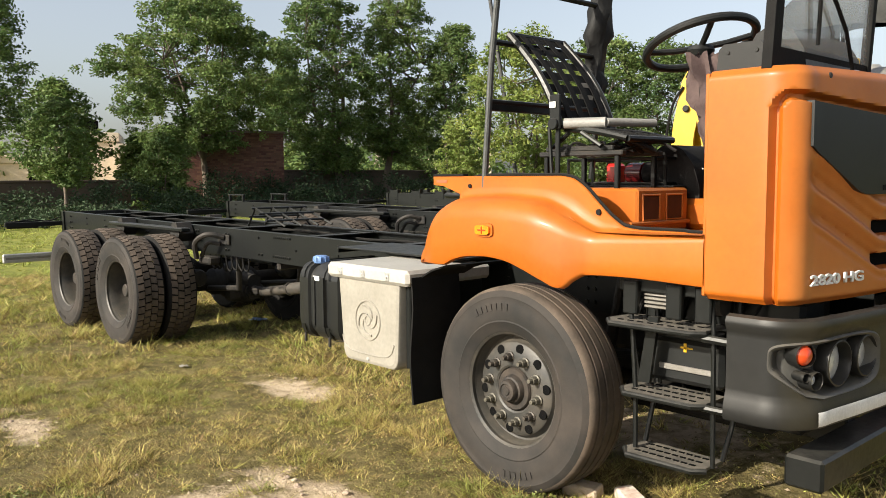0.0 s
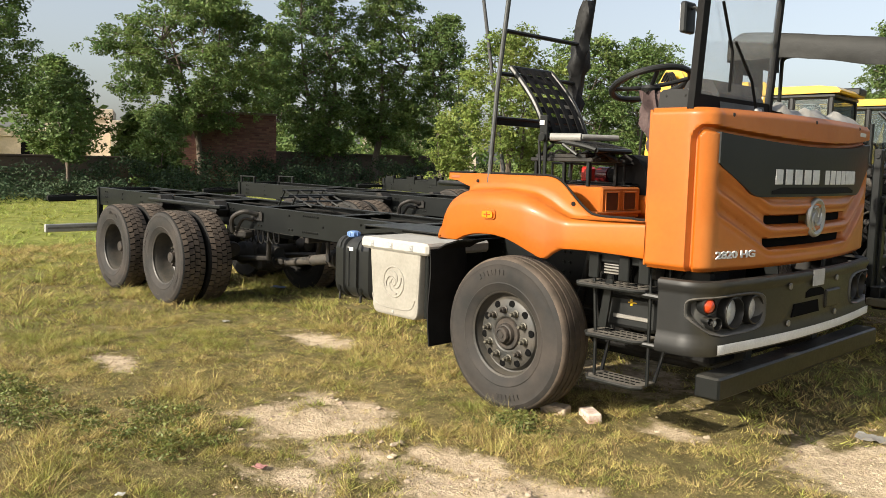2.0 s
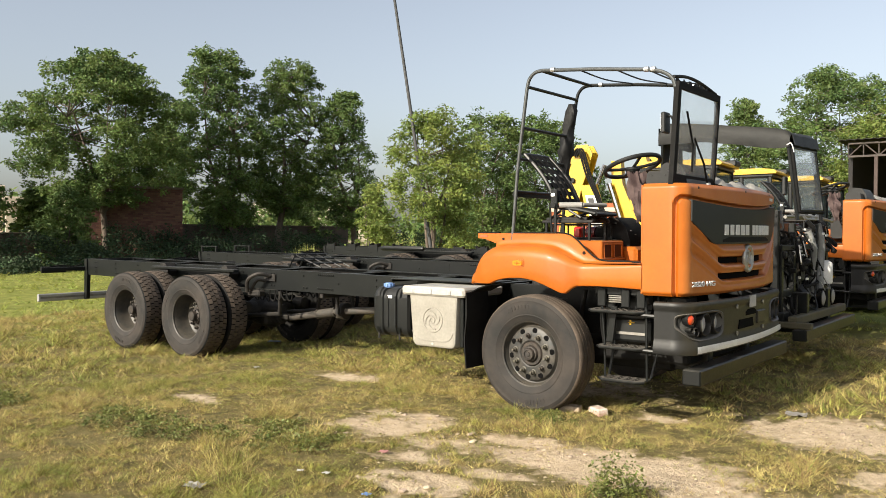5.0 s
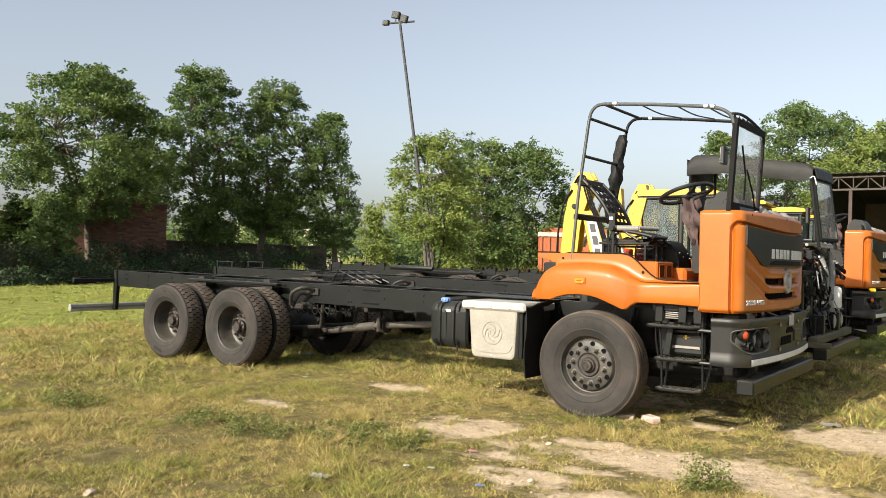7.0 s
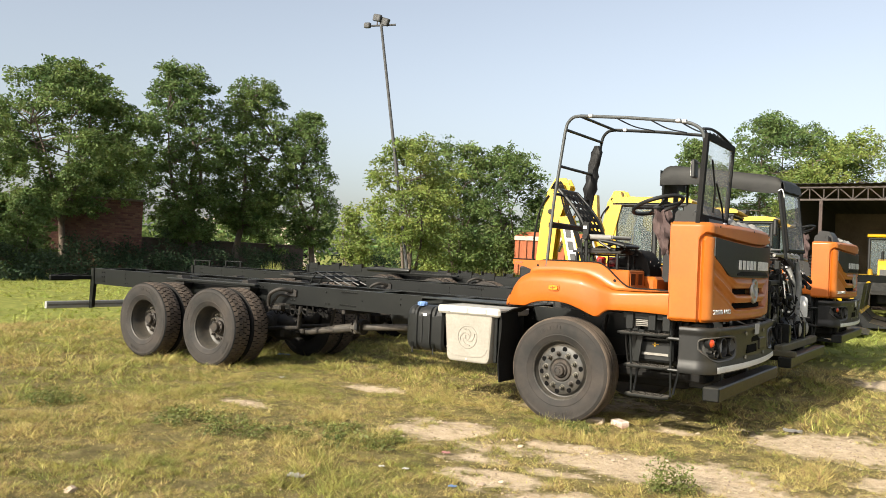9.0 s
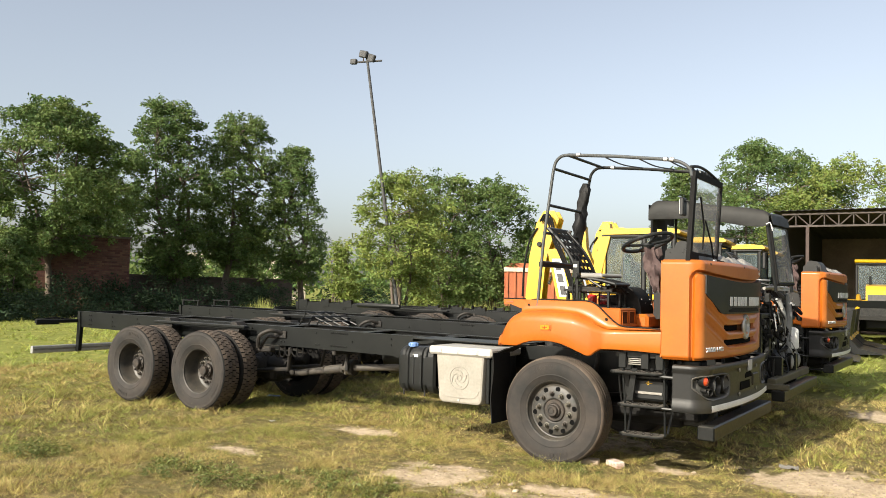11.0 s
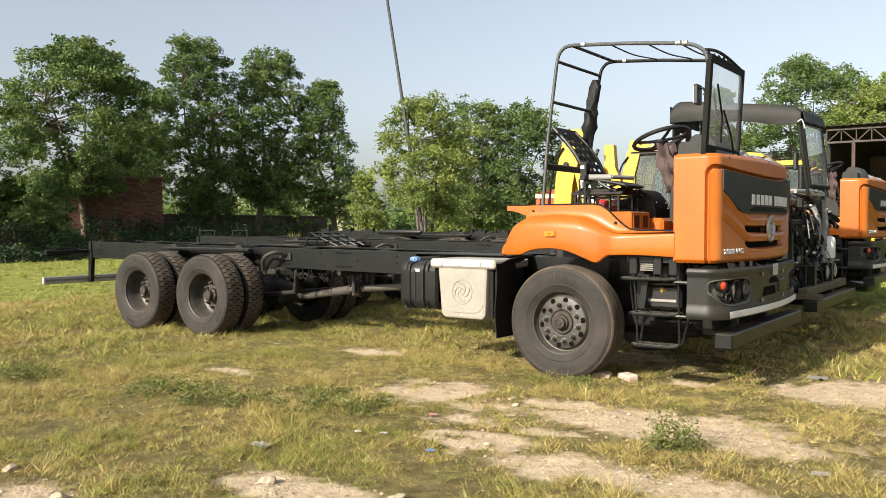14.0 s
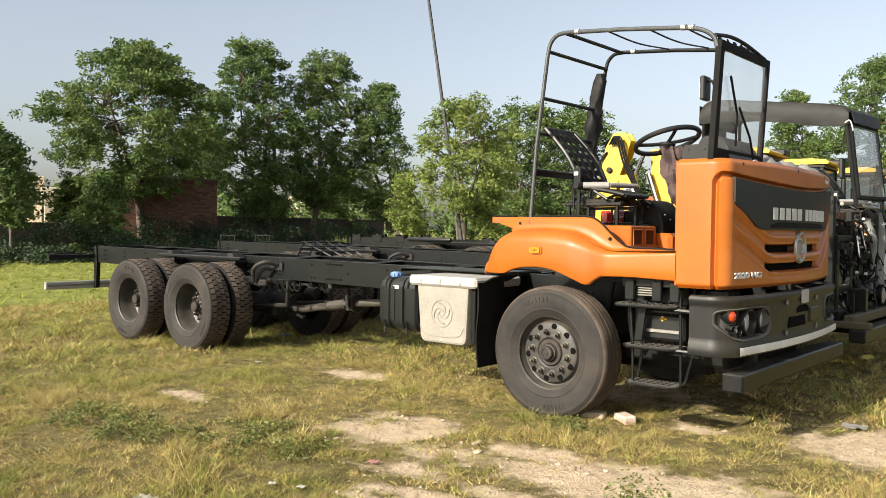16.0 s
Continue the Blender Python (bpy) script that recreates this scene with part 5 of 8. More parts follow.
def small_tank(truck):
    """Black ribbed fluid tank with a blue cap."""
    def ring(g, x):
        y0, y1, z0, z1 = -1.30 + g, -0.72, 0.565 + g, 1.065 - g
        r = 0.10
        return [(x, y0 + r * (1 - math.cos(radians(90 * k / 4))), z1 - r * (1 - math.sin(radians(90 * k / 4)))) for k in range(5)] + [(x, y1, z1), (x, y1, z0)] + [(x, y0 + r * (1 - math.sin(radians(90 * k / 4))), z0 + r * (1 - math.cos(radians(90 * k / 4)))) for k in range(5)]
    rows = []
    for x, g in ((-1.87, 0.09), (-1.865, 0.05), (-1.84, 0.02), (-1.80, 0.0), (-1.71, 0.0), (-1.70, 0.016), (-1.65, 0.016), (-1.64, 0.0), (-1.53, 0.0), (-1.52, 0.016), (-1.46, 0.016), (-1.45, 0.0), (-1.38, 0.0), (-1.36, 0.03)):
        p = ring(g, x)
        rows.append(p + p[:1])
    mb = MB().sheet(rows).add(rows[0][:-1], [tuple(range(len(rows[0]) - 1))])
    tank = part("fluid_tank", mb, BLACKPANEL, truck, "black ribbed plastic fluid tank", smooth=35)
    for x in (-1.76, -1.485):
        p = ring(-0.004, x)
        part("tank_strap", MB().sheet([[(x - 0.018, q[1], q[2]) for q in p], [(x + 0.018, q[1], q[2]) for q in p]], (0, -0.003, 0)), CHASSIS, tank)
        part("strap_bolt", MB().tube([(x, -1.29, 0.60), (x, -1.29, 0.54)], 0.010, 8), IRON, tank)
    part("tank_ridge", MB().box((-1.645, -1.309, 0.66), (-1.625, -1.299, 0.98), 0.004), BLACKPANEL, tank)
    part("tank_ridge", MB().box((-1.545, -1.309, 0.66), (-1.525, -1.299, 0.98), 0.004), BLACKPANEL, tank)
    part("tank_recess", MB().box((-1.875, -1.10, 0.72), (-1.860, -1.04, 0.90), 0.006), BLACKRUB, tank)
    part("tank_sticker", MB().box((-1.645, -1.306, 0.955), (-1.575, -1.300, 0.985), 0.001), WHITE, tank)
    cap = MB().lathe((-1.715, -1.19, 1.085), [(0.045, -0.03), (0.05, -0.02), (0.05, 0.004), (0.046, 0.014), (0.03, 0.020), (0.001, 0.021)], 20, "z")
    for k in range(10):
        t = 2 * math.pi * k / 10
        cap.box((-1.715 + 0.05 * math.cos(t) - 0.006, -1.19 + 0.05 * math.sin(t) - 0.006, 1.065), (-1.715 + 0.05 * math.cos(t) + 0.006, -1.19 + 0.05 * math.sin(t) + 0.006, 1.096), 0.003)
    part("filler_cap", cap, BLUE, tank, "blue plastic filler cap")
    return tank


def mudflap(truck, side):
    mb = MB()
    rows = []
    for k in range(9):
        z = 1.06 - 0.715 * k / 8
        rows.append([(-0.635 + 0.012 * math.sin(k * 0.9), side * (1.335 - 0.36 * j / 4), z) for j in range(5)])
    mb.sheet(rows, (0.012, 0, 0))
    part("mudflap", mb, BLACKRUB, truck, "black ribbed rubber mudflap", smooth=30)
    mb = MB()
    pts = [(-0.60, 1.06), (-0.52, 1.10), (-0.40, 1.135), (-0.25, 1.15)]
    rows = [[(x, side * 1.28, z), (x, side * 0.95, z)] for x, z in pts]
    mb.sheet(rows, (0, 0, 0.01))
    part("arch_liner", mb, BLACKRUB, truck, smooth=40)


def front_axle(truck):
    mb = MB().tube([(0, -0.92, 0.53), (0, -0.7, 0.52), (0, -0.45, 0.44), (0, 0.45, 0.44), (0, 0.7, 0.52), (0, 0.92, 0.53)], 0.055, 12)
    part("front_axle", mb, IRON, truck)
    for s in (-1, 1):
        part("front_brake_drum", MB().lathe((0, s * 0.9, 0.527), [(0.001, -0.1), (0.2, -0.1), (0.205, 0.0), (0.2, 0.1), (0.001, 0.1)], 28, "y"), IRON, truck)
        mb = MB()
        for k in range(4):
            rows = []
            for i in range(13):
                u = -1 + i / 6
                rows.append([(u * (0.8 - 0.1 * k), s * 0.45 + a, 0.56 + 0.022 * (3 - k) + 0.12 * u * u + b) for a, b in ((-0.04, 0), (0.04, 0), (0.04, 0.018), (-0.04, 0.018), (-0.04, 0))])
            mb.sheet(rows)
        part("front_spring", mb, IRON, truck, smooth=20)
        part("shock_absorber", MB().tube([(0.12, s * 0.58, 0.5), (0.16, s * 0.55, 0.8)], 0.035, 10).tube([(0.16, s * 0.55, 0.8), (0.2, s * 0.53, 1.08)], 0.025, 10), IRON, truck)
    part("engine_sump", MB().box((-0.45, -0.3, 0.62), (0.95, 0.3, 1.12), 0.06).box((-1.15, -0.22, 0.68), (-0.45, 0.22, 1.05), 0.05), IRON, truck)


def rear_end(truck, x):
    t = rail_top(x)
    for s in (-1, 1):
        mb = MB().prism([(x + 0.02, t), (x - 0.045, t), (x - 0.065, 0.52), (x - 0.045, 0.50), (x + 0.01, 0.52), (x + 0.04, t - 0.26)], s * 0.46, s * 0.40, "xz")
        part("rear_bracket", mb, CHASSIS, truck, smooth=20)
        mb = MB().box((x - 0.09, s * 0.40, 0.985), (x - 0.03, s * 1.18, 1.045), 0.005).box((x - 0.10, s * 0.75, 0.96), (x - 0.085, s * 1.15, 1.06), 0.004)
        part("tail_lamp_bracket", mb, CHASSIS, truck)
        mb = MB().tube(curve_pts([(x - 0.05, s * 0.5, 1.09), (x - 0.06, s * 0.65, 1.05), (x - 0.06, s * 0.85, 1.075), (x - 0.06, s * 1.1, 1.045)], 6), 0.009, 6)
        part("lamp_cable", mb, BLACKRUB, truck)
    part("rear_crossbeam", MB().box((x - 0.05, -0.42, t - 0.25), (x - 0.03, 0.42, t), 0.004), CHASSIS, truck)
    u = MB().box((x - 0.12, -1.215, 0.505), (x - 0.065, 1.215, 0.625), 0.012)
    under = part("underrun_bar", u, SILVER, truck, "silver steel rear underrun bar")
    part("underrun_groove", MB().box((x - 0.068, -1.18, 0.55), (x - 0.062, 1.18, 0.58), 0.002), DULLSTEEL, under)


def tubes_on_rails(truck, axles, cradle=False):
    """Air lines, spring stop bars and a wire cradle that lie on the frame."""
    for s in (-1, 1):
        mb = MB().box((axles[1] - 0.25, s * 0.56, 1.085), (axles[0] + 0.25, s * 0.66, 1.125), 0.01)
        part("stop_bar", mb, CHASSIS, truck)
        for x in axles:
            mb = MB().prism([(x - 0.10, 1.06), (x - 0.04, 1.17), (x + 0.05, 1.17), (x + 0.12, 1.06), (x + 0.06, 0.98), (x - 0.05, 0.98)], s * 0.46, s * 0.62, "xz")
            part("stop_bracket", mb, IRON, truck)
        h = axles[0] + 0.65
        mb = MB().tube(curve_pts([(h + 0.12, s * 0.47, 1.05), (h + 0.04, s * 0.60, 1.08), (h - 0.10, s * 0.66, 1.0), (h - 0.16, s * 0.62, 0.84)], 6), 0.026, 8)
        mb.tube(curve_pts([(h + 0.04, s * 0.47, 0.98), (h - 0.04, s * 0.56, 0.99), (h - 0.14, s * 0.58, 0.86)], 6), 0.02, 8)
        mb.box((h - 0.22, s * 0.46, 0.78), (h + 0.02, s * 0.58, 0.86), 0.02)
        mb.box((h - 0.02, s * 0.442, 0.98), (h + 0.20, s * 0.466, 1.075), 0.006)
        part("spring_hanger", mb, IRON, truck)
    for k, (y, z) in enumerate(((-0.30, 0.06), (-0.26, 0.055), (0.28, 0.06), (0.22, 0.05))):
        rnd = random.Random(k)
        mb = MB().tube(curve_pts([(x, y + rnd.uniform(-0.02, 0.02), rail_top(x) - z + rnd.uniform(-0.015, 0.015)) for x in np.arange(-8.6, -0.6, 0.55)], 4), 0.012, 6)
        part("air_line", mb, BLACKRUB, truck)
    if cradle:
        cr = MB()
        for y in (-0.30, -0.12, 0.06, 0.22):
            cr.tube([(-4.25, y, 1.16), (-4.15, y + 0.02, 1.33), (-3.75, y + 0.10, 1.17)], 0.011, 6)
        for x, z in ((-4.20, 1.25), (-4.15, 1.33), (-4.02, 1.28), (-3.88, 1.22)):
            cr.tube([(x, -0.32, z), (x + 0.02, 0.28, z)], 0.011, 6)
        part("wire_cradle", cr, CHASSIS, truck, "black welded wire cradle on the frame")
    deck = MB().box((-1.95, -0.90, 1.118), (-0.72, -0.40, 1.130), 0.004).box((-1.95, -0.90, 1.09), (-1.93, -0.40, 1.12), 0.003)
    part("deck_plate", deck, CHASSIS, truck)
    tank = MB().lathe((-2.75, 0.66, 0.78), [(0.001, -0.62), (0.24, -0.62), (0.27, -0.58), (0.27, 0.58), (0.24, 0.62), (0.001, 0.62)], 28, "x")
    part("fuel_tank", tank, BLACKPANEL, truck, "black cylindrical fuel tank")


def under_bar(truck, dx=0.0):
    part("front_underrun_bar", MB().box((1.40 + dx, -1.14, 0.395), (1.555 + dx, 1.30, 0.525), 0.012), CHASSIS, truck, "black square steel front underrun bar")
    for s in (-0.5, 0.5):
        part("underrun_stay", MB().box((1.05, s - 0.05, 0.42), (1.41 + dx, s + 0.05, 0.9), 0.01), CHASSIS, truck)


def driver_place(truck):
    """Floor, engine hump, seat frame, wheel, dash, windscreen and the hoop frame."""
    mb = MB().box((0.45, -1.06, 1.30), (1.36, -0.30, 1.345), 0.01).box((-0.35, -1.06, 1.38), (0.62, -0.55, 1.40), 0.006).box((1.33, -1.15, 1.32), (1.36, 1.15, 1.99), 0.006)
    floor = part("cab_floor", mb, ORANGE, truck, "orange painted cab floor")
    hump = part("seat_box", MB().box((-0.10, -0.985, 1.345), (0.60, -0.545, 1.556), 0.012), ORANGE, truck, "orange seat box with two square openings")
    # flush plates whose dim orange holds the shade inside the box
    for y in (-0.945, -0.745):
        part("box_opening", MB().box((0.598, y, 1.405), (0.6025, y + 0.14, 1.525), 0.001), BOXSHADE, hump)
        part("opening_rim", MB().tube([(0.602, y, 1.405), (0.602, y + 0.14, 1.405), (0.602, y + 0.14, 1.525), (0.602, y, 1.525)], 0.007, 6, True), ORANGE, hump)
    part("engine_hump", MB().box((-0.1, -0.53, 1.345), (0.72, 0.62, 1.50), 0.03), ORANGE, truck, "orange engine cover beside the seat")
    cage = MB()
    for z in (1.575, 1.705):
        cage.tube([(-0.12, -0.60, z), (0.50, -0.60, z), (0.50, -0.30, z), (-0.12, -0.30, z)], 0.009, 6, True)
    for x in (-0.12, 0.05, 0.22, 0.50):
        cage.tube([(x, -0.60, 1.56), (x, -0.60, 1.71)], 0.009, 6)
    part("seat_cage", cage, CHASSIS, truck)
    part("cage_tray", MB().box((-0.14, -0.62, 1.557), (0.56, -0.28, 1.568), 0.004), BLACKPANEL, truck)
    part("stored_tail_lamp", MB().box((0.02, -0.45, 1.571), (0.10, -0.36, 1.685), 0.014), REDLENS, truck, "red tail lamp stowed under the seat")
    part("stored_tail_lamp", MB().lathe((0.20, -0.40, 1.63), [(0.001, -0.055), (0.05, -0.055), (0.058, -0.045), (0.058, 0.05), (0.001, 0.055)], 16, "x"), DARKRED, truck, "dark red lamp stowed under the seat")
    part("stored_canister", MB().lathe((0.34, -0.42, 1.632), [(0.001, -0.07), (0.05, -0.07), (0.06, -0.06), (0.06, 0.06), (0.001, 0.07)], 16, "x"), BLACKRUB, truck)
    rnd = random.Random(5)
    for k in range(12):
        x = -0.02 + 0.045 * k
        part("seat_cable", MB().tube(curve_pts([(x, -0.9 + rnd.uniform(-0.05, 0.3), 1.735), (x + 0.05, -0.8 + rnd.uniform(-0.15, 0.15), 1.77 + rnd.uniform(0, 0.03)), (x + 0.14, -0.7 + rnd.uniform(-0.1, 0.1), 1.735)], 5), rnd.choice((0.008, 0.012)), 6), rnd.choice((IRON, BLACKRUB, SHAFT)), truck)
    cover = MB().prism([(0.36, 1.40), (0.36, 1.70), (0.39, 1.755), (0.43, 1.775), (0.49, 1.772), (0.54, 1.745), (0.60, 1.67), (0.635, 1.56), (0.64, 1.40)], -0.50, -0.12, "xz")
    cover = part("gear_cover", cover, BLACKRUB, truck, "rounded black rubber gear cover with dusty marks", smooth=40)
    for k in range(9):
        u = rnd.random()
        x, z = (0.605 + 0.03 * (1 - u), 1.58 + 0.09 * u) if k % 2 else (0.2 + 0.38 * u, 0)
        if z:
            part("dust_fleck", MB().disc((x + 0.012, -0.48 + 0.3 * rnd.random(), z), 0.005, 6, "x", 0.012), SHEET, cover)
    # side console with gear gaiter
    con = MB().prism([(0.70, 1.45), (0.70, 1.76), (0.74, 1.80), (1.06, 1.82), (1.08, 1.80), (1.08, 1.56), (1.04, 1.48), (0.96, 1.45)], -0.30, 0.45, "xz")
    part("console", con, PLASTIC, truck, "dark grey plastic centre console", smooth=30)
    gait = MB()
    for k in range(7):
        gait.lathe((1.045 + 0.012 * math.sin(k), -0.86, 1.44 + 0.055 * k), [(0.045, -0.01), (0.07, 0.014), (0.045, 0.038)], 18, "z")
    part("pedal_gaiter", gait, BLACKRUB, truck, "black concertina rubber gaiter")
    # seat
    def on_pan(u, v, d=0.0):
        """u from the hinge to the front 0..1, v across 0..1"""
        return Vector((0.17 + 0.37 * u, -0.985 + 0.385 * v, 1.852 - 0.02 * u - 0.04 * u * u + d))
    pan = MB()
    for v in (0.0, 1.0):
        pan.tube([on_pan(u / 6, v) for u in range(7)], 0.016, 8)
    for u in (0.0, 1.0):
        pan.tube([on_pan(u, v / 6) for v in range(7)], 0.016, 8)
    seat = part("seat_base", pan, CHASSIS, truck, "bare black seat frame without cushion")
    slats = MB()
    for k in range(5):
        u = 0.06 + 0.19 * k
        slats.sheet([[on_pan(u, v / 6, 0.006) for v in range(7)], [on_pan(u + 0.12, v / 6, 0.006) for v in range(7)]], (0, 0, 0.004))
    for k in range(4):
        v = 0.10 + 0.23 * k
        slats.sheet([[on_pan(u / 6, v, 0.012) for u in range(7)], [on_pan(u / 6, v + 0.13, 0.012) for u in range(7)]], (0, 0, 0.004))
    part("seat_webbing", slats, BLACKRUB, seat)
    for y in (-0.95, -0.64):
        part("seat_slide", MB().box((-0.02, y - 0.02, 1.715), (0.50, y + 0.02, 1.74), 0.005).box((0.02, y - 0.012, 1.74), (0.44, y + 0.012, 1.765), 0.004), IRON, seat, "rusty seat slide rail")
    for x, y in ((0.02, -0.95), (0.46, -0.95), (0.02, -0.64), (0.46, -0.64)):
        part("seat_leg", MB().box((x - 0.012, y - 0.012, 1.556), (x + 0.012, y + 0.012, 1.715), 0.003), CHASSIS, seat)
    for a, b in (((0.10, -1.0, 1.76), (0.20, -1.0, 1.83)), ((0.40, -1.0, 1.76), (0.28, -1.0, 1.83)), ((0.10, -0.6, 1.76), (0.30, -0.6, 1.83))):
        part("seat_brace", MB().tube([a, b], 0.012, 8), CHASSIS, seat)
    part("seat_post", MB().box((0.145, -1.04, 1.42), (0.172, -1.025, 1.86), 0.005).tube([(0.10, -1.03, 1.86), (0.12, -1.03, 1.60), (0.16, -1.03, 1.42)], 0.010, 8), CHASSIS, seat)
    part("seat_latch", MB().box((0.125, -1.062, 1.955), (0.165, -1.0555, 1.985), 0.002), WHITE, seat, "white sticker on the hinge")
    def on_back(u, v, d=0.0):
        """u along the height 0..1, v across 0..1"""
        x = 0.17 - 0.345 * u + 0.05 * math.sin(math.pi * u) + d
        return Vector((x, -1.03 + 0.44 * v, 1.865 + 0.49 * u))
    bk = MB()
    for v in (0.0, 1.0):
        bk.tube([on_back(u / 10, v) for u in range(11)], 0.020, 8)
    for u in (0.0, 1.0):
        bk.tube([on_back(u, v / 6) for v in range(7)], 0.016, 8)
    back = part("seat_back_frame", bk, CHASSIS, truck, "black tubular seat back frame")
    web = MB()
    for k in range(7):
        u = 0.08 + 0.14 * k
        web.sheet([[on_back(u, v / 6, 0.012 * math.sin(math.pi * v / 6)) for v in range(7)], [on_back(u + 0.085, v / 6, 0.012 * math.sin(math.pi * v / 6)) for v in range(7)]], (0.004, 0, 0))
    for k in range(4):
        v = 0.12 + 0.22 * k
        web.sheet([[on_back(u / 10, v, 0.018) for u in range(11)], [on_back(u / 10, v + 0.10, 0.018) for u in range(11)]], (0.004, 0, 0))
    part("seat_back_webbing", web, BLACKRUB, back, "black woven seat webbing")
    part("seat_hinge", MB().box((0.12, -1.055, 1.85), (0.185, -1.04, 2.02), 0.012).disc((0.15, -1.06, 1.875), 0.03, 16, "y", 0.02), CHASSIS, seat)
    part("armrest_roll", MB().tube([(0.19, -1.02, 1.876), (0.375, -0.93, 1.876)], 0.027, 14).tube([(0.375, -0.93, 1.878), (0.46, -0.64, 1.880)], 0.021, 12), LAMPHOUSE, seat, "rolled grey plastic wrapping on the seat")
    # steering
    sc = Vector((0.80, -0.80, 2.215))
    tilt = Matrix.Rotation(radians(-19), 3, "Y") @ Matrix.Rotation(radians(-6), 3, "X")
    ring = [sc + tilt @ Vector((0.245 * math.cos(2 * math.pi * k / 40), 0.245 * math.sin(2 * math.pi * k / 40), 0)) for k in range(40)]
    sw = part("steering_wheel", MB().tube(ring, 0.0195, 10, True), BLACKPANEL, truck, "black four-spoke steering wheel")
    sp = MB().lathe(tuple(sc + Vector((0, 0, -0.03))), [(0.001, 0.025), (0.055, 0.02), (0.065, 0.0), (0.05, -0.04), (0.001, -0.05)], 20, "z")
    for k in range(4):
        t = radians(45 + 90 * k)
        e = sc + tilt @ Vector((0.24 * math.cos(t), 0.24 * math.sin(t), 0))
        sp.tube([sc + Vector((0, 0, -0.02)), sc.lerp(e, 0.5) + Vector((0, 0, -0.015)), e], 0.014, 8)
    part("spoke_frame", sp, BLACKPANEL, sw)
    col = MB().tube([sc + Vector((0, 0, -0.04)), (0.92, -0.80, 1.85), (1.10, -0.80, 1.45)], [0.03, 0.035, 0.04], 12)
    part("steering_column", col, BLACKPANEL, truck)
    cl = MB()
    rows = []
    for k in range(13):
        u = k / 12
        c = Vector((0.87 + 0.05 * u, -0.88, 2.15 - 0.42 * u))
        row = []
        for j in range(17):
            t = 2 * math.pi * j / 16
            r = (0.056 + 0.024 * math.sin(2 * t + 5 * u) + 0.022 * math.sin(5 * t - 9 * u) + 0.012 * math.sin(11 * t + 14 * u)) * (0.85 + 0.35 * math.sin(2.6 * u + 0.3) - 0.35 * u)
            row.append(c + Vector((r * math.cos(t), r * 1.1 * math.sin(t), 0.02 * math.sin(5 * t))))
        row[-1] = row[0]
        rows.append(row)
    part("cloth_wrap", cl.sheet(rows), CLOTH, truck, "maroon cloth tied round the steering column", smooth=60)
    part("column_stalk", MB().tube([(0.88, -0.84, 1.95), (0.90, -0.86, 1.80)], 0.017, 8), WHITE, truck)
    # dash
    dash = MB().prism([(1.085, 1.98), (1.10, 2.115), (1.12, 2.135), (1.27, 2.135), (1.30, 2.115), (1.315, 1.98)], -1.17, -0.92, "xz")
    dash.prism([(1.09, 1.98), (1.10, 2.16), (1.125, 2.205), (1.16, 2.222), (1.28, 2.205), (1.33, 2.12), (1.35, 1.98)], -0.915, -0.36, "xz")
    for x in (1.14, 1.26):
        dash.disc((x, -1.172, 2.10), 0.008, 10, "y", 0.006)
    part("dashboard", dash, PLASTIC, truck, "dark grey plastic dashboard hood", smooth=40)
    sc_ = MB().box((1.02, -0.34, 1.90), (1.40, 1.15, 2.02), 0.03)
    for k in range(5):
        sc_.box((1.08, -0.2 + 0.26 * k, 2.01), (1.30, 0.0 + 0.26 * k, 2.05 + 0.012 * (k % 2)), 0.02)
    part("scuttle_top", sc_, PLASTIC, truck)
    part("wrapped_panel", MB().sheet([[(1.20 + 0.22 * i / 7 + 0.015 * math.sin(1.9 * j), -0.22 + 1.3 * j / 19, 2.035 + 0.085 * math.sin(math.pi * i / 7) * (0.65 + 0.35 * math.sin(0.9 * j) + 0.25 * math.sin(2.3 * j + i))) for j in range(20)] for i in range(8)]), SHEET, truck, "dusty clear plastic sheet on the scuttle", smooth=60)
    part("reservoir_cap", MB().lathe((1.20, -0.08, 2.06), [(0.001, 0.11), (0.025, 0.11), (0.03, 0.09), (0.03, 0.06), (0.045, 0.06), (0.045, 0.0), (0.001, 0.0)], 16, "z"), YELLOW, truck)


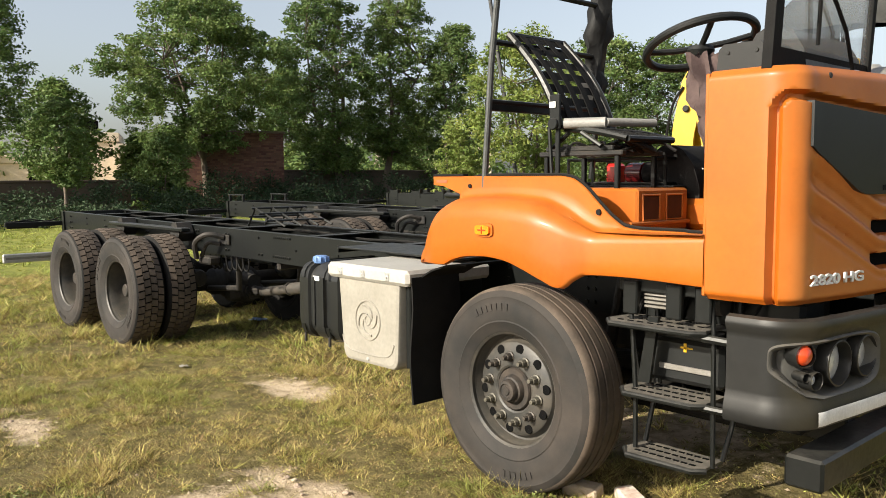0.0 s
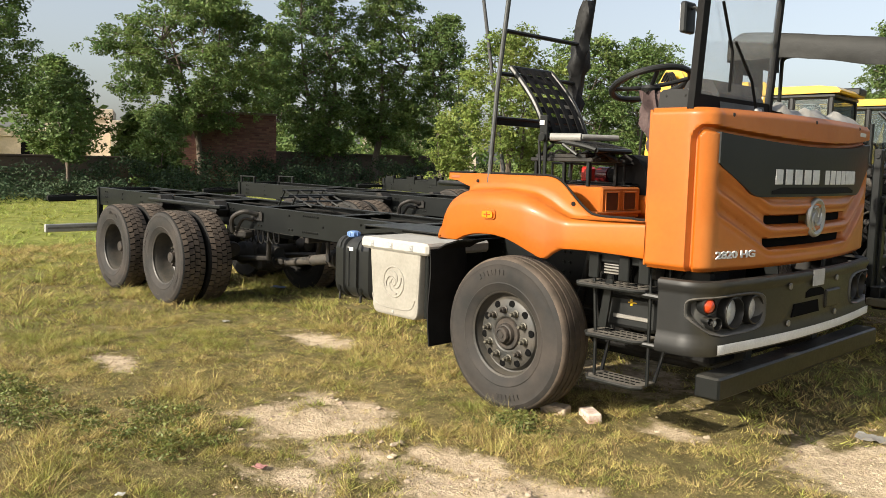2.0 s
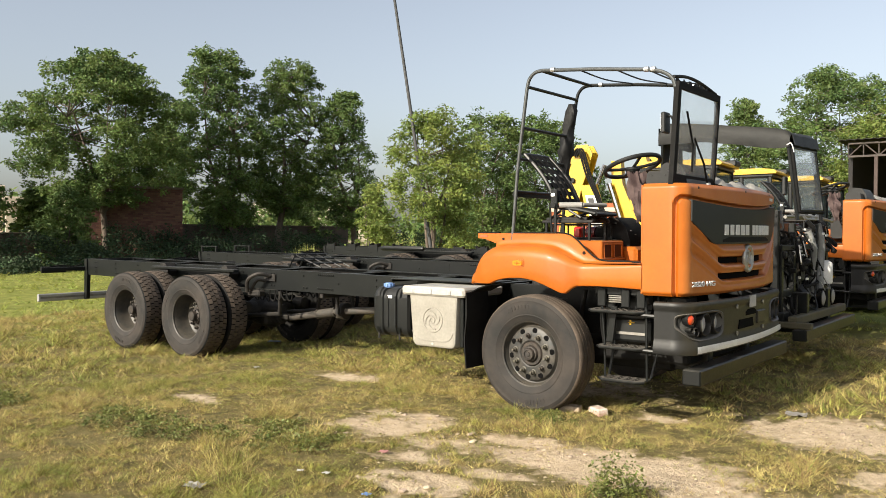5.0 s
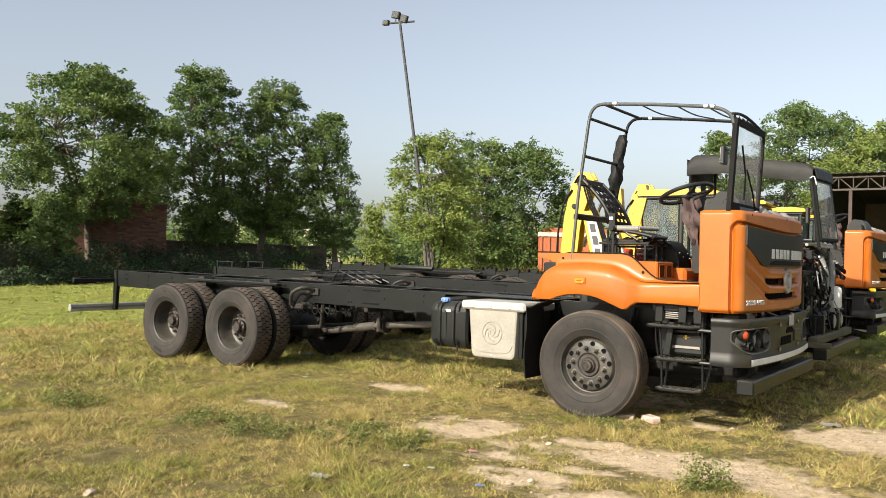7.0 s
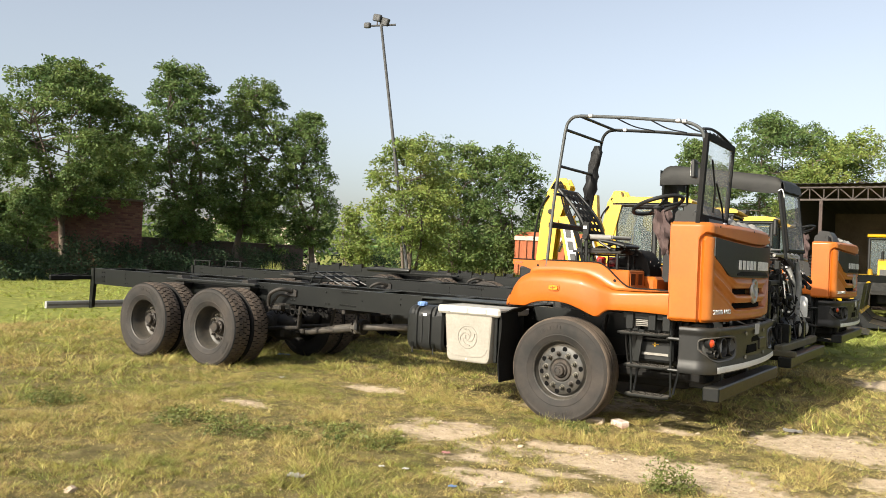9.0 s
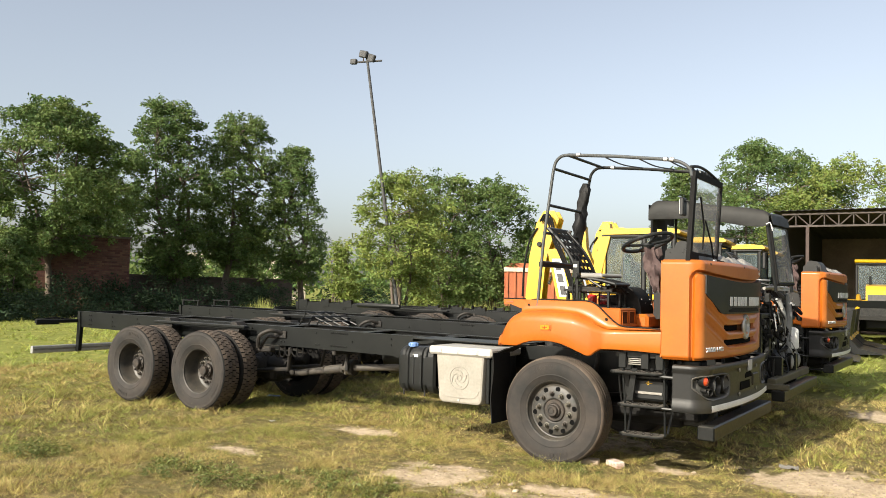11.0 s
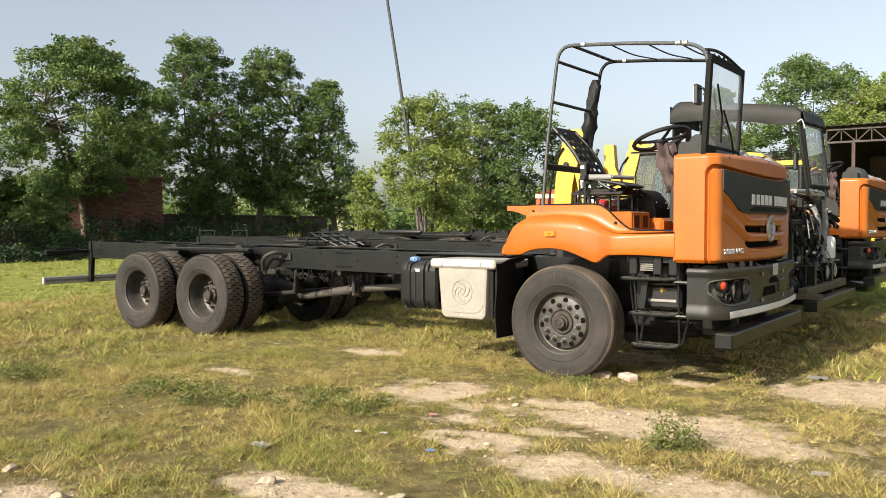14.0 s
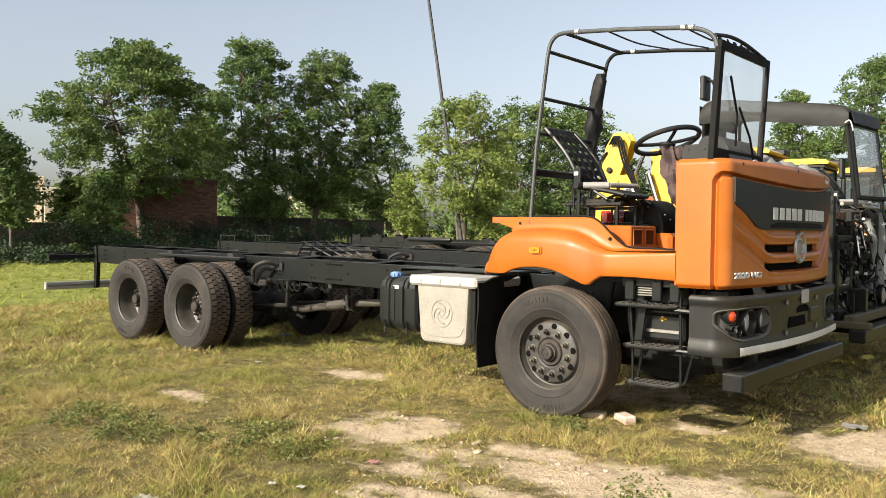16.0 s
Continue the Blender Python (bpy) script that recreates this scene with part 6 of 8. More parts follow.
def hoop_frame(truck):
    yn, yf = -1.19, -0.27
    def hoop(y, low):
        return [(-0.215, y, low), (-0.15, y, 2.20), (-0.10, y, 2.58), (-0.055, y, 2.92)] + [Vector(p) for p in curve_pts([(-0.055, y, 2.92), (-0.03, y, 3.01), (0.03, y, 3.065), (0.11, y, 3.075)], 4)][1:] + [(0.6, y, 3.03), (1.10, y, 2.968)] + curve_pts([(1.10, y, 2.968), (1.23, y, 2.935), (1.32, y, 2.87), (1.352, y, 2.77)], 5)[1:] + [(1.336, y, 2.4), (1.316, y, 2.02)]
    for y, low in ((yn, 1.40), (yf, 1.60)):
        part("frame_hoop", MB().tube(hoop(y, low), 0.0165, 10), GALV if y == yn else CHASSIS, truck, "bent steel tube hoop of the driver canopy")
    for x, z in ((-0.045, 2.945), (-0.105, 2.58), (-0.145, 2.30), (-0.175, 2.0)):
        part("frame_crossbar", MB().tube([(x, yn, z), (x, yf, z)], 0.0155, 8), CHASSIS, truck)
    for x, z in ((0.11, 3.07),):
        part("frame_crossbar", MB().tube([(x, yn, z), (x, yf, z)], 0.0155, 8), CHASSIS, truck)
    for x, z in ((0.46, 3.045), (0.80, 3.01), (1.1, 2.97)):
        part("roof_wire", MB().tube(curve_pts([(x, yn, z), (x + 0.05, -0.75, z - 0.03), (x + 0.09, yf, z)], 5), 0.007, 6), CHASSIS, truck)
    for x, z in ((0.20, 3.07), (1.08, 2.972), (1.14, 2.965)):
        for y in (yn, yf):
            part("hoop_clamp", MB().tube([(x, y, z), (x + 0.035, y, z - 0.003)], 0.0225, 10), SILVER, truck)
    part("seat_rail_bar", MB().box((-0.20, yn, 1.955), (-0.165, yf, 2.005), 0.004), CHASSIS, truck)
    # hanging tarpaulin on the inner hoop
    rows = []
    for k in range(15):
        u = k / 14
        z = 2.90 - 0.95 * u
        x = -0.055 - 0.13 * u
        w = 0.030 + 0.040 * math.sin(3.1 * u) + 0.014 * math.sin(17 * u) + 0.009 * math.sin(41 * u)
        row = []
        for j in range(13):
            t = 2 * math.pi * j / 12
            row.append((x - 0.02 + w * math.cos(t) * (1 + 0.2 * math.sin(9 * u)) + 0.010 * math.sin(3 * t + 23 * u), yf - 0.05 + w * 1.1 * math.sin(t) + 0.014 * math.sin(4 * t + 8 * u), z))
        row[-1] = row[0]
        rows.append(row)
    part("rolled_tarpaulin", MB().sheet(rows), TARP, truck, "black tarpaulin bundled on the hoop", smooth=60)
    # windscreen, leaning forwards a little at its head
    def scr(z, d=0.0):
        return 1.325 + 0.045 * (z - 2.03) / 0.8 + d
    def slat(y0, y1, z0, z1, d0, d1, mb):
        return mb.prism([(scr(z0, d0), z0), (scr(z0, d1), z0), (scr(z1, d1), z1), (scr(z1, d0), z1)], y0, y1, "xz")
    fr = MB()
    slat(yn - 0.012, yf + 0.012, 2.79, 2.845, -0.014, 0.014, fr)
    slat(yn - 0.02, yn + 0.045, 2.02, 2.80, -0.026, 0.014, fr)
    slat(yf - 0.022, yf + 0.016, 2.02, 2.80, -0.022, 0.014, fr)
    ws = part("windscreen_frame", fr, BLACKRUB, truck, "black framed half windscreen")
    g = part("windscreen_pane", slat(yn + 0.03, yf - 0.015, 2.04, 2.795, -0.004, 0.002, MB()), PANE, ws)
    g.visible_shadow = False
    part("lower_gasket", slat(yn + 0.03, yf - 0.015, 2.02, 2.105, -0.010, 0.008, MB()), BLACKRUB, ws)
    part("visor_roll", MB().tube(curve_pts([(1.33, yn, 2.885), (1.32, yn + 0.3, 2.925), (1.32, yn + 0.6, 2.92), (1.345, yf, 2.86)], 5), 0.014, 8), TARP, truck)
    rag = [[(1.335 + 0.006 * math.sin(2.1 * j), yn + 0.03 + (yf - yn - 0.06) * j / 24, 2.84 + (0.035 + 0.018 * math.sin(1.7 * j) + 0.012 * math.sin(4.3 * j)) * i / 2) for j in range(25)] for i in range(3)]
    part("visor_rag", MB().sheet(rag, (0.004, 0, 0)), TARP, truck, "torn black edge of the old roof lining", smooth=60)
    part("wiper_spindle", MB().box((1.37, -0.56, 2.0), (1.40, -0.51, 2.06), 0.01), SILVER, truck)
    part("wiper", MB().tube([(scr(2.04, 0.05), -0.535, 2.04), (scr(2.22, 0.03), -0.60, 2.22), (scr(2.42, 0.026), -0.84, 2.42)], 0.009, 6).tube([(scr(2.10, 0.02), -0.835, 2.14), (scr(2.36, 0.024), -0.86, 2.36), (scr(2.62, 0.02), -1.02, 2.62)], 0.009, 6), BLACKRUB, ws)
    mi = MB().box((1.252, -1.262, 2.432), (1.290, -1.150, 2.600), 0.017)
    mi = part("mirror", mi, BLACKPANEL, truck, "black rear-view mirror on the screen post")
    part("mirror_arm", MB().tube(curve_pts([(1.288, -1.20, 2.565), (1.315, -1.20, 2.565), (1.335, -1.195, 2.52), (1.345, -1.19, 2.46)], 4), 0.009, 8), BLACKPANEL, mi)
    part("mirror_glass", MB().box((1.2490, -1.252, 2.448), (1.2530, -1.160, 2.584), 0.001), CHROME, mi)


def running_gear(truck, x_rear, axles, cradle=False):
    for s in (-1, 1):
        rail(truck, s, x_rear, 1.15)
        wheel(truck, 0.0, s * 1.085, False, s, 0.35 if s < 0 else 1.1)
        for i, x in enumerate(axles):
            wheel(truck, x, s * 1.10, True, s, 0.5 + i * 1.3 + s)
            wheel(truck, x, s * 0.775, True, -s, 1.1 + i, hub=False)
            part("brake_drum", MB().lathe((x, s * 0.62, 0.527), [(0.001, -0.06), (0.20, -0.06), (0.215, -0.045), (0.215, 0.06), (0.001, 0.06)], 28, "y"), CHASSIS, truck)
        part("spring_pack", MB().box((axles[1] - 0.1, s * 0.50 - 0.045, 0.66), (axles[0] + 0.1, s * 0.50 + 0.045, 0.72), 0.006).box((axles[1] + 0.15, s * 0.50 - 0.045, 0.722), (axles[0] - 0.15, s * 0.50 + 0.045, 0.78), 0.006).box((axles[1] + 0.4, s * 0.50 - 0.045, 0.782), (axles[0] - 0.4, s * 0.50 + 0.045, 0.84), 0.006), CHASSIS, truck)
        rnd = random.Random(21)
        for k in range(7):
            x = axles[0] + 0.35 + 0.11 * k
            part("hanging_cable", MB().tube(curve_pts([(x, s * 0.41, 0.86), (x + 0.02, s * 0.40, 0.78 - 0.05 * rnd.random()), (x + 0.09, s * 0.40, 0.76 - 0.06 * rnd.random()), (x + 0.12, s * 0.41, 0.86)], 5), 0.009, 6), BLACKRUB, truck)
        mudflap(truck, s)
    for x in (-8.4, -7.3, -6.0, -4.75, -3.3, -2.1, -1.0):
        if x > x_rear + 0.2:
            crossmember(truck, x)
    axle_gear(truck, axles)
    front_axle(truck)
    rear_end(truck, x_rear)
    tubes_on_rails(truck, axles, cradle)
    toolbox(truck)
    small_tank(truck)
    under_bar(truck)


AXLES = (-5.19, -6.60)
truck = thing("truck", "orange cab-less six-wheel truck chassis parked on grass", "truck", group="row of truck chassis")


def cab_parts(truck):
    # engine, tray and wing plate are added to block light under the cab
    part("engine_block", MB().box((-0.55, -0.33, 0.60), (0.98, 0.33, 1.24), 0.05).box((-0.35, -0.25, 0.46), (0.8, 0.25, 0.60), 0.04), IRON, truck, "dark cast iron engine under the cab")
    part("undertray", MB().box((0.42, -0.82, 0.50), (1.34, 0.82, 0.60), 0.04).box((0.30, -0.60, 0.40), (1.10, 0.60, 0.50), 0.05), BLACKRUB, truck, "black tray added to darken the ground under the cab")
    part("inner_wing", MB().box((0.60, -0.72, 0.55), (0.64, 0.72, 1.12), 0.01), BLACKRUB, truck)
    for side in (-1, 1):
        fender(truck, side)
    cab_front(truck)
    bumper(truck)
    step_ladder(truck)
    driver_place(truck)


def rail_brackets(truck, side, xs, high=0.075):
    """Flat body-mounting brackets bolted to a rail, standing above it."""
    for x in xs:
        t = rail_top(x)
        mb = MB().box((x - 0.13, side * (RAIL_Y + 0.001), t - 0.09), (x + 0.13, side * (RAIL_Y + 0.012), t + high * 0.7), 0.003)
        for d in (-0.13, 0.10):
            mb.box((x + d, side * (RAIL_Y - 0.07), t), (x + d + 0.03, side * (RAIL_Y + 0.014), t + high), 0.003)
        part("body_bracket", mb, CHASSIS, truck)


running_gear(truck, -9.03, AXLES, True)
cab_parts(truck)

# a second one of the same make stands two places on, longer and with a lift axle, its hoop frame not fitted
far_truck = thing("truck", "orange truck chassis with plastic-wrapped scuttle beside a stripped one", "truck", pose(0.03, 7.05, 0.11), "row of truck chassis")
running_gear(far_truck, -10.75, (-6.42, -7.88))
cab_parts(far_truck)
for side in (-1, 1):
    wheel(far_truck, -5.10, side * 1.08, True, side, 0.3)
    rail_brackets(far_truck, side, (-10.55, -9.85, -9.15, -6.68, -6.05, -5.47))
part("air_cylinder", MB().tube([(-8.45, -0.92, 1.17), (-8.40, -0.92, 1.17), (-7.30, -0.92, 1.17), (-7.25, -0.92, 1.17)], [0.04, 0.055, 0.055, 0.04], 12), CHASSIS, far_truck, "black cylinder above the rear wheels")
part("lift_axle", MB().tube([(-5.10, -0.95, 0.525), (-5.10, 0.95, 0.525)], 0.07, 14), IRON, far_truck)
hoop_frame(truck)


# ---- stripped truck with canvas roof ----
def stripped_truck():
    t = thing("stripped_truck", "stripped black truck chassis with canvas roof and bare engine", "truck", pose(0, 0, 0), "row of truck chassis")
    running_gear(t, -10.4, (-6.0, -7.4))
    for side in (-1, 1):
        y = side * (RAIL_Y - 0.02)
        part("rear_guard", MB().box((-10.38, y - 0.02, 1.17), (-10.34, y + 0.02, 1.29), 0.004).box((-9.92, y - 0.02, 1.17), (-9.88, y + 0.02, 1.29), 0.004).box((-10.40, y - 0.02, 1.285), (-9.86, y + 0.02, 1.305), 0.004), CHASSIS, t)
    # engine and radiator
    part("radiator", MB().box((1.02, -0.42, 0.75), (1.14, 0.46, 1.55), 0.02), BLACKIRON, t)
    part("engine_block", MB().box((-0.1, -0.32, 0.9), (0.95, 0.32, 1.5), 0.05).box((0.05, -0.25, 1.5), (0.85, 0.25, 1.68), 0.04), BLACKIRON, t)
    fins = MB()
    for k in range(14):
        fins.box((1.14, -0.40, 0.80 + 0.05 * k), (1.16, 0.44, 0.815 + 0.05 * k), 0.002)
    part("radiator_core", fins, BLACKIRON, t)
    for x, y in ((1.22, -1.0), (1.22, -0.50), (1.22, 0.55), (1.22, 1.05)):
        part("front_post", MB().box((x - 0.035, y - 0.04, 0.6), (x + 0.035, y + 0.04, 1.72 if abs(y) < 0.8 else 1.45), 0.008), CHASSIS, t)
    part("front_beam", MB().box((1.18, -1.05, 1.40), (1.26, 1.1, 1.46), 0.008).box((1.16, -1.0, 0.86), (1.24, 1.05, 0.94), 0.008).box((1.10, -1.1, 0.58), (1.30, 1.1, 0.70), 0.01), CHASSIS, t)
    part("scuttle_bar", MB().tube([(1.3, -1.1, 1.78), (1.34, -0.4, 1.80), (1.34, 0.3, 1.79), (1.3, 1.1, 1.76)], 0.02, 8), DULLSTEEL, t)
    part("wooden_batten", MB().box((1.20, -1.14, 0.53), (1.60, -1.04, 0.60), 0.01).box((1.34, -1.1, 0.56), (1.44, 1.3, 0.66), 0.012), OLIVEBAR, t, "olive bumper beam")
    part("silver_pipe", MB().tube(curve_pts([(1.20, 0.28, 1.62), (1.26, 0.32, 1.4), (1.24, 0.34, 1.1), (1.26, 0.30, 0.8)], 6), 0.045, 12), DUCT, t, "pale grey corrugated air pipe")
    part("white_canister", MB().lathe((1.30, 0.72, 0.95), [(0.001, 0.30), (0.05, 0.30), (0.09, 0.27), (0.10, 0.24), (0.10, 0.02), (0.09, 0.0), (0.001, 0.0)], 20, "z"), WHITE, t, "white plastic reservoir")
    part("air_compressor", MB().lathe((1.2, -0.2, 0.84), [(0.001, -0.15), (0.12, -0.15), (0.14, -0.1), (0.14, 0.1), (0.12, 0.15), (0.001, 0.15)], 24, "y"), BLACKIRON, t)
    for k in range(5):
        part("pulley", MB().lathe((1.24, -0.32 + 0.16 * k, 1.0 + 0.12 * (k % 3)), [(0.02, -0.02), (0.09, -0.02), (0.075, 0.0), (0.09, 0.02), (0.02, 0.02)], 20, "x"), BLACKIRON, t)
    for y in (0.35, 0.85):
        lamp = part("round_headlamp", MB().lathe((1.36, y, 0.78), [(0.001, -0.08), (0.06, -0.06), (0.095, 0.0), (0.10, 0.012), (0.09, 0.02)], 24, "x"), PLASTIC, t)
        part("lamp_lens", MB().lathe((1.37, y, 0.78), [(0.09, 0.005), (0.05, 0.022), (0.001, 0.028)], 24, "x"), LAMPHOUSE, lamp)
    rnd = random.Random(11)
    for k in range(96):
        a = Vector((rnd.uniform(0.9, 1.3), rnd.uniform(-1.05, 1.0), rnd.uniform(0.75, 1.75)))
        b = a + Vector((rnd.uniform(-0.2, 0.2), rnd.uniform(-0.5, 0.5), rnd.uniform(-0.6, 0.3)))
        b.x, b.z = min(max(b.x, 0.85), 1.36), max(b.z, 0.6)
        c = a.lerp(b, 0.5) + Vector((rnd.uniform(0.0, 0.16), rnd.uniform(-0.15, 0.15), rnd.uniform(-0.25, 0.05)))
        part("hose", MB().tube(curve_pts([a, c, b], 7), rnd.choice((0.010, 0.014, 0.02, 0.028)), 7), rnd.choice((BLACKRUB, BLACKRUB, BLACKRUB, BLACKIRON, BLACKIRON, BLACKRUB, BLACKIRON, SHAFT)), t)
    for k in range(48):
        c = Vector((rnd.uniform(0.85, 1.30), rnd.uniform(-1.0, 0.95), rnd.uniform(0.7, 1.72)))
        s = Vector((rnd.uniform(0.015, 0.045), rnd.uniform(0.02, 0.06), rnd.uniform(0.015, 0.06)))
        part("engine_fitting", MB().box(c - s, c + s, 0.012), rnd.choice((BLACKIRON, BLACKIRON, BLACKPANEL, BLACKIRON, CHASSIS, SHAFT)), t)
    for k in range(34):
        c = Vector((rnd.uniform(1.20, 1.36), rnd.uniform(-1.0, 0.95), rnd.uniform(0.7, 1.72)))
        part("connector", MB().box(c - Vector((0.014, 0.02, 0.014)), c + Vector((0.014, 0.02, 0.014)), 0.004), rnd.choice((WHITE, SILVER, DULLSTEEL)), t)
    for k in range(22):
        a = Vector((rnd.uniform(1.22, 1.36), rnd.uniform(-1.0, 0.9), rnd.uniform(0.75, 1.7)))
        b = a + Vector((rnd.uniform(-0.04, 0.04), rnd.uniform(-0.25, 0.25), rnd.uniform(-0.3, 0.2)))
        c = a.lerp(b, 0.5) + Vector((0.03, rnd.uniform(-0.08, 0.08), rnd.uniform(-0.12, 0.02)))
        part("wire", MB().tube(curve_pts([a, c, b], 6), rnd.choice((0.005, 0.007, 0.012)), 6), rnd.choice((DUCT, SILVER, BLACKPANEL, BLACKPANEL)), t)
    # black plate added to deepen the dark behind the engine
    part("bulkhead", MB().box((0.78, -1.08, 0.62), (0.82, 1.08, 1.74), 0.01), BLACKPANEL, t, "black plate added behind the engine to deepen its shade")
    part("near_post", MB().box((1.16, -1.10, 0.55), (1.23, -1.03, 1.86), 0.01).disc((1.195, -1.105, 1.80), 0.022, 12, "y", 0.014), CHASSIS, t, "tall black bracket post")
    part("pale_duct", MB().tube(curve_pts([(1.22, 0.62, 1.72), (1.27, 0.64, 1.45), (1.26, 0.60, 1.10), (1.28, 0.58, 0.85)], 6), 0.055, 12), DUCT, t, "pale grey air duct")
    part("scuttle_bundle", MB().sheet([[(1.28 + 0.09 * i / 4, -0.55 + 0.9 * j / 10, 1.76 + 0.05 * math.sin(math.pi * i / 4) * (1 + 0.6 * math.sin(1.7 * j))) for j in range(11)] for i in range(5)], (0, 0, 0.004)), SHEET, t, "pale taped cable bundle", smooth=60)
    part("cab_base", MB().box((-0.4, -1.0, 1.30), (1.0, 1.0, 1.36), 0.02), CHASSIS, t)
    part("inner_wing", MB().box((0.5, -1.05, 1.0), (1.0, -0.6, 1.3), 0.05), BLACKIRON, t)
    # canvas roof on a tube frame
    yn, yf = -1.20, -0.16
    for y in (yn, yf):
        part("roof_hoop", MB().tube([(-0.12, y, 1.36), (-0.11, y, 2.76), (-0.06, y, 2.85), (0.02, y, 2.88), (0.7, y, 2.79), (1.28, y, 2.70), (1.34, y, 2.65), (1.46, y, 1.74)], 0.02, 8), CHASSIS, t)
    rows = []
    for k in range(41):
        u = k / 40
        x = -0.15 + 1.53 * u
        top = lerp_table([(-0.15, 2.82), (-0.11, 2.875), (-0.03, 2.912), (0.3, 2.885), (0.775, 2.825), (1.28, 2.75), (1.35, 2.725), (1.38, 2.69)], x)
        low = lerp_table([(-0.15, 2.665), (0.30, 2.665), (0.76, 2.615), (1.28, 2.54), (1.38, 2.56)], x) + 0.002 * math.sin(23 * u)
        sag = 0.008 * math.sin(9 * u) + 0.005 * math.sin(31 * u)
        wav = 0.006 * math.sin(11 * u) + 0.003 * math.sin(43 * u)
        rows.append([(x, yn - 0.030 + wav, low), (x, yn - 0.040 - 0.8 * wav, low + 0.3 * (top - low)), (x, yn - 0.036 + 0.9 * wav, low + 0.6 * (top - low)), (x, yn - 0.022, top - 0.02), (x, yn + 0.01, top + sag * 0.2), (x, yn + 0.3, top - 0.012 + sag), (x, yn + 0.6, top + 0.012 - sag), (x, yf - 0.05, top + 0.03), (x, yf + 0.02, top), (x, yf + 0.04, low + 0.7 * (top - low)), (x, yf + 0.04, low + 0.55 * (top - low))])
    part("canvas_roof", MB().sheet(rows, (0, 0, 0.006)), CANVAS, t, "weathered grey canvas roof over bent tubes", smooth=60)
    part("rear_flap", MB().sheet([[(-0.152 - 0.006 * math.sin(3 * j), yn - 0.03 + 1.08 * j / 10, 2.865 - 0.21 * i / 3) for j in range(11)] for i in range(4)], (0.005, 0, 0)), CANVAS, t, smooth=60)
    # black curtain with two torn openings
    cur = MB()
    ys, zs = [0.0, 0.10, 0.24, 0.40, 0.52, 0.62], [2.68, 2.56, 2.46, 2.36, 2.20, 2.02]
    def hang(j, i):
        return (-0.115 - 0.014 * math.sin(9 * ys[j]), yn + ys[j] + 0.01 * math.sin(5 * i + j), zs[i])
    for j in range(5):
        for i in range(5):
            if (j, i) not in ((2, 1), (2, 3)):
                cur.sheet([[hang(j, i), hang(j + 1, i)], [hang(j, i + 1), hang(j + 1, i + 1)]], (0.005, 0, 0))
    part("rear_curtain", cur, TARP, t, "black rear curtain with two square openings", smooth=60)
    part("canvas_front", MB().sheet([[(1.385 + 0.015 * i, yn + 0.02 + 1.06 * j / 8, 2.690 - 0.060 * i + 0.004 * j + 0.006 * math.sin(2 * j)) for j in range(9)] for i in range(3)], (0.005, 0, 0)), CANVAS, t, smooth=60)
    a, b, c, d = Vector((1.38, yn + 0.02, 2.57)), Vector((1.38, yf, 2.60)), Vector((1.47, yf + 0.02, 1.85)), Vector((1.47, yn + 0.02, 1.83))
    wf = MB().tube([a, d], 0.022, 8).tube([b, c], 0.016, 8).tube([a, b], 0.02, 8).tube([d, c], 0.022, 8)
    ws = part("windscreen_frame", wf, BLACKRUB, t, "black framed tilted windscreen")
    g = part("windscreen_pane", MB().sheet([[a, b], [d, c]], (0.005, 0, 0)), PANE, ws)
    g.visible_shadow = False
    off = Vector((0.008, 0, 0))
    ins = lambda p, q: p.lerp(q, 0.035) + off
    part("pane_edge", MB().tube([ins(a, c), ins(b, d), ins(c, a), ins(d, b)], 0.009, 6, True), GALV, ws, "pale grey edge strip of the windscreen")
    part("tied_rope", MB().tube(curve_pts([(1.35, yn - 0.05, 2.57), (1.39, yn - 0.05, 2.59), (1.41, yn - 0.04, 2.55), (1.42, yn - 0.03, 2.49)], 5), 0.006, 6), WHITE, t)
    part("mirror", MB().box((1.32, yn - 0.12, 2.02), (1.36, yn - 0.02, 2.22), 0.015), BLACKPANEL, t)
    return t


bare = stripped_truck()
bare.matrix_basis = pose(0, 3.2, 0.035)

# ---- backhoe loaders ----
def big_tyre(r, w):
    mb = MB()
    half = [(r * 0.52, w * 0.42), (r * 0.60, w * 0.5), (r * 0.85, w * 0.5), (r * 0.95, w * 0.44), (r * 0.96, 0.0)]
    mb.lathe((0, 0, 0), [(a, -b) for a, b in half] + [(a, b) for a, b in half[-2::-1]], 40, "y")
    n = 18
    for k in range(n):
        for s in (-1, 1):
            t = 2 * math.pi * (k + 0.25 * (s + 1)) / n
            vs = []
            for rr in (r * 0.93, r):
                for d, y in ((0.0, 0.02), (0.10, 0.02), (0.22, 0.47), (0.10, 0.47)):
                    q = rr - (0.06 * r if y > 0.4 and rr == r else 0)
                    vs.append((q * math.cos(t + d), s * w * y, q * math.sin(t + d)))
            mb.add(vs, [(4, 5, 6, 7), (0, 1, 5, 4), (1, 2, 6, 5), (2, 3, 7, 6), (3, 0, 4, 7)])
    return mesh_of("tyre", mb, RUBBER, 30)


BIG_TYRE, MID_TYRE = big_tyre(0.72, 0.44), big_tyre(0.45, 0.30)
BIG_RIM = mesh_of("rim", MB().lathe((0, 0, 0), [(0.38, -0.18), (0.40, -0.2), (0.36, -0.12), (0.3, -0.06), (0.1, -0.08), (0.001, -0.08)], 28, "y"), YELLOW)
MID_RIM = mesh_of("rim", MB().lathe((0, 0, 0), [(0.24, -0.12), (0.25, -0.13), (0.22, -0.08), (0.1, -0.06), (0.001, -0.06)], 24, "y"), YELLOW)


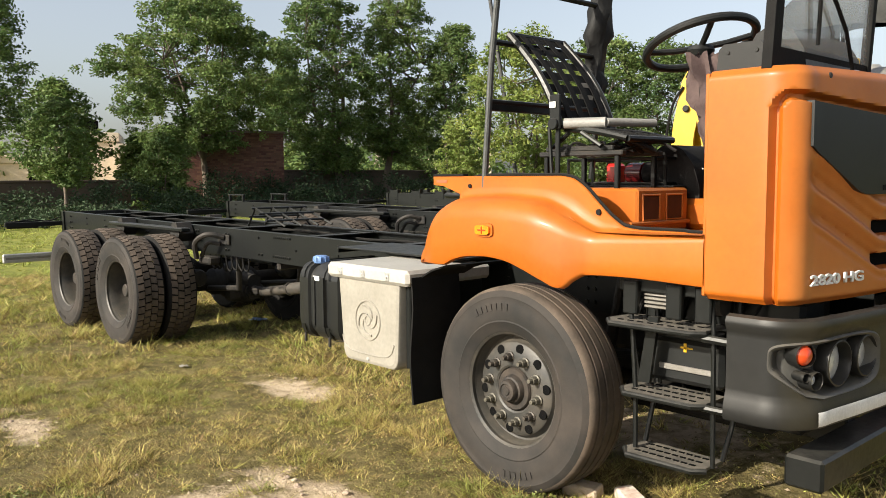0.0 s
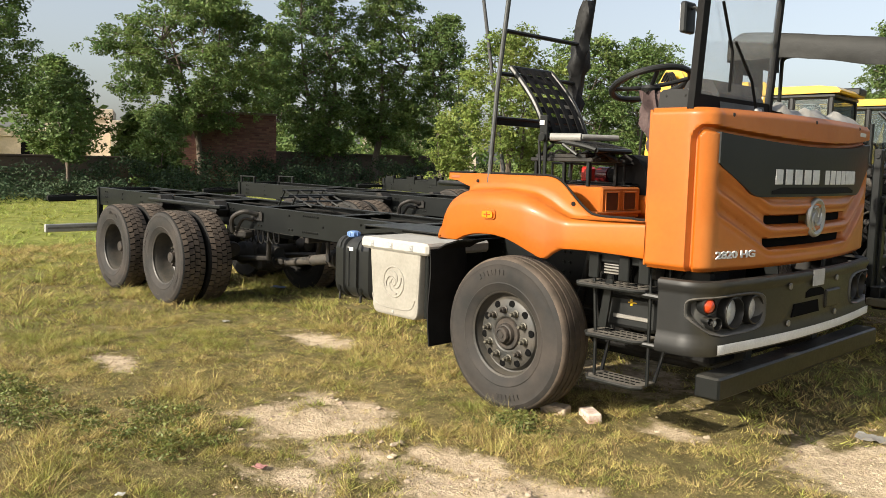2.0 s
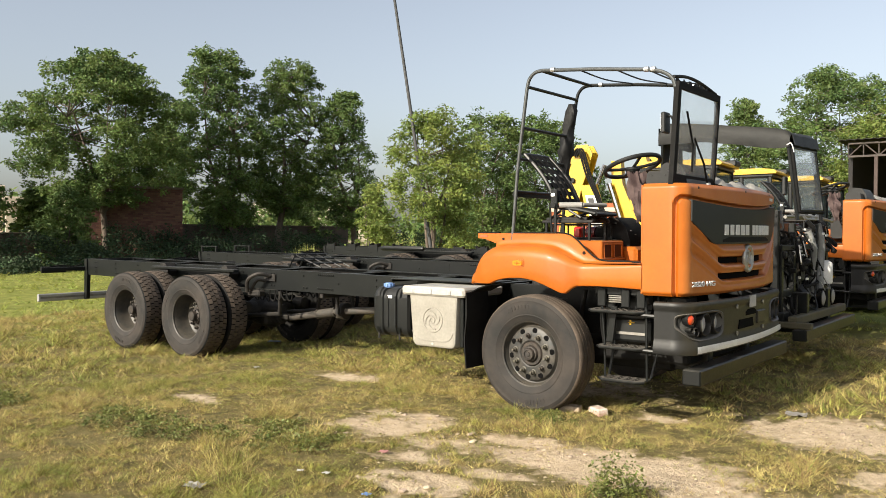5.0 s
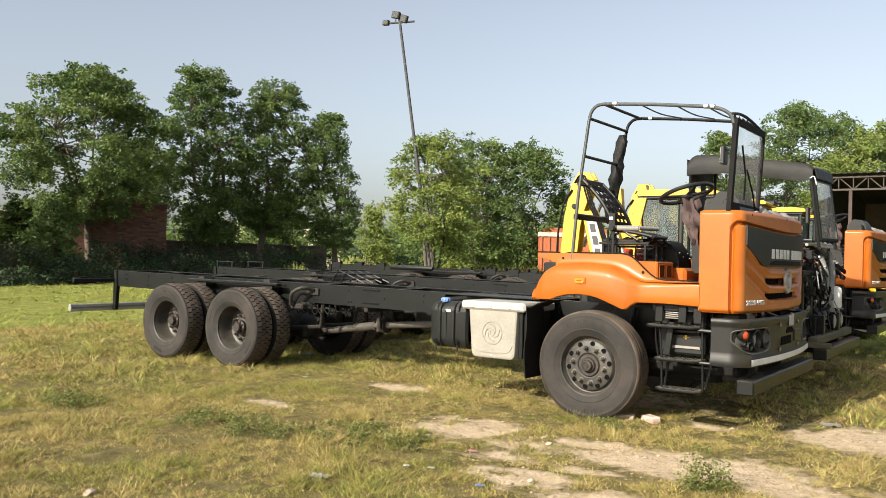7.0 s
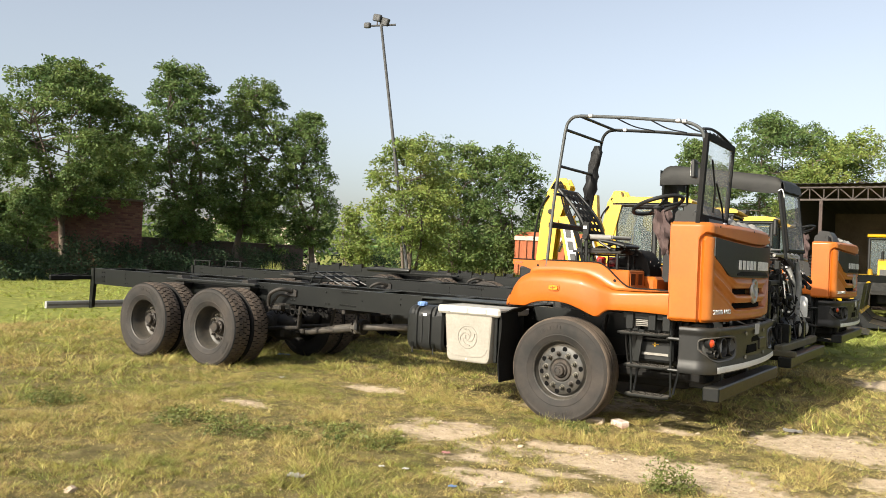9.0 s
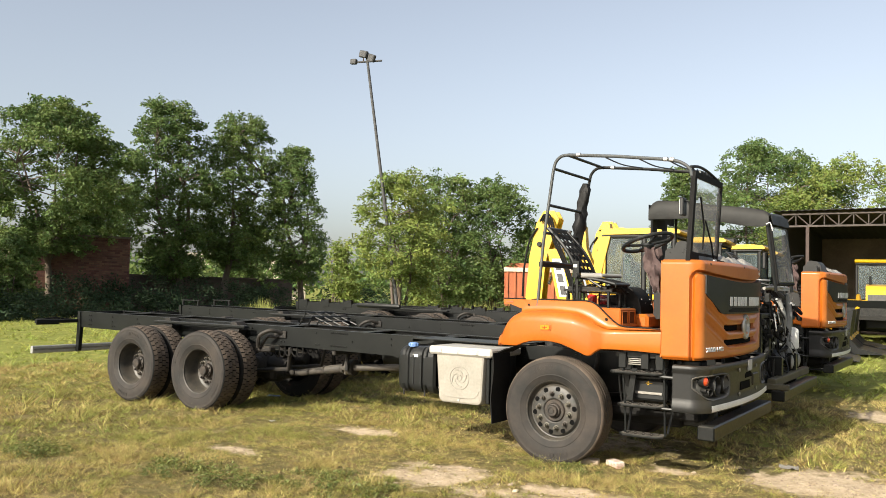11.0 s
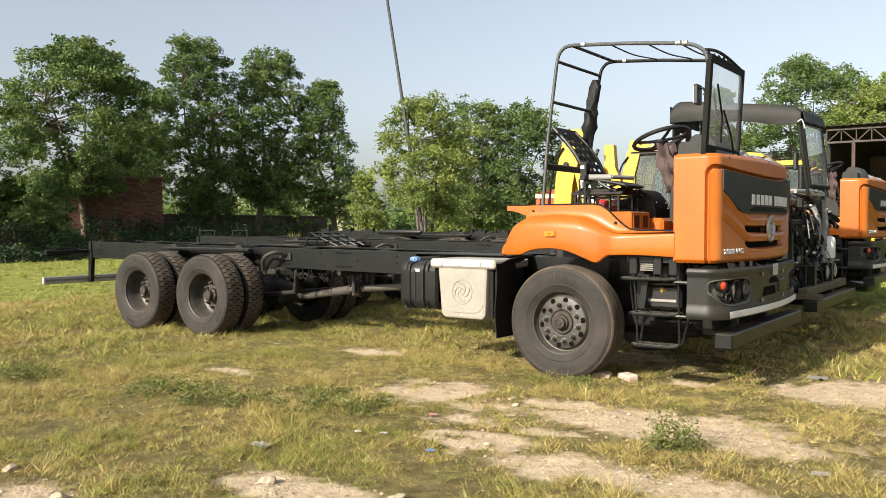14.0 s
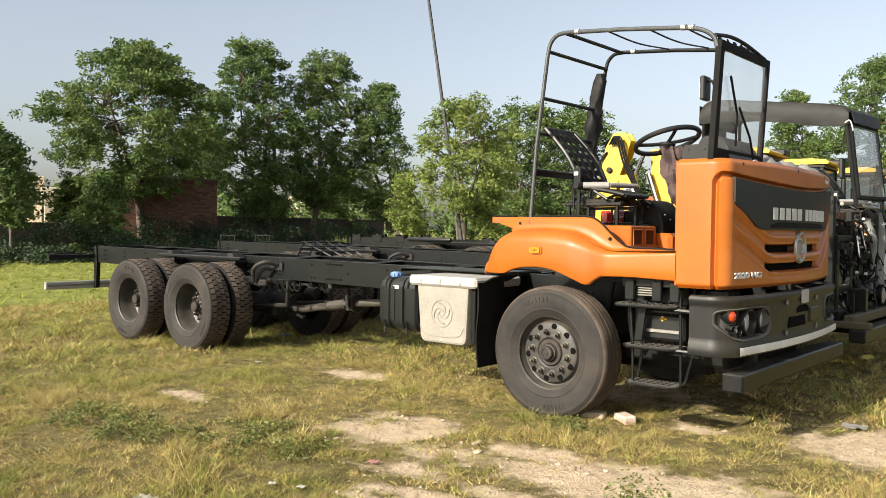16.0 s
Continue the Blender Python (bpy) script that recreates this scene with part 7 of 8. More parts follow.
def backhoe(boom=True, lift=0.0):
    """A yellow backhoe loader, front towards +x, origin under its rear axle."""
    b = thing("backhoe_loader", "yellow backhoe loader with raised front bucket by the shed" if lift else "yellow backhoe loader with glazed cab parked on grass", "excavator", group="parked backhoe loaders")
    for s in (-1, 1):
        w = shared("rear_wheel", BIG_RIM, b, Matrix.Translation((0, s * 0.86, 0.71)) @ (Matrix.Rotation(math.pi, 4, "Z") if s > 0 else Matrix.Identity(4)))
        shared("tyre", BIG_TYRE, w, Matrix.Identity(4))
        w = shared("front_wheel", MID_RIM, b, Matrix.Translation((2.1, s * 0.84, 0.44)) @ (Matrix.Rotation(math.pi, 4, "Z") if s > 0 else Matrix.Identity(4)))
        shared("tyre", MID_TYRE, w, Matrix.Identity(4))
        part("mudguard", MB().tube(arc((0, 0.71), 0.80, 20, 160, 10, "xz", s * 0.86), [0.03] * 11, 6).sheet([[(p[0], s * 0.66, p[2]) , (p[0], s * 1.08, p[2])] for p in arc((0, 0.71), 0.80, 20, 160, 10, "xz", 0)], (0, 0, 0.02)), YELLOW, b)
        part("loader_arm", MB().tube([(0.9, s * 0.66, 1.5), (1.9, s * 0.66, 1.35 + lift * 0.4), (2.6, s * 0.66, 0.8 + lift * 0.8), (3.1, s * 0.66, 0.45 + lift)], 0.075, 8), YELLOW, b)
        part("loader_ram", MB().tube([(1.0, s * 0.6, 0.9), (2.4, s * 0.6, 0.9)], 0.045, 8), CHROME, b)
    part("chassis_body", MB().box((-0.75, -0.42, 0.55), (2.7, 0.42, 0.95), 0.04), CHASSIS, b)
    part("bonnet", MB().prism([(0.95, 0.95), (0.95, 1.62 + lift * 0.6), (1.2, 1.62 + lift * 0.6), (2.65, 1.42 + lift * 0.75), (2.75, 1.3 + lift * 0.75), (2.75, 0.95)], -0.42, 0.42, "xz"), YELLOW, b, smooth=20)
    part("front_grille", MB().box((2.74, -0.36, 1.0), (2.77, 0.36, 1.25 + lift * 0.6), 0.01), LAMPGREY if lift else BLACKPANEL, b)
    part("exhaust_stack", MB().tube([(1.35, -0.3, 1.6), (1.35, -0.3, 2.35)], 0.045, 10), CHASSIS, b)
    part("loader_bucket", MB().prism([(x, z + lift) for x, z in ((3.0, 0.1), (3.9, 0.12), (3.3, 0.25), (3.05, 0.5), (3.15, 0.75 if lift else 1.25), (2.95, 0.72 if lift else 1.2), (2.9, 0.4))], -1.1, 1.1, "xz"), CHASSIS, b, smooth=30)
    # cab
    cab = part("cab_roof", MB().prism([(-0.80, 2.84), (-0.82, 2.93), (-0.74, 2.975), (0.60, 2.985), (0.88, 2.955), (0.95, 2.90), (0.93, 2.86)], -0.80, 0.80, "xz"), YELLOW, b, "yellow cab roof")
    part("roof_box", MB().box((0.66, 0.34, 2.90), (0.98, 0.78, 3.03), 0.025), BLACKPANEL, cab, "black lamp box on the roof front")
    part("roof_lining", MB().box((-0.76, -0.76, 2.79), (0.86, 0.76, 2.845), 0.01), BLACKPANEL, cab)
    for x in (-0.74, 0.15, 0.80):
        for s in (-1, 1):
            part("cab_pillar", MB().box((x - 0.035, s * 0.74 - 0.035, 1.15), (x + 0.035, s * 0.74 + 0.035, 2.79), 0.012), YELLOW if x < -0.5 else BLACKPANEL, b)
    part("cab_body", MB().box((-0.78, -0.78, 0.95), (0.84, 0.78, 1.52), 0.04), YELLOW, b)
    for s in (-1, 1):
        for x0, x1 in ((-0.69, 0.10), (0.20, 0.75)):
            part("side_glass", MB().add([(x0, s * 0.745, 1.54), (x1, s * 0.745, 1.54), (x1, s * 0.745, 2.76), (x0, s * 0.745, 2.76)], [(0, 1, 2, 3)]), CABPANE, b)
    for x in (-0.745, 0.805):
        part("end_glass", MB().add([(x, -0.69, 1.54), (x, 0.69, 1.54), (x, 0.69, 2.76), (x, -0.69, 2.76)], [(0, 1, 2, 3)]), CABPANE, b)
    for s in (-1, 1):
        for x0, x1 in ((-0.70, 0.11), (0.19, 0.76)):
            part("glass_frame", MB().tube([(x0, s * 0.75, 1.53), (x1, s * 0.75, 1.53), (x1, s * 0.75, 2.77), (x0, s * 0.75, 2.77)], 0.022, 6, True), BLACKRUB, b)
    for x in (-0.75, 0.81):
        part("glass_frame", MB().tube([(x, -0.70, 1.53), (x, 0.70, 1.53), (x, 0.70, 2.77), (x, -0.70, 2.77)], 0.022, 6, True), BLACKRUB, b)
    part("operator_seat", MB().box((-0.2, -0.25, 1.5), (0.25, 0.25, 1.65), 0.05).box((-0.28, -0.25, 1.6), (-0.16, 0.25, 2.25), 0.05), BLACKRUB, b)
    part("work_lamp", MB().box((-0.86, -0.6, 2.80), (-0.78, -0.42, 2.92), 0.02), BLACKPANEL, b)
    part("work_lamp", MB().box((-0.86, 0.42, 2.80), (-0.78, 0.6, 2.92), 0.02), BLACKPANEL, b)
    # rear digger, folded
    part("rear_frame", MB().box((-1.05, -1.1, 0.35), (-0.75, 1.1, 1.0), 0.03), CHASSIS, b)
    for s in (-1, 1):
        part("stabiliser", MB().box((-1.1, s * 0.95, 0.12), (-0.85, s * 1.12, 1.4), 0.02), YELLOW, b)
    if boom:
        y0 = -0.70
        for k, y in enumerate((y0 - 0.18, y0 + 0.14)):
            part("boom_plate", MB().prism([(-2.58, 1.30), (-2.18, 1.30), (-2.10, 2.16), (-2.04, 2.45), (-1.86, 2.95), (-1.79, 3.20), (-1.90, 3.40), (-2.16, 3.40), (-2.34, 3.10), (-2.49, 2.35)], y, y + 0.04, "xz"), YELLOW, b, smooth=20)
        part("boom_web", MB().prism([(-2.56, 1.35), (-2.48, 1.35), (-2.39, 2.35), (-2.22, 3.10), (-2.05, 3.36), (-2.16, 3.38), (-2.32, 3.08), (-2.47, 2.33)], y0 - 0.14, y0 + 0.14, "xz"), YELLOW, b, smooth=20)
        dip = part("dipper_arm", MB().prism([(-2.02, 2.50), (-1.66, 2.52), (-1.36, 1.45), (-1.26, 0.95), (-1.54, 0.90), (-1.78, 1.45)], y0 - 0.29, y0 - 0.185, "xz"), YELLOW, b, "yellow folded dipper arm", smooth=20)
        part("dipper_panel", MB().prism([(-1.90, 2.28), (-1.67, 2.28), (-1.46, 1.42), (-1.70, 1.42)], y0 - 0.299, y0 - 0.291, "xz"), WHITE, dip)
        for k in range(3):
            x, z = -1.84 + 0.068 * k, 2.22 - 0.28 * k
            part("brand_bar", MB().prism([(x, z), (x + 0.13, z), (x + 0.175, z - 0.20), (x + 0.045, z - 0.20)], y0 - 0.306, y0 - 0.300, "xz"), DARKTEXT, dip)
        part("dipper_ram", MB().tube([(-2.05, y0 - 0.05, 1.7), (-1.55, y0 - 0.05, 2.95)], 0.05, 8), CHROME, b)
        part("boom_ram", MB().tube([(-1.05, y0 + 0.1, 1.2), (-1.50, y0 + 0.1, 2.55)], 0.055, 8), CHROME, b)
        part("slew_arm", MB().prism([(-1.50, 3.05), (-1.28, 3.05), (-1.24, 2.55), (-0.82, 1.55), (-1.10, 1.40), (-1.48, 2.45)], y0 + 0.2, y0 + 0.42, "xz"), YELLOW, b, "yellow upper link arm", smooth=20)
        part("pivot_pin", MB().disc((-2.0, y0 - 0.21, 3.16), 0.07, 16, "y", 0.06), CHASSIS, b)
        part("pivot_pin", MB().disc((-2.24, y0 - 0.21, 2.62), 0.06, 16, "y", 0.06), CHASSIS, b)
        for k in range(3):
            part("hydraulic_hose", MB().tube(curve_pts([(-2.22 + 0.05 * k, y0 - 0.26, 3.15), (-2.06 + 0.05 * k, y0 - 0.32, 3.28), (-1.86 + 0.05 * k, y0 - 0.33, 2.7), (-1.62 + 0.04 * k, y0 - 0.34, 2.2), (-1.40 + 0.04 * k, y0 - 0.3, 1.5)], 8), 0.022, 6), BLACKRUB, b)
        part("hydraulic_hose", MB().tube(curve_pts([(-2.64, y0 - 0.2, 1.4), (-2.60, y0 - 0.22, 2.1), (-2.48, y0 - 0.22, 2.7), (-2.30, y0 - 0.2, 3.0)], 8), 0.025, 6), BLACKRUB, b)
        part("king_post", MB().box((-2.95, y0 - 0.22, 0.5), (-2.45, y0 + 0.22, 1.32), 0.03), CHASSIS, b)
        part("boom_foot", MB().box((-2.95, y0 - 0.2, 0.5), (-1.0, y0 + 0.2, 0.9), 0.03), CHASSIS, b)
        for s in (-1, 1):
            part("slanted_pillar", MB().prism([(-0.80, 2.80), (-0.60, 2.80), (-0.80, 1.95), (-1.00, 1.95), (-1.00, 2.05)], s * 0.74 - 0.06, s * 0.74 + 0.06, "xz"), YELLOW, b)
            part("roof_beacon_box", MB().prism([(-0.86, 2.96), (-0.62, 2.96), (-0.64, 3.10), (-0.82, 3.10)], s * 0.62 - 0.12, s * 0.62 + 0.12, "xz"), YELLOW, b)
    return b


machine = backhoe()
machine.matrix_basis = pose(-3.2, 10.6, 0.10, 0, 0, 6) @ Matrix.Scale(1.05, 4)
for x, y, a in ((-3.0, 13.9, 5), (-2.7, 17.2, 4), (-2.95, 20.4, 4)):
    copy_thing(machine, pose(x, y, 0.10, 0, 0, a))
far_machine = backhoe(False, 0.75)
far_machine.matrix_basis = pose(0.36, 27.2, 0.08, 0, 0, 275) @ Matrix.Scale(1.06, 4)


# ---- lorry body beyond ----
def cargo_body():
    b = thing("cargo_lorry", "parked lorry with orange-brown planked cargo body", "truck", pose(-10.5, 19.6, 0, 0, 0, -62))
    part("rear_board", MB().box((-0.05, -1.25, 1.15), (0.0, 1.25, 2.75), 0.01).box((-6.0, -1.25, 1.15), (-0.05, -1.20, 2.75), 0.01).box((-6.0, 1.20, 1.15), (-0.05, 1.25, 2.75), 0.01).box((-6.0, -1.25, 1.10), (0.0, 1.25, 1.15), 0.01), WOODBODY, b)
    for k in range(9):
        y = -1.2 + 0.29 * k
        part("body_rib", MB().box((0.0, y, 1.15), (0.05, y + 0.06, 2.45), 0.008), WOODBODY, b)
    for k in range(18):
        part("side_rib", MB().box((-5.9 + 0.33 * k, -1.30, 1.15), (-5.83 + 0.33 * k, -1.25, 2.6), 0.008), WOODBODY, b)
    part("pale_rail", MB().box((-0.02, -1.28, 2.42), (0.06, 1.28, 2.58), 0.01).box((-6.0, -1.32, 2.42), (0.0, -1.25, 2.58), 0.01), PLASTER, b)
    for x in (-1.2, -4.9):
        for s in (-1, 1):
            w = shared("wheel", RIM_B, b, Matrix.Translation((x, s * 1.05, 0.53)) @ (Matrix.Rotation(math.pi, 4, "Z") if s > 0 else Matrix.Identity(4)))
            shared("tyre", TYRE_B, w, Matrix.Identity(4))
            shared("tread_pattern", TREAD_B, w, Matrix.Identity(4))["kind"] = "stuff"
    part("lorry_frame", MB().box((-6.0, -0.45, 0.8), (-0.1, 0.45, 1.1), 0.01), CHASSIS, b)


cargo_body()


# ---- shed ----
def shed():
    s = thing("open_shed", "long open-fronted steel shed with truss beam and rusty posts", "shed", pose(-2.7, 24.5, 0), kind="structure")
    L, top = 26.0, 4.89
    part("shed_roof", MB().sheet([[(-0.3 + 0.13 * k, y, z + 0.03 * (k % 2)) for k in range(204)] for y, z in ((-0.25, top + 0.06), (10.0, top - 0.36))], (0, 0, 0.02)), SHEDROOF, s, smooth=0)
    for z in (top - 0.04, top - 0.50):
        part("truss_chord", MB().box((0, -0.06, z - 0.035), (L, 0.06, z + 0.035), 0.006), TRUSS, s)
    n = 53
    for k in range(n):
        x0, x1 = L * k / n, L * (k + 1) / n
        part("truss_web", MB().tube([(x0, 0, top - 0.50), (x0, 0, top - 0.04)], 0.022, 6), TRUSS, s)
        part("truss_web", MB().tube([(x0, 0, top - 0.04 if k % 2 else top - 0.50), (x1, 0, top - 0.50 if k % 2 else top - 0.04)], 0.022, 6), TRUSS, s)
    for k in range(6):
        part("shed_post", MB().box((0.84 + 4.9 * k, -0.06, 0), (0.96 + 4.9 * k, 0.06, top - 0.53), 0.01), SHEDSTEEL, s)
    part("shed_back_wall", MB().box((-0.2, 9.9, 0), (L, 10.1, top - 0.33), 0.01), SHEDWALL, s)
    # side walls are assumed; their near-black sheet carries the unlit interior
    part("shed_side_wall", MB().box((-0.2, 1.0, 0), (-0.05, 10.0, top - 0.1), 0.01).box((L, 0.0, 0), (L + 0.2, 10.0, top), 0.01), SHEDROOF, s)


shed()


# ---- lamp pole ----
def lamp_pole():
    base, tip = Vector((-10.05, 10.2, 0)), Vector((-11.0, 9.45, 8.1))
    p = thing("lamp_pole", "tall thin leaning steel pole with floodlights", "street lamp", Matrix.Translation(base))
    d = tip - base
    part("pole", MB().tube([Vector((0, 0, 0)), d * 0.5, d], [0.052, 0.046, 0.038], 10), POLE, p)
    ax = Vector((0.9, 0.42, 0.05)).normalized()
    part("cross_arm", MB().tube([d - ax * 0.42, d + ax * 0.42], 0.03, 8), POLE, p)
    for u, dz, s in ((-0.40, 0.02, 0.10), (-0.12, 0.22, 0.13), (0.10, 0.10, 0.14)):
        c = d + ax * u + Vector((0, 0, dz))
        fl = part("floodlight", MB().box(c - Vector((s, 0.06, s * 0.75)), c + Vector((s, 0.06, s * 0.75)), 0.02, Matrix.Rotation(0.5 * u + 0.3, 3, "Y")), POLE, p)
    part("floodlight_stay", MB().tube([d + ax * -0.12, d + ax * -0.12 + Vector((0, 0, 0.2))], 0.015, 6).tube([d + ax * 0.10, d + ax * 0.10 + Vector((0, 0, 0.12))], 0.015, 6), SHEDSTEEL, p)


lamp_pole()


# ---- brick building, walls, far houses ----
def brick_house():
    h = thing("brick_shed", "small red brick shed behind the trees", "building", pose(-32.6, 14.75, 0, 0, 0, 70), kind="structure")
    W, H, D = 5.0, 3.75, 2.6
    part("brick_core", MB().box((-W / 2 + 0.03, 0.03, 0), (W / 2, D, H), 0.01), MORTAR, h)
    part("roof_slab", MB().box((-W / 2 - 0.06, -0.06, H), (W / 2 + 0.06, D + 0.1, H + 0.10), 0.02), SHEDWALL, h)
    rows = 40
    for nm, L, turn in (("brick_facing", W, Matrix.Identity(4)), ("brick_end", D, Matrix.Translation((-W / 2, D, 0)) @ Matrix.Rotation(radians(-90), 4, "Z"))):
        mb = MB()
        n = int(L / 0.235)
        for r in range(rows):
            for k in range(n):
                x = (k + 0.5 * (r % 2)) * L / n
                mb.box((x, 0.0, r * H / rows + 0.006), (min(x + L / n - 0.012, L), 0.04, (r + 1) * H / rows - 0.006), 0.004)
        ob = part(nm, mb, BRICK, h, smooth=0)
        ob.matrix_basis = (Matrix.Translation((-W / 2, 0, 0)) if nm == "brick_facing" else turn)
        ob["kind"] = "stuff"


brick_house()


def low_wall():
    for x, y, a, L, hw in ((-32.0, 2.2, 97, 20.0, 1.48), (-34.6, 25.0, 96, 15.0, 1.95)):
        w = tagged(part("boundary_wall", MB().box((-L / 2, -0.12, 0), (L / 2, 0.12, hw), 0.02).box((-L / 2, -0.16, hw), (L / 2, 0.16, hw + 0.1), 0.02), MORTAR), "low weathered brick boundary wall behind bushes", "wall", kind="structure")
        w.matrix_basis = pose(x, y, 0, 0, 0, a)


low_wall()


def far_house(x, y, w, d, h, a, storeys):
    b = thing("far_house", "far cream plastered flat-roofed house", "house", pose(x, y, 0, 0, 0, a), "far houses", "structure")
    part("house_wall", MB().box((-w / 2, 0, 0), (w / 2, d, h), 0.03), PLASTER, b)
    part("roof_parapet", MB().box((-w / 2 - 0.15, -0.15, h), (w / 2 + 0.15, d + 0.15, h + 0.5), 0.03), PLASTER, b)
    for s in range(storeys):
        for k in range(int(w // 3)):
            cx = -w / 2 + 1.5 + 3 * k
            # black boxes hold the shade of the rooms behind
            win = part("window", MB().box((cx - 0.55, -0.05, 1.0 + 3 * s), (cx + 0.55, 0.02, 2.3 + 3 * s), 0.02), HOLESHADE, b)
            part("window_sill", MB().box((cx - 0.7, -0.15, 0.9 + 3 * s), (cx + 0.7, 0.0, 1.0 + 3 * s), 0.01), CONCRETE, win)


far_house(-44.5, 12.2, 3.4, 5, 3.7, 66, 1)
far_house(-41.0, 14.6, 3.6, 5, 3.0, 66, 1)
far_house(-52, 12.0, 9.0, 5, 2.6, 70, 2)
far_house(-60, 52, 12, 7, 4.2, 45, 1)


# ---- trees ----
def leaf_cloud(centres, radii, per, size, rng, flat=0.6):
    """Arrays of small two-triangle leaves scattered in clumps; returns vertices and faces."""
    P = []
    for c, r, n in zip(centres, radii, per):
        d = rng.normal(size=(n, 3))
        d /= np.linalg.norm(d, axis=1)[:, None] + 1e-9
        P.append(np.asarray(c) + d * (r * rng.random((n, 1)) ** 0.45) * np.array([1, 1, flat]))
    P = np.concatenate(P)
    n = len(P)
    a = rng.normal(size=(n, 3))
    a[:, 2] *= 0.55
    a[:, 2] -= 0.35
    a /= np.linalg.norm(a, axis=1)[:, None]
    b = np.cross(a, rng.normal(size=(n, 3)))
    b /= np.linalg.norm(b, axis=1)[:, None] + 1e-9
    s = size * (0.55 + 0.9 * rng.random((n, 1)))
    V = np.stack([P, P + a * s * 0.5 + b * s * 0.24, P + a * s, P + a * s * 0.5 - b * s * 0.24], 1).reshape(-1, 3)
    F = np.arange(n * 4).reshape(n, 4)
    return V, F


def raw_mesh(name, V, F, material):
    me = bpy.data.meshes.new(name)
    k = F.shape[1]
    me.vertices.add(len(V))
    me.vertices.foreach_set("co", V.astype(np.float32).ravel())
    me.loops.add(F.size)
    me.loops.foreach_set("vertex_index", F.astype(np.int32).ravel())
    me.polygons.add(len(F))
    me.polygons.foreach_set("loop_start", np.arange(0, F.size, k, dtype=np.int32))
    me.update(calc_edges=True)
    me.materials.append(material)
    return me


def tree(x, y, h, spread, leaf, seed, label, clear=0.22, bare=0.2, leaves=9000, size=0.13, stems=4, lean=(0, 0), round_top=0.80):
    """Tapered trunk that forks into stems, limbs to every lump of the crown, and leaf clumps with gaps.
    clear: height of the fork, bare: height at which the crown begins (both shares of the height)."""
    rng = np.random.default_rng(seed)
    t = thing("tree", label, "tree", Matrix.Translation((x, y, 0)), "trees round the field")
    mb = MB()
    fork = Vector((lean[0] * 0.35, lean[1] * 0.35, h * clear))
    mb.tube(curve_pts([(0, 0, -0.1), Vector((lean[0] * 0.1 + 0.012 * h * rng.normal(), lean[1] * 0.1, h * clear * 0.5)), fork], 4), [0.022 * h * (1 - 0.4 * k / 8) for k in range(9)], 10)
    tops = []
    for k in range(stems):
        ang = 2 * math.pi * (k + 0.6 * rng.random()) / stems
        rr = spread * rng.uniform(0.25, 0.5)
        top = Vector((lean[0] + rr * math.cos(ang), lean[1] + rr * math.sin(ang), h * rng.uniform(0.66, 0.86)))
        mid = fork.lerp(top, 0.45) + Vector((rng.normal() * 0.035 * h, rng.normal() * 0.035 * h, 0))
        pts = curve_pts([fork, mid, top], 6)
        mb.tube(pts, [0.014 * h * (1 - 0.9 * i / (len(pts) - 1)) for i in range(len(pts))], 7)
        tops.append(pts)
    # boughs of foliage over the crown, each a flattened heap of smaller clumps with its leaves towards the light
    z0, z1 = h * bare, h
    lobes = [(rng.uniform(0, 2 * math.pi), rng.uniform(0.15, 0.95), rng.uniform(0.5, 1.0)) for _ in range(9)]
    br = 0.20 + 0.130 * spread
    boughs = []
    n = int(14 + 3.2 * (z1 - z0) * spread / (br * br))
    for k in range(n):
        f, ang, u = (k + rng.random()) / n, rng.uniform(0, 2 * math.pi), rng.random() ** 0.38
        prof = math.sin(math.pi * (0.14 + round_top * f)) ** 0.75
        wob = 0.76 + 0.30 * max(math.exp(-((math.remainder(ang - a, 2 * math.pi) / 0.7) ** 2) - ((f - g) / 0.16) ** 2) * w for a, g, w in lobes)
        r = spread * prof * wob * u
        c = Vector((lean[0] * min(1, f + 0.4) + r * math.cos(ang), lean[1] * min(1, f + 0.4) + r * math.sin(ang), z0 + (z1 - z0) * f * (1 - 0.14 * (r / spread) ** 2) - 0.05 * h * (1 - f) * (r / spread)))
        boughs.append((c, br * rng.uniform(0.6, 1.35)))
    lump, rad = [], []
    for q, (c, b) in enumerate(boughs):
        st = tops[int(rng.integers(stems))]
        a = min(st, key=lambda p: (p - c).length + (2 if p.z > c.z else 0))
        if q % 4 == 0:
            mb.tube([a, a.lerp(c, 0.5) + Vector((0, 0, 0.02 * h)), c], [0.0036 * h, 0.0022 * h, 0.0008 * h], 4, cap=False)
        for k in range(9):
            d = Vector(rng.normal(size=3))
            d.normalize()
            d *= b * rng.uniform(0.45, 1.05)
            d.z = d.z * 0.55 + 0.10 * b - 0.25 * (d.x * d.x + d.y * d.y) / b
            lump.append(c + d)
            rad.append(b * rng.uniform(0.20, 0.46))
            if k == 0:
                mb.tube([c, c.lerp(c + d, 0.6) + Vector((0, 0, 0.04)), c + d], [0.0013 * h, 0.001 * h, 0.0005 * h], 4, cap=False)
    part("trunk", mb, BARK, t, smooth=60)
    w = np.array(rad) ** 2
    per = np.maximum(12, (leaves * w / w.sum()).astype(int))
    V, F = leaf_cloud(lump, rad, per, size, rng, 0.72)
    crown = new("crown", raw_mesh("crown", V, F, leaf))
    crown.parent = t
    crown["kind"] = "stuff"
    return t


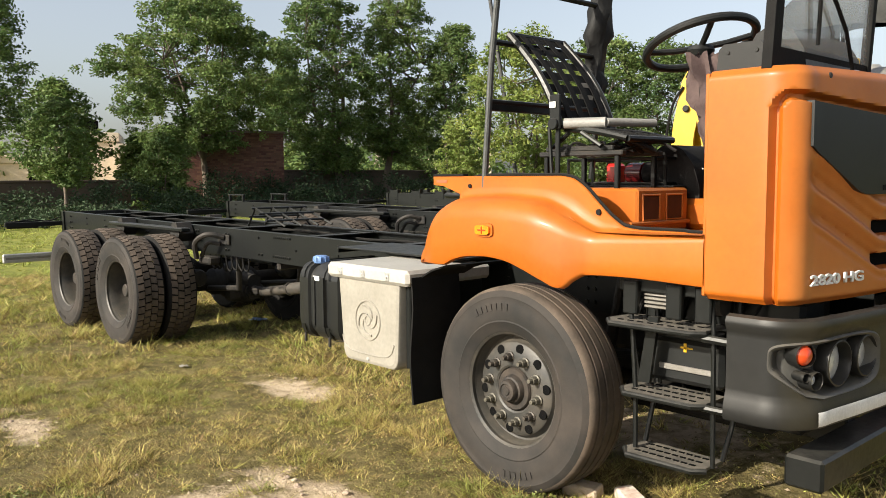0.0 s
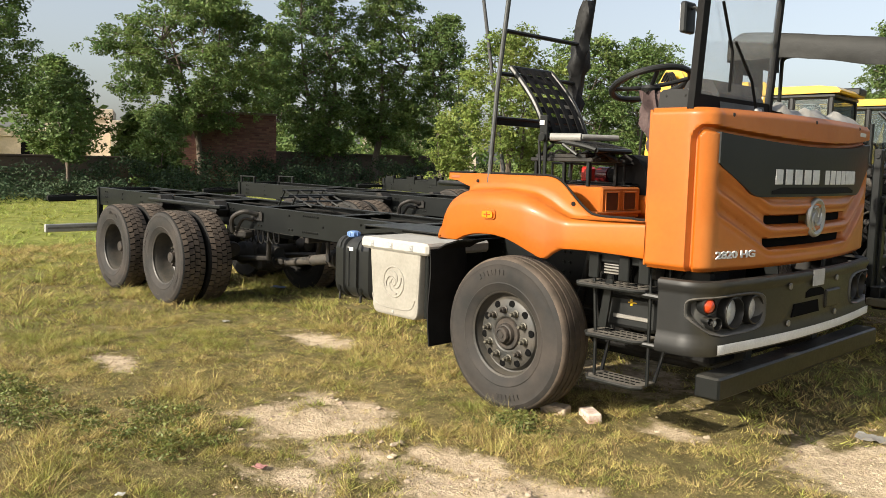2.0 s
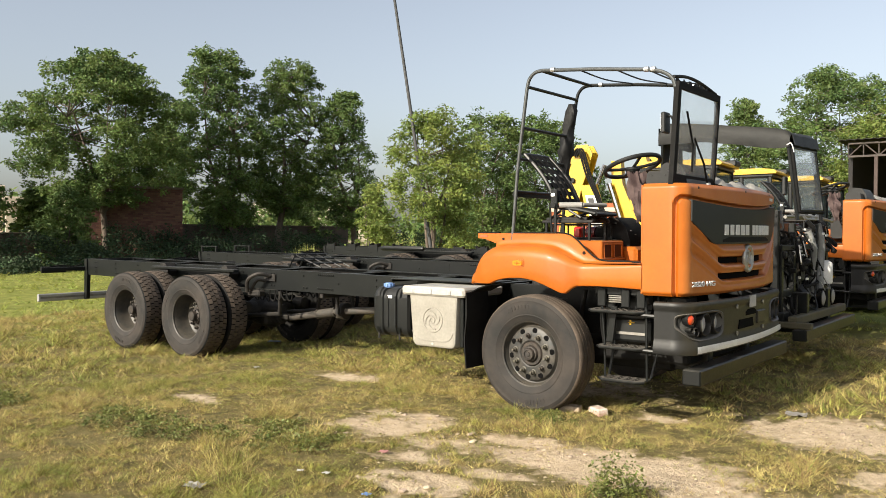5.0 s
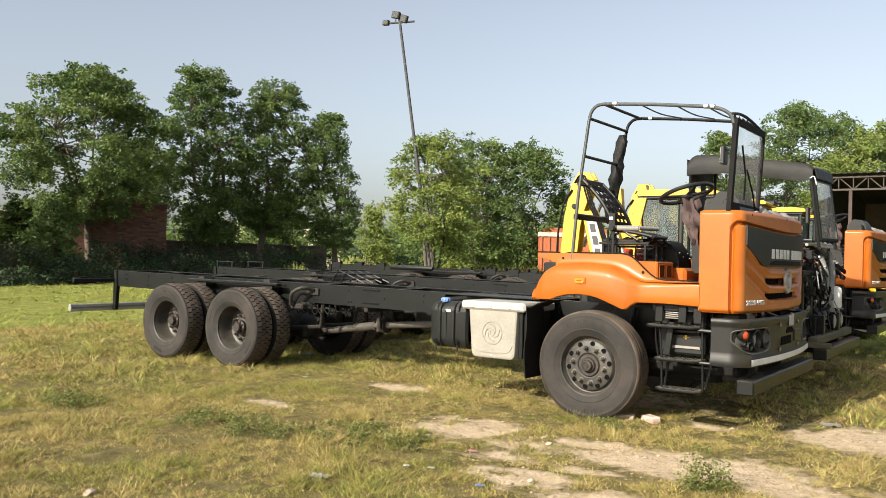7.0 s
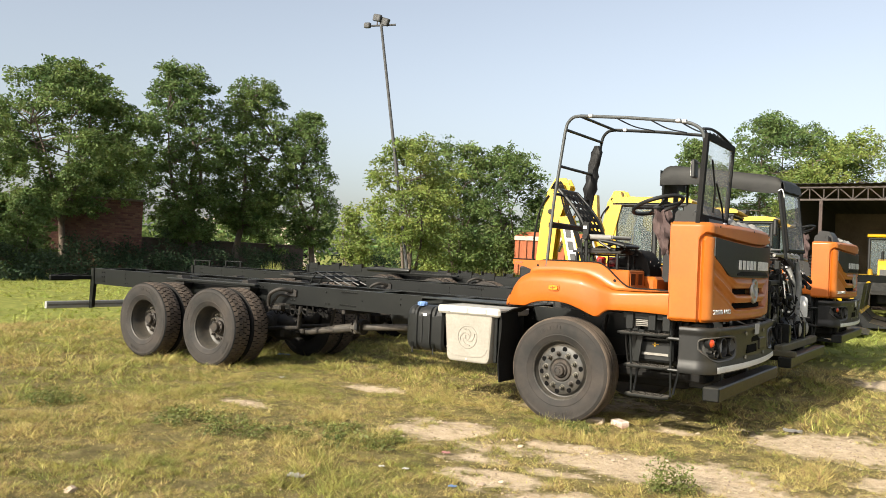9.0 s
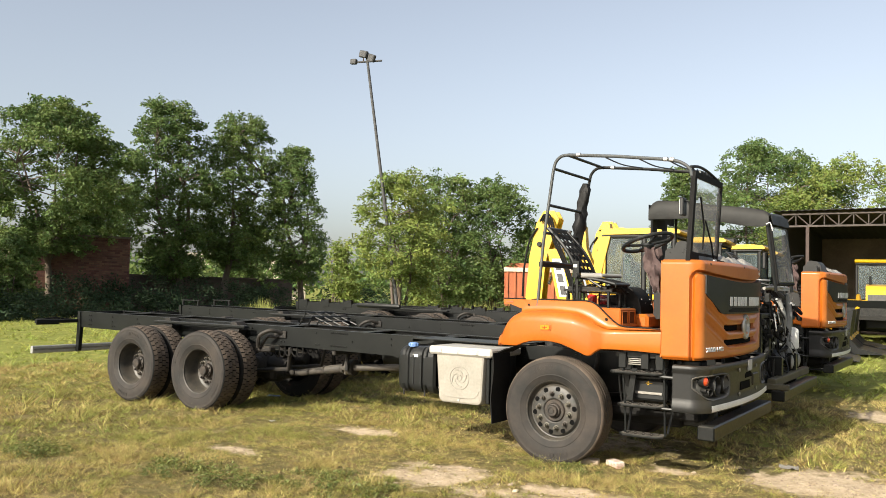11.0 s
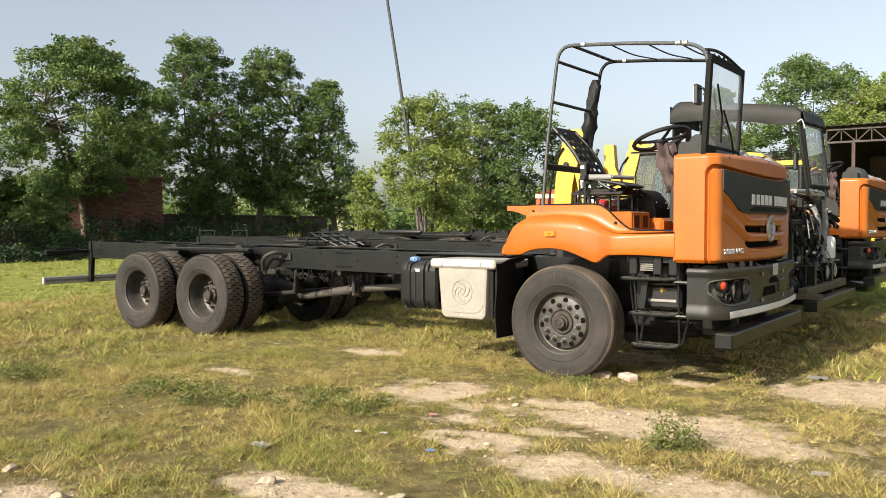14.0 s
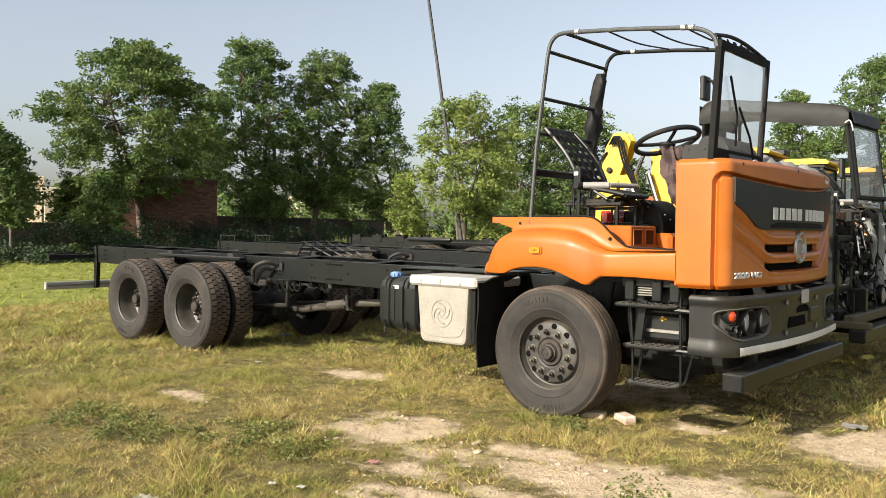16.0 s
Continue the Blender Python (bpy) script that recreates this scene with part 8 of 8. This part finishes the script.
TREES = [
    (-33.0, 13.7, 9.75, 4.6, LEAF_A, 1, "broad leafy green tree at the field edge", 0.26, 0.32, 68000, 0.152, 4, (0.2, -0.5), 0.74),
    (-36.5, 8.4, 6.0, 2.2, LEAF_C, 2, "dark leafy tree behind the wall", 0.15, 0.25, 3200, 0.17, 3, (0, 0), 0.8),
    (-33.2, 21.3, 11.4, 3.05, LEAF_C, 3, "tall dark green tree at the field edge", 0.24, 0.20, 46000, 0.152, 3, (0, -0.9), 0.74),
    (-32.8, 24.2, 11.5, 2.8, LEAF_A, 4, "tall green tree with slender forked trunk", 0.26, 0.24, 38000, 0.15, 2, (0.3, 0.8), 0.76),
    (-30.2, 28.0, 9.8, 2.15, LEAF_C, 5, "dark green tree with slender leaning trunk", 0.28, 0.22, 28000, 0.13, 3, (-0.2, -0.9), 0.78),
    (-36.0, 29.3, 5.3, 1.7, LEAF_C, 19, "low dark green tree between the tall ones", 0.1, 0.12, 14000, 0.14, 3, (0, 0), 0.8),
    (-35.3, 11.7, 3.6, 1.3, LEAF_A, 20, "broad-leaved shrub before the pale house", 0.1, 0.15, 1100, 0.22, 3, (0, 0), 0.8),
    (-31.0, 10.8, 3.5, 1.4, LEAF_C, 22, "dark overgrown shrub before the brick shed", 0.1, 0.05, 9000, 0.14, 3, (0, 0), 0.8),
    (-62.0, 36.0, 11.5, 3.2, LEAF_A, 21, "hazy green tree far behind the brick shed", 0.1, 0.1, 16000, 0.24, 3, (0, 0), 0.8),
    (-10.5, 10.4, 4.95, 1.55, LEAF_B, 6, "slender light yellow-green tree beside the pole", 0.07, 0.42, 22000, 0.085, 5, (0.1, 0.1), 0.76),
    (-12.3, 10.1, 2.9, 0.65, LEAF_B, 17, "low light green sapling beside the pole", 0.05, 0.10, 7000, 0.08, 3, (0, 0), 0.8),
    (-9.9, 10.9, 2.0, 0.6, LEAF_B, 18, "bright green young shrub beside the pole", 0.05, 0.08, 3500, 0.08, 3, (0, 0), 0.8),
    (-14.2, 18.8, 6.15, 2.3, LEAF_A, 7, "leafy green tree behind the chassis", 0.16, 0.16, 26000, 0.11, 4, (0, 0), 0.78),
    (-12.9, 20.4, 6.05, 2.4, LEAF_C, 8, "round dark green tree behind the chassis", 0.10, 0.05, 30000, 0.115, 4, (0, 0), 0.76),
    (-11.6, 21.4, 4.2, 1.7, LEAF_C, 9, "low dark green tree behind the chassis", 0.06, 0.03, 16000, 0.11, 4, (0, 0), 0.8),
    (-30.0, 2.9, 9.6, 3.0, LEAF_C, 10, "dark leafy tree at the field edge", 0.25, 0.34, 36000, 0.13, 4, (0, 0), 0.78),
    (-27.5, 5.6, 4.4, 0.9, LEAF_C, 11, "slender sparse young tree at the field edge", 0.25, 0.35, 900, 0.12, 3, (0, 0), 0.8),
    (-11.5, 40.5, 9.2, 2.0, LEAF_A, 12, "green tree behind the shed", 0.1, 0.1, 18000, 0.15, 4, (0, 0), 0.8),
    (-6.8, 41.5, 10.5, 5.2, LEAF_C, 13, "large spreading dark green tree behind the shed", 0.1, 0.1, 56000, 0.16, 5, (0, 0), 0.76),
    (-2.9, 40.5, 9.0, 5.4, LEAF_B, 14, "spreading light green tree behind the shed", 0.1, 0.1, 44000, 0.16, 5, (0, 0), 0.76),
    (3.5, 41.0, 9.2, 4.6, LEAF_A, 15, "leafy tree behind the shed", 0.1, 0.1, 22000, 0.19, 5, (0, 0), 0.76),
    (-14.6, 46.0, 6.2, 1.6, LEAF_A, 16, "slight sparse tree far off", 0.2, 0.2, 5000, 0.15, 3, (0, 0), 0.8),
]
for row in TREES:
    tree(*row[:9], row[9], row[10], *row[11:])


def bushes():
    """The low undergrowth along the field edge."""
    rng = np.random.default_rng(40)
    C, R, N = [], [], []
    edge = [(-22.5, -4.0, 0.8), (-24.8, 3.0, 0.7), (-25.8, 7.0, 0.75), (-26.4, 11.0, 1.1), (-26.9, 16.0, 1.2), (-27.2, 21.5, 1.15), (-26.8, 27.0, 1.0), (-23.5, 33.0, 1.0), (-16.0, 38.0, 1.0), (-9.0, 39.0, 1.0)]
    for (x0, y0, g0), (x1, y1, g1) in zip(edge, edge[1:]):
        L = math.hypot(x1 - x0, y1 - y0)
        for k in range(int(L * 11)):
            u, v = rng.random(), rng.random() ** 1.1
            nx_, ny_ = -(y1 - y0) / L, (x1 - x0) / L
            depth = 5.8 * v
            x, y = x0 + (x1 - x0) * u + nx_ * depth, y0 + (y1 - y0) * u + ny_ * depth
            lump = float(fbm(np.array([x * 0.5]), np.array([y * 0.5]), 66)[0])
            hh = (g0 + (g1 - g0) * u) * (0.25 + 1.2 * v) * (0.25 + 1.6 * lump)
            C.append((x, y, hh * rng.random() ** 0.7 + 0.10))
            R.append(0.25 + 0.30 * rng.random() + 0.25 * v)
            N.append(int(100 + 110 * rng.random()))
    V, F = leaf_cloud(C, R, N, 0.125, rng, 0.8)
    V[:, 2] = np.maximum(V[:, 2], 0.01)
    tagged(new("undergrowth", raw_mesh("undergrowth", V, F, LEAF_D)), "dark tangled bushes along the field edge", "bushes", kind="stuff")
    C, R, N = [], [], []
    for k in range(420):
        a = rng.uniform(0.95, 2.75)
        r = rng.uniform(58, 95)
        C.append((4 + r * math.cos(a + 0.35), -8 + r * math.sin(a + 0.35), rng.uniform(0.3, 4.2)))
        R.append(rng.uniform(1.2, 2.6))
        N.append(110)
    V, F = leaf_cloud(C, R, N, 0.5, rng, 0.8)
    V[:, 2] = np.maximum(V[:, 2], 0.01)
    tagged(new("far_woods", raw_mesh("far_woods", V, F, LEAF_A)), "hazy far trees beyond the field", "trees", kind="stuff")


bushes()


# ---- grass and weeds ----
def blades(xs, ys, h, w, rng, bent, lean):
    """Bent five-point blades, or plain three-point ones for the short turf; lean is the way each one falls."""
    n = len(xs)
    base = np.stack([xs, ys, height_at(xs, ys) - 0.004], 1)
    ang = rng.random(n) * 2 * np.pi
    side = np.stack([np.cos(ang), np.sin(ang), np.zeros(n)], 1) * (w * (0.6 + 0.8 * rng.random(n)))[:, None]
    lean = np.clip(0.7 * rng.normal(size=(n, 2)) + lean, -1.5, 1.5) * (h * (0.85 if bent else 1.0))[:, None]
    tip = base + np.column_stack([lean, h * (0.8 if bent else 1.0)])
    if not bent:
        return np.stack([base - side, base + side, tip], 1).reshape(-1, 3), np.arange(n * 3).reshape(n, 3)
    mid = base + np.column_stack([lean * 0.25, h * 0.65])
    V = np.stack([base - side, base + side, mid + side * 0.7, tip, mid - side * 0.7], 1).reshape(-1, 3)
    F = np.array([(0, 1, 2), (0, 2, 4), (4, 2, 3)])
    return V, (F[None] + 5 * np.arange(n)[:, None, None]).reshape(-1, 3)


def grass_patch(name, x0, x1, y0, y1, density, h, w, seed, label, material, dry, tuft=9, hole=None, bent=True, clump=0.0, shift=0.53, coarse=3.3):
    """Tufts of blades; dry 1 for straw, 0 for green: each keeps to its own stretches. clump thins it to knots of that grain."""
    rng = np.random.default_rng(seed)
    n = int((x1 - x0) * (y1 - y0) * density / tuft)
    cx, cy = x0 + (x1 - x0) * rng.random(n), y0 + (y1 - y0) * rng.random(n)
    s = soil_at(cx, cy)
    keep = rng.random(n) > s * 0.90
    mask = np.clip((fbm(cx * 0.6, cy * 0.6, 77) - 0.5) * 1.7 + (fbm(cx * 2.6, cy * 2.6, 78) - 0.5) * 1.5 + (fbm(cx * 9, cy * 9, 79) - 0.5) * 1.6 + shift, 0.08, 0.92)
    keep &= rng.random(n) < (mask if dry else 1 - mask)
    if clump:
        keep &= fbm(cx * coarse, cy * coarse, 90) + 0.22 * (rng.random(n) - 0.5) > clump
    if hole:
        keep &= ~((cx > hole[0]) & (cx < hole[1]) & (cy > hole[2]) & (cy < hole[3]))
    cx, cy, s = cx[keep], cy[keep], s[keep]
    vig = np.clip(0.25 + 2.6 * (fbm(cx * 2.4, cy * 2.4, 31, 3) - 0.28), 0.25, 2.0) * np.clip(0.4 + 2.6 * (fbm(cx * 9, cy * 9, 32, 2) - 0.25), 0.35, 1.8)
    m = len(cx) * tuft
    xs = np.repeat(cx, tuft) + rng.normal(size=m) * h * 0.45
    ys = np.repeat(cy, tuft) + rng.normal(size=m) * h * 0.45
    hh = h * np.repeat(vig * (1 - 0.55 * s) * (0.6 + 0.9 * rng.random(len(cx)) ** 2), tuft) * (0.4 + 0.9 * rng.random(m))
    lean = np.repeat(rng.normal(size=(len(cx), 2)) * 0.85, tuft, axis=0)
    V, F = blades(xs, ys, hh, w, rng, bent, lean)
    tagged(new(name, raw_mesh(name, V, F, material)), label, "grass", kind="stuff")


NEAR = (-4.6, 4.0, -6.3, -0.4)
for dry, material, word in ((1, STRAW, "dry straw-coloured"), (0, GRASS, "short green")):
    grass_patch("turf", *NEAR, 7200, 0.030, 0.0024, 41 + dry, word + " short turf of the field", material, dry, 7, None, False, 0.0, 0.58)
    grass_patch("near_grass", *NEAR, 6500, 0.046, 0.0023, 51 + dry, word + " grass tufts of the field", material, dry, 12, None, False, 0.48, 0.58, 5.0)
    grass_patch("tall_tufts", *NEAR, 460, 0.064, 0.0019, 55 + dry, word + " taller grass tufts of the field", material, dry, 16, None, True, 0.58, 0.58, 2.2)
    grass_patch("field_grass", -12.0, 6.0, -7.5, 6.0, 1900, 0.052, 0.0052, 61 + dry, word + " grass of the field", material, dry, 9, NEAR, False, 0.0, 0.48)
    grass_patch("field_tufts", -12.0, 6.0, -7.5, 6.0, 900, 0.072, 0.0048, 65 + dry, word + " grass tufts of the field", material, dry, 12, NEAR, False, 0.52, 0.48, 3.0)
grass_patch("far_grass", -27.5, 12.0, -6.0, 30.0, 210, 0.070, 0.013, 71, "yellow-green grass of the far field", FARGRASS, 0, 9, (-12.0, 6.0, -7.5, 6.0), False, 0.0, 0.05)


def herbs():
    """Creeping small-leaved herbs matted between the grass, in knots."""
    rng = np.random.default_rng(46)
    n = 16000
    x, y = rng.uniform(NEAR[0] - 1.5, NEAR[1], n), rng.uniform(NEAR[2], NEAR[3] + 0.6, n)
    keep = (fbm(x * 2.1, y * 2.1, 47) + 0.16 * rng.random(n) > 0.56) & (rng.random(n) > 1.05 * soil_at(x, y))
    x, y = x[keep], y[keep]
    z = height_at(x, y) + 0.012 + 0.035 * rng.random(len(x)) ** 2
    V, F = leaf_cloud(np.stack([x, y, z], 1), 0.018 + 0.022 * rng.random(len(x)), [7] * len(x), 0.0125, rng, 0.6)
    tagged(new("creeping_herbs", raw_mesh("creeping_herbs", V, F, HERB)), "olive-green creeping herbs matted in the short grass", "plants", kind="stuff")


herbs()


def weeds():
    """Low spreading weeds: many small leafy sprigs on thin stems, thick and thin by turns."""
    rng = np.random.default_rng(60)
    spots = [(-1.98, -3.72, 0.42, 0.16), (-1.05, -3.25, 0.55, 0.055), (-2.5, -3.80, 0.34, 0.13), (1.72, -3.0, 0.17, 0.30), (-5.0, -0.6, 0.16, 0.14), (-7.5, -4.5, 0.6, 0.12), (0.3, -1.35, 0.35, 0.05), (2.6, -4.1, 0.3, 0.07), (-4.19, -4.03, 0.34, 0.14)]
    for x, y, r, h in spots:
        n = int(230 * (r / 0.5) ** 1.5 + (95 if h > 0.2 else 40))
        a, q = rng.random(n) * 6.28, r * rng.random(n) ** 0.55
        px, py = q * np.cos(a) * 1.15, q * np.sin(a) * 0.8
        keep = fbm((px + x) * 5.5, (py + y) * 5.5, 95) + 0.22 * (1 - q / r) + 0.12 * rng.random(n) > 0.62
        px, py, q = px[keep], py[keep], q[keep]
        C, R, N = [], [], []
        for u, v, d in zip(px, py, q):
            top = h * (0.35 + 0.9 * rng.random()) * (1.15 - 0.7 * d / r)
            for k in range(3):
                C.append((u + 0.02 * rng.normal(), v + 0.02 * rng.normal(), 0.012 + top * (k + 0.6) / 3))
                R.append(0.026 + 0.016 * rng.random())
                N.append(5)
        V, F = leaf_cloud(C, R, N, 0.024, rng, 0.8)
        V[:, 2] = np.maximum(V[:, 2], 0.004)
        w = tagged(new("weed_plant", raw_mesh("weed_plant", V, F, WEED)), "low leafy green weed growing in the grass", "plant", "weeds in the field", "stuff")
        w.location = (x, y, float(height_at(np.array([x]), np.array([y]))[0]))


weeds()


def tall_grass():
    """Feathery clumps of tall grass at the field edge."""
    rng = np.random.default_rng(66)
    for x, y, r, h in TALL:
        n = 900
        a, q = rng.random(n) * 6.28, r * rng.random(n) ** 0.6
        base = np.stack([q * np.cos(a), q * np.sin(a), np.zeros(n)], 1)
        hh = h * (0.5 + 0.6 * rng.random(n)) * (1.1 - 0.4 * q / r)
        tip = base * 1.5 + np.column_stack([rng.normal(size=(n, 2)) * 0.14 * h, hh])
        b = rng.random(n) * 6.28
        side = np.stack([np.cos(b), np.sin(b), np.zeros(n)], 1) * 0.012
        V = np.stack([base - side, base + side, tip], 1).reshape(-1, 3)
        g = tagged(new("tall_grass", raw_mesh("tall_grass", V, np.arange(n * 3).reshape(n, 3), TALLGRASS)), "feathery yellow-green clump of tall grass", "grass", "tall grass clumps", "stuff")
        g.location = (x, y, 0)


TALL = [(-20.6, 15.2, 0.6, 1.15), (-11.2, 16.5, 0.7, 1.3), (-10.1, 15.8, 0.8, 1.45), (-11.9, 17.2, 0.5, 1.2), (-20.0, 17.4, 0.5, 0.9), (-17.6, 17.0, 0.4, 0.8)]
tall_grass()


# ---- stones and litter ----
def stone_mesh(seed):
    rng = random.Random(seed)
    bm = bmesh.new()
    bmesh.ops.create_icosphere(bm, subdivisions=2, radius=0.8)
    for v in bm.verts:
        n3 = noise.noise(v.co * 1.3 + Vector((seed * 7.1, 0, 0))) * 0.35 + noise.noise(v.co * 3.1 + Vector((seed * 3.7, 0, 0))) * 0.12
        v.co *= 1 + 1.5 * n3
        v.co.z *= 0.6
    me = bpy.data.meshes.new("stone")
    bm.to_mesh(me)
    bm.free()
    me.materials.append(STONE)
    return me


STONES = [stone_mesh(k) for k in range(5)]
rng = random.Random(71)


def put_stone(x, y, s, k):
    z = float(height_at(np.array([x]), np.array([y]))[0])
    ob = tagged(new("stone", STONES[k % 5]), "pale dusty stone lying on the soil", "stone", "stones on the field")
    ob.matrix_basis = Matrix.Translation((x, y, z + s * 0.25)) @ Matrix.Rotation(rng.uniform(0, 6.28), 4, "Z") @ Matrix.Scale(s, 4)


for k in range(110):
    cx, cy, rx, ry = SOIL[rng.randrange(len(SOIL))]
    put_stone(cx + rx * rng.uniform(-1, 1), cy + ry * rng.uniform(-1, 1), 0.010 + 0.026 * rng.random() ** 3, k)
for k, (x, y, s) in enumerate(((-1.32, -5.62, 0.05), (-1.5, -6.1, 0.06), (0.10, -4.9, 0.06), (0.55, -4.95, 0.05), (0.9, -4.75, 0.06), (-0.55, -5.75, 0.05))):
    put_stone(x, y, s, k)


def gravel():
    """Small clods and grit on the bare patches, far too many to count."""
    rg = np.random.default_rng(81)
    n = 60000
    x, y = rg.uniform(-4.6, 4.0, n), rg.uniform(-6.5, 0.6, n)
    keep = rg.random(n) < soil_at(x, y) ** 1.5 * 0.6
    x, y = x[keep], y[keep]
    n = len(x)
    s = 0.003 + 0.012 * rg.random(n) ** 3.5
    octa = np.array([(1, 0, 0), (0, 1, 0), (-1, 0, 0), (0, -1, 0), (0, 0, 0.75), (0, 0, -0.5)], float)
    V = octa[None] * (0.65 + 0.7 * rg.random((n, 6, 1))) * s[:, None, None]
    a = rg.random(n) * 6.28
    c, d = np.cos(a)[:, None], np.sin(a)[:, None]
    V = np.stack([V[..., 0] * c - V[..., 1] * d + x[:, None], V[..., 0] * d + V[..., 1] * c + y[:, None], V[..., 2] + (height_at(x, y) + 0.2 * s)[:, None]], -1).reshape(-1, 3)
    f = np.array([(0, 1, 4), (1, 2, 4), (2, 3, 4), (3, 0, 4)])
    F = (f[None] + 6 * np.arange(n)[:, None, None]).reshape(-1, 3)
    tagged(new("gravel", raw_mesh("gravel", V, F, GRIT)), "dusty grit and small clods on the bare soil", "gravel", kind="stuff")


gravel()


def litter():
    for x, y, a, m, lb in ((0.31, -1.00, 12, STONE, "worn dusty brick wedged beside the front wheel"), (0.55, -0.93, -34, WHITEBRICK, "whitewashed brick beside the front wheel")):
        b = tagged(part("loose_brick", MB().box((-0.095, -0.050, 0), (0.095, 0.050, 0.068), 0.009), m), lb, "brick", group="loose bricks")
        b.matrix_basis = pose(x, y, 0.0, 4, 0, a)
    for x, y, s, a, m, nm, lb in ((-5.42, 0.45, 0.07, 20, BLUE, "plastic_bag", "crumpled blue plastic bag on the grass"), (-3.81, -1.2, 0.03, 70, SHEET, "paper_scrap", "white paper scrap on the grass"), (-0.05, -3.7, 0.02, 10, PAPER, "paper_scrap", "white paper scrap on the grass"), (-0.22, -3.78, 0.018, 40, PAPER, "paper_scrap", "white paper scrap on the grass"), (-0.45, -4.46, 0.05, 30, SHEET, "plastic_scrap", "dull clear plastic scrap in the grass"), (-0.12, -3.05, 0.028, 20, PINK, "wrapper", "faded pink plastic wrapper"), (0.48, -3.87, 0.022, 5, BLUE, "wrapper", "small pale blue wrapper"), (2.6, -3.0, 0.04, 5, SHEET, "wrapper", "small dull plastic wrapper"), (1.95, 0.15, 0.075, 12, SHEET, "plastic_sheet", "flat piece of clear plastic sheet")):
        rows = [[(s * (i / 3 - 1) * 1.2, s * (j / 3 - 1), 0.02 + s * 0.35 * noise.noise((i * 0.9 + x, j * 0.9 + y, 0.3))) for j in range(7)] for i in range(7)]
        ob = tagged(part(nm, MB().sheet(rows, (0, 0, 0.002)), m, smooth=60), lb, "litter")
        ob.matrix_basis = pose(x, y, float(height_at(np.array([x]), np.array([y]))[0]), 0, 0, a)


litter()
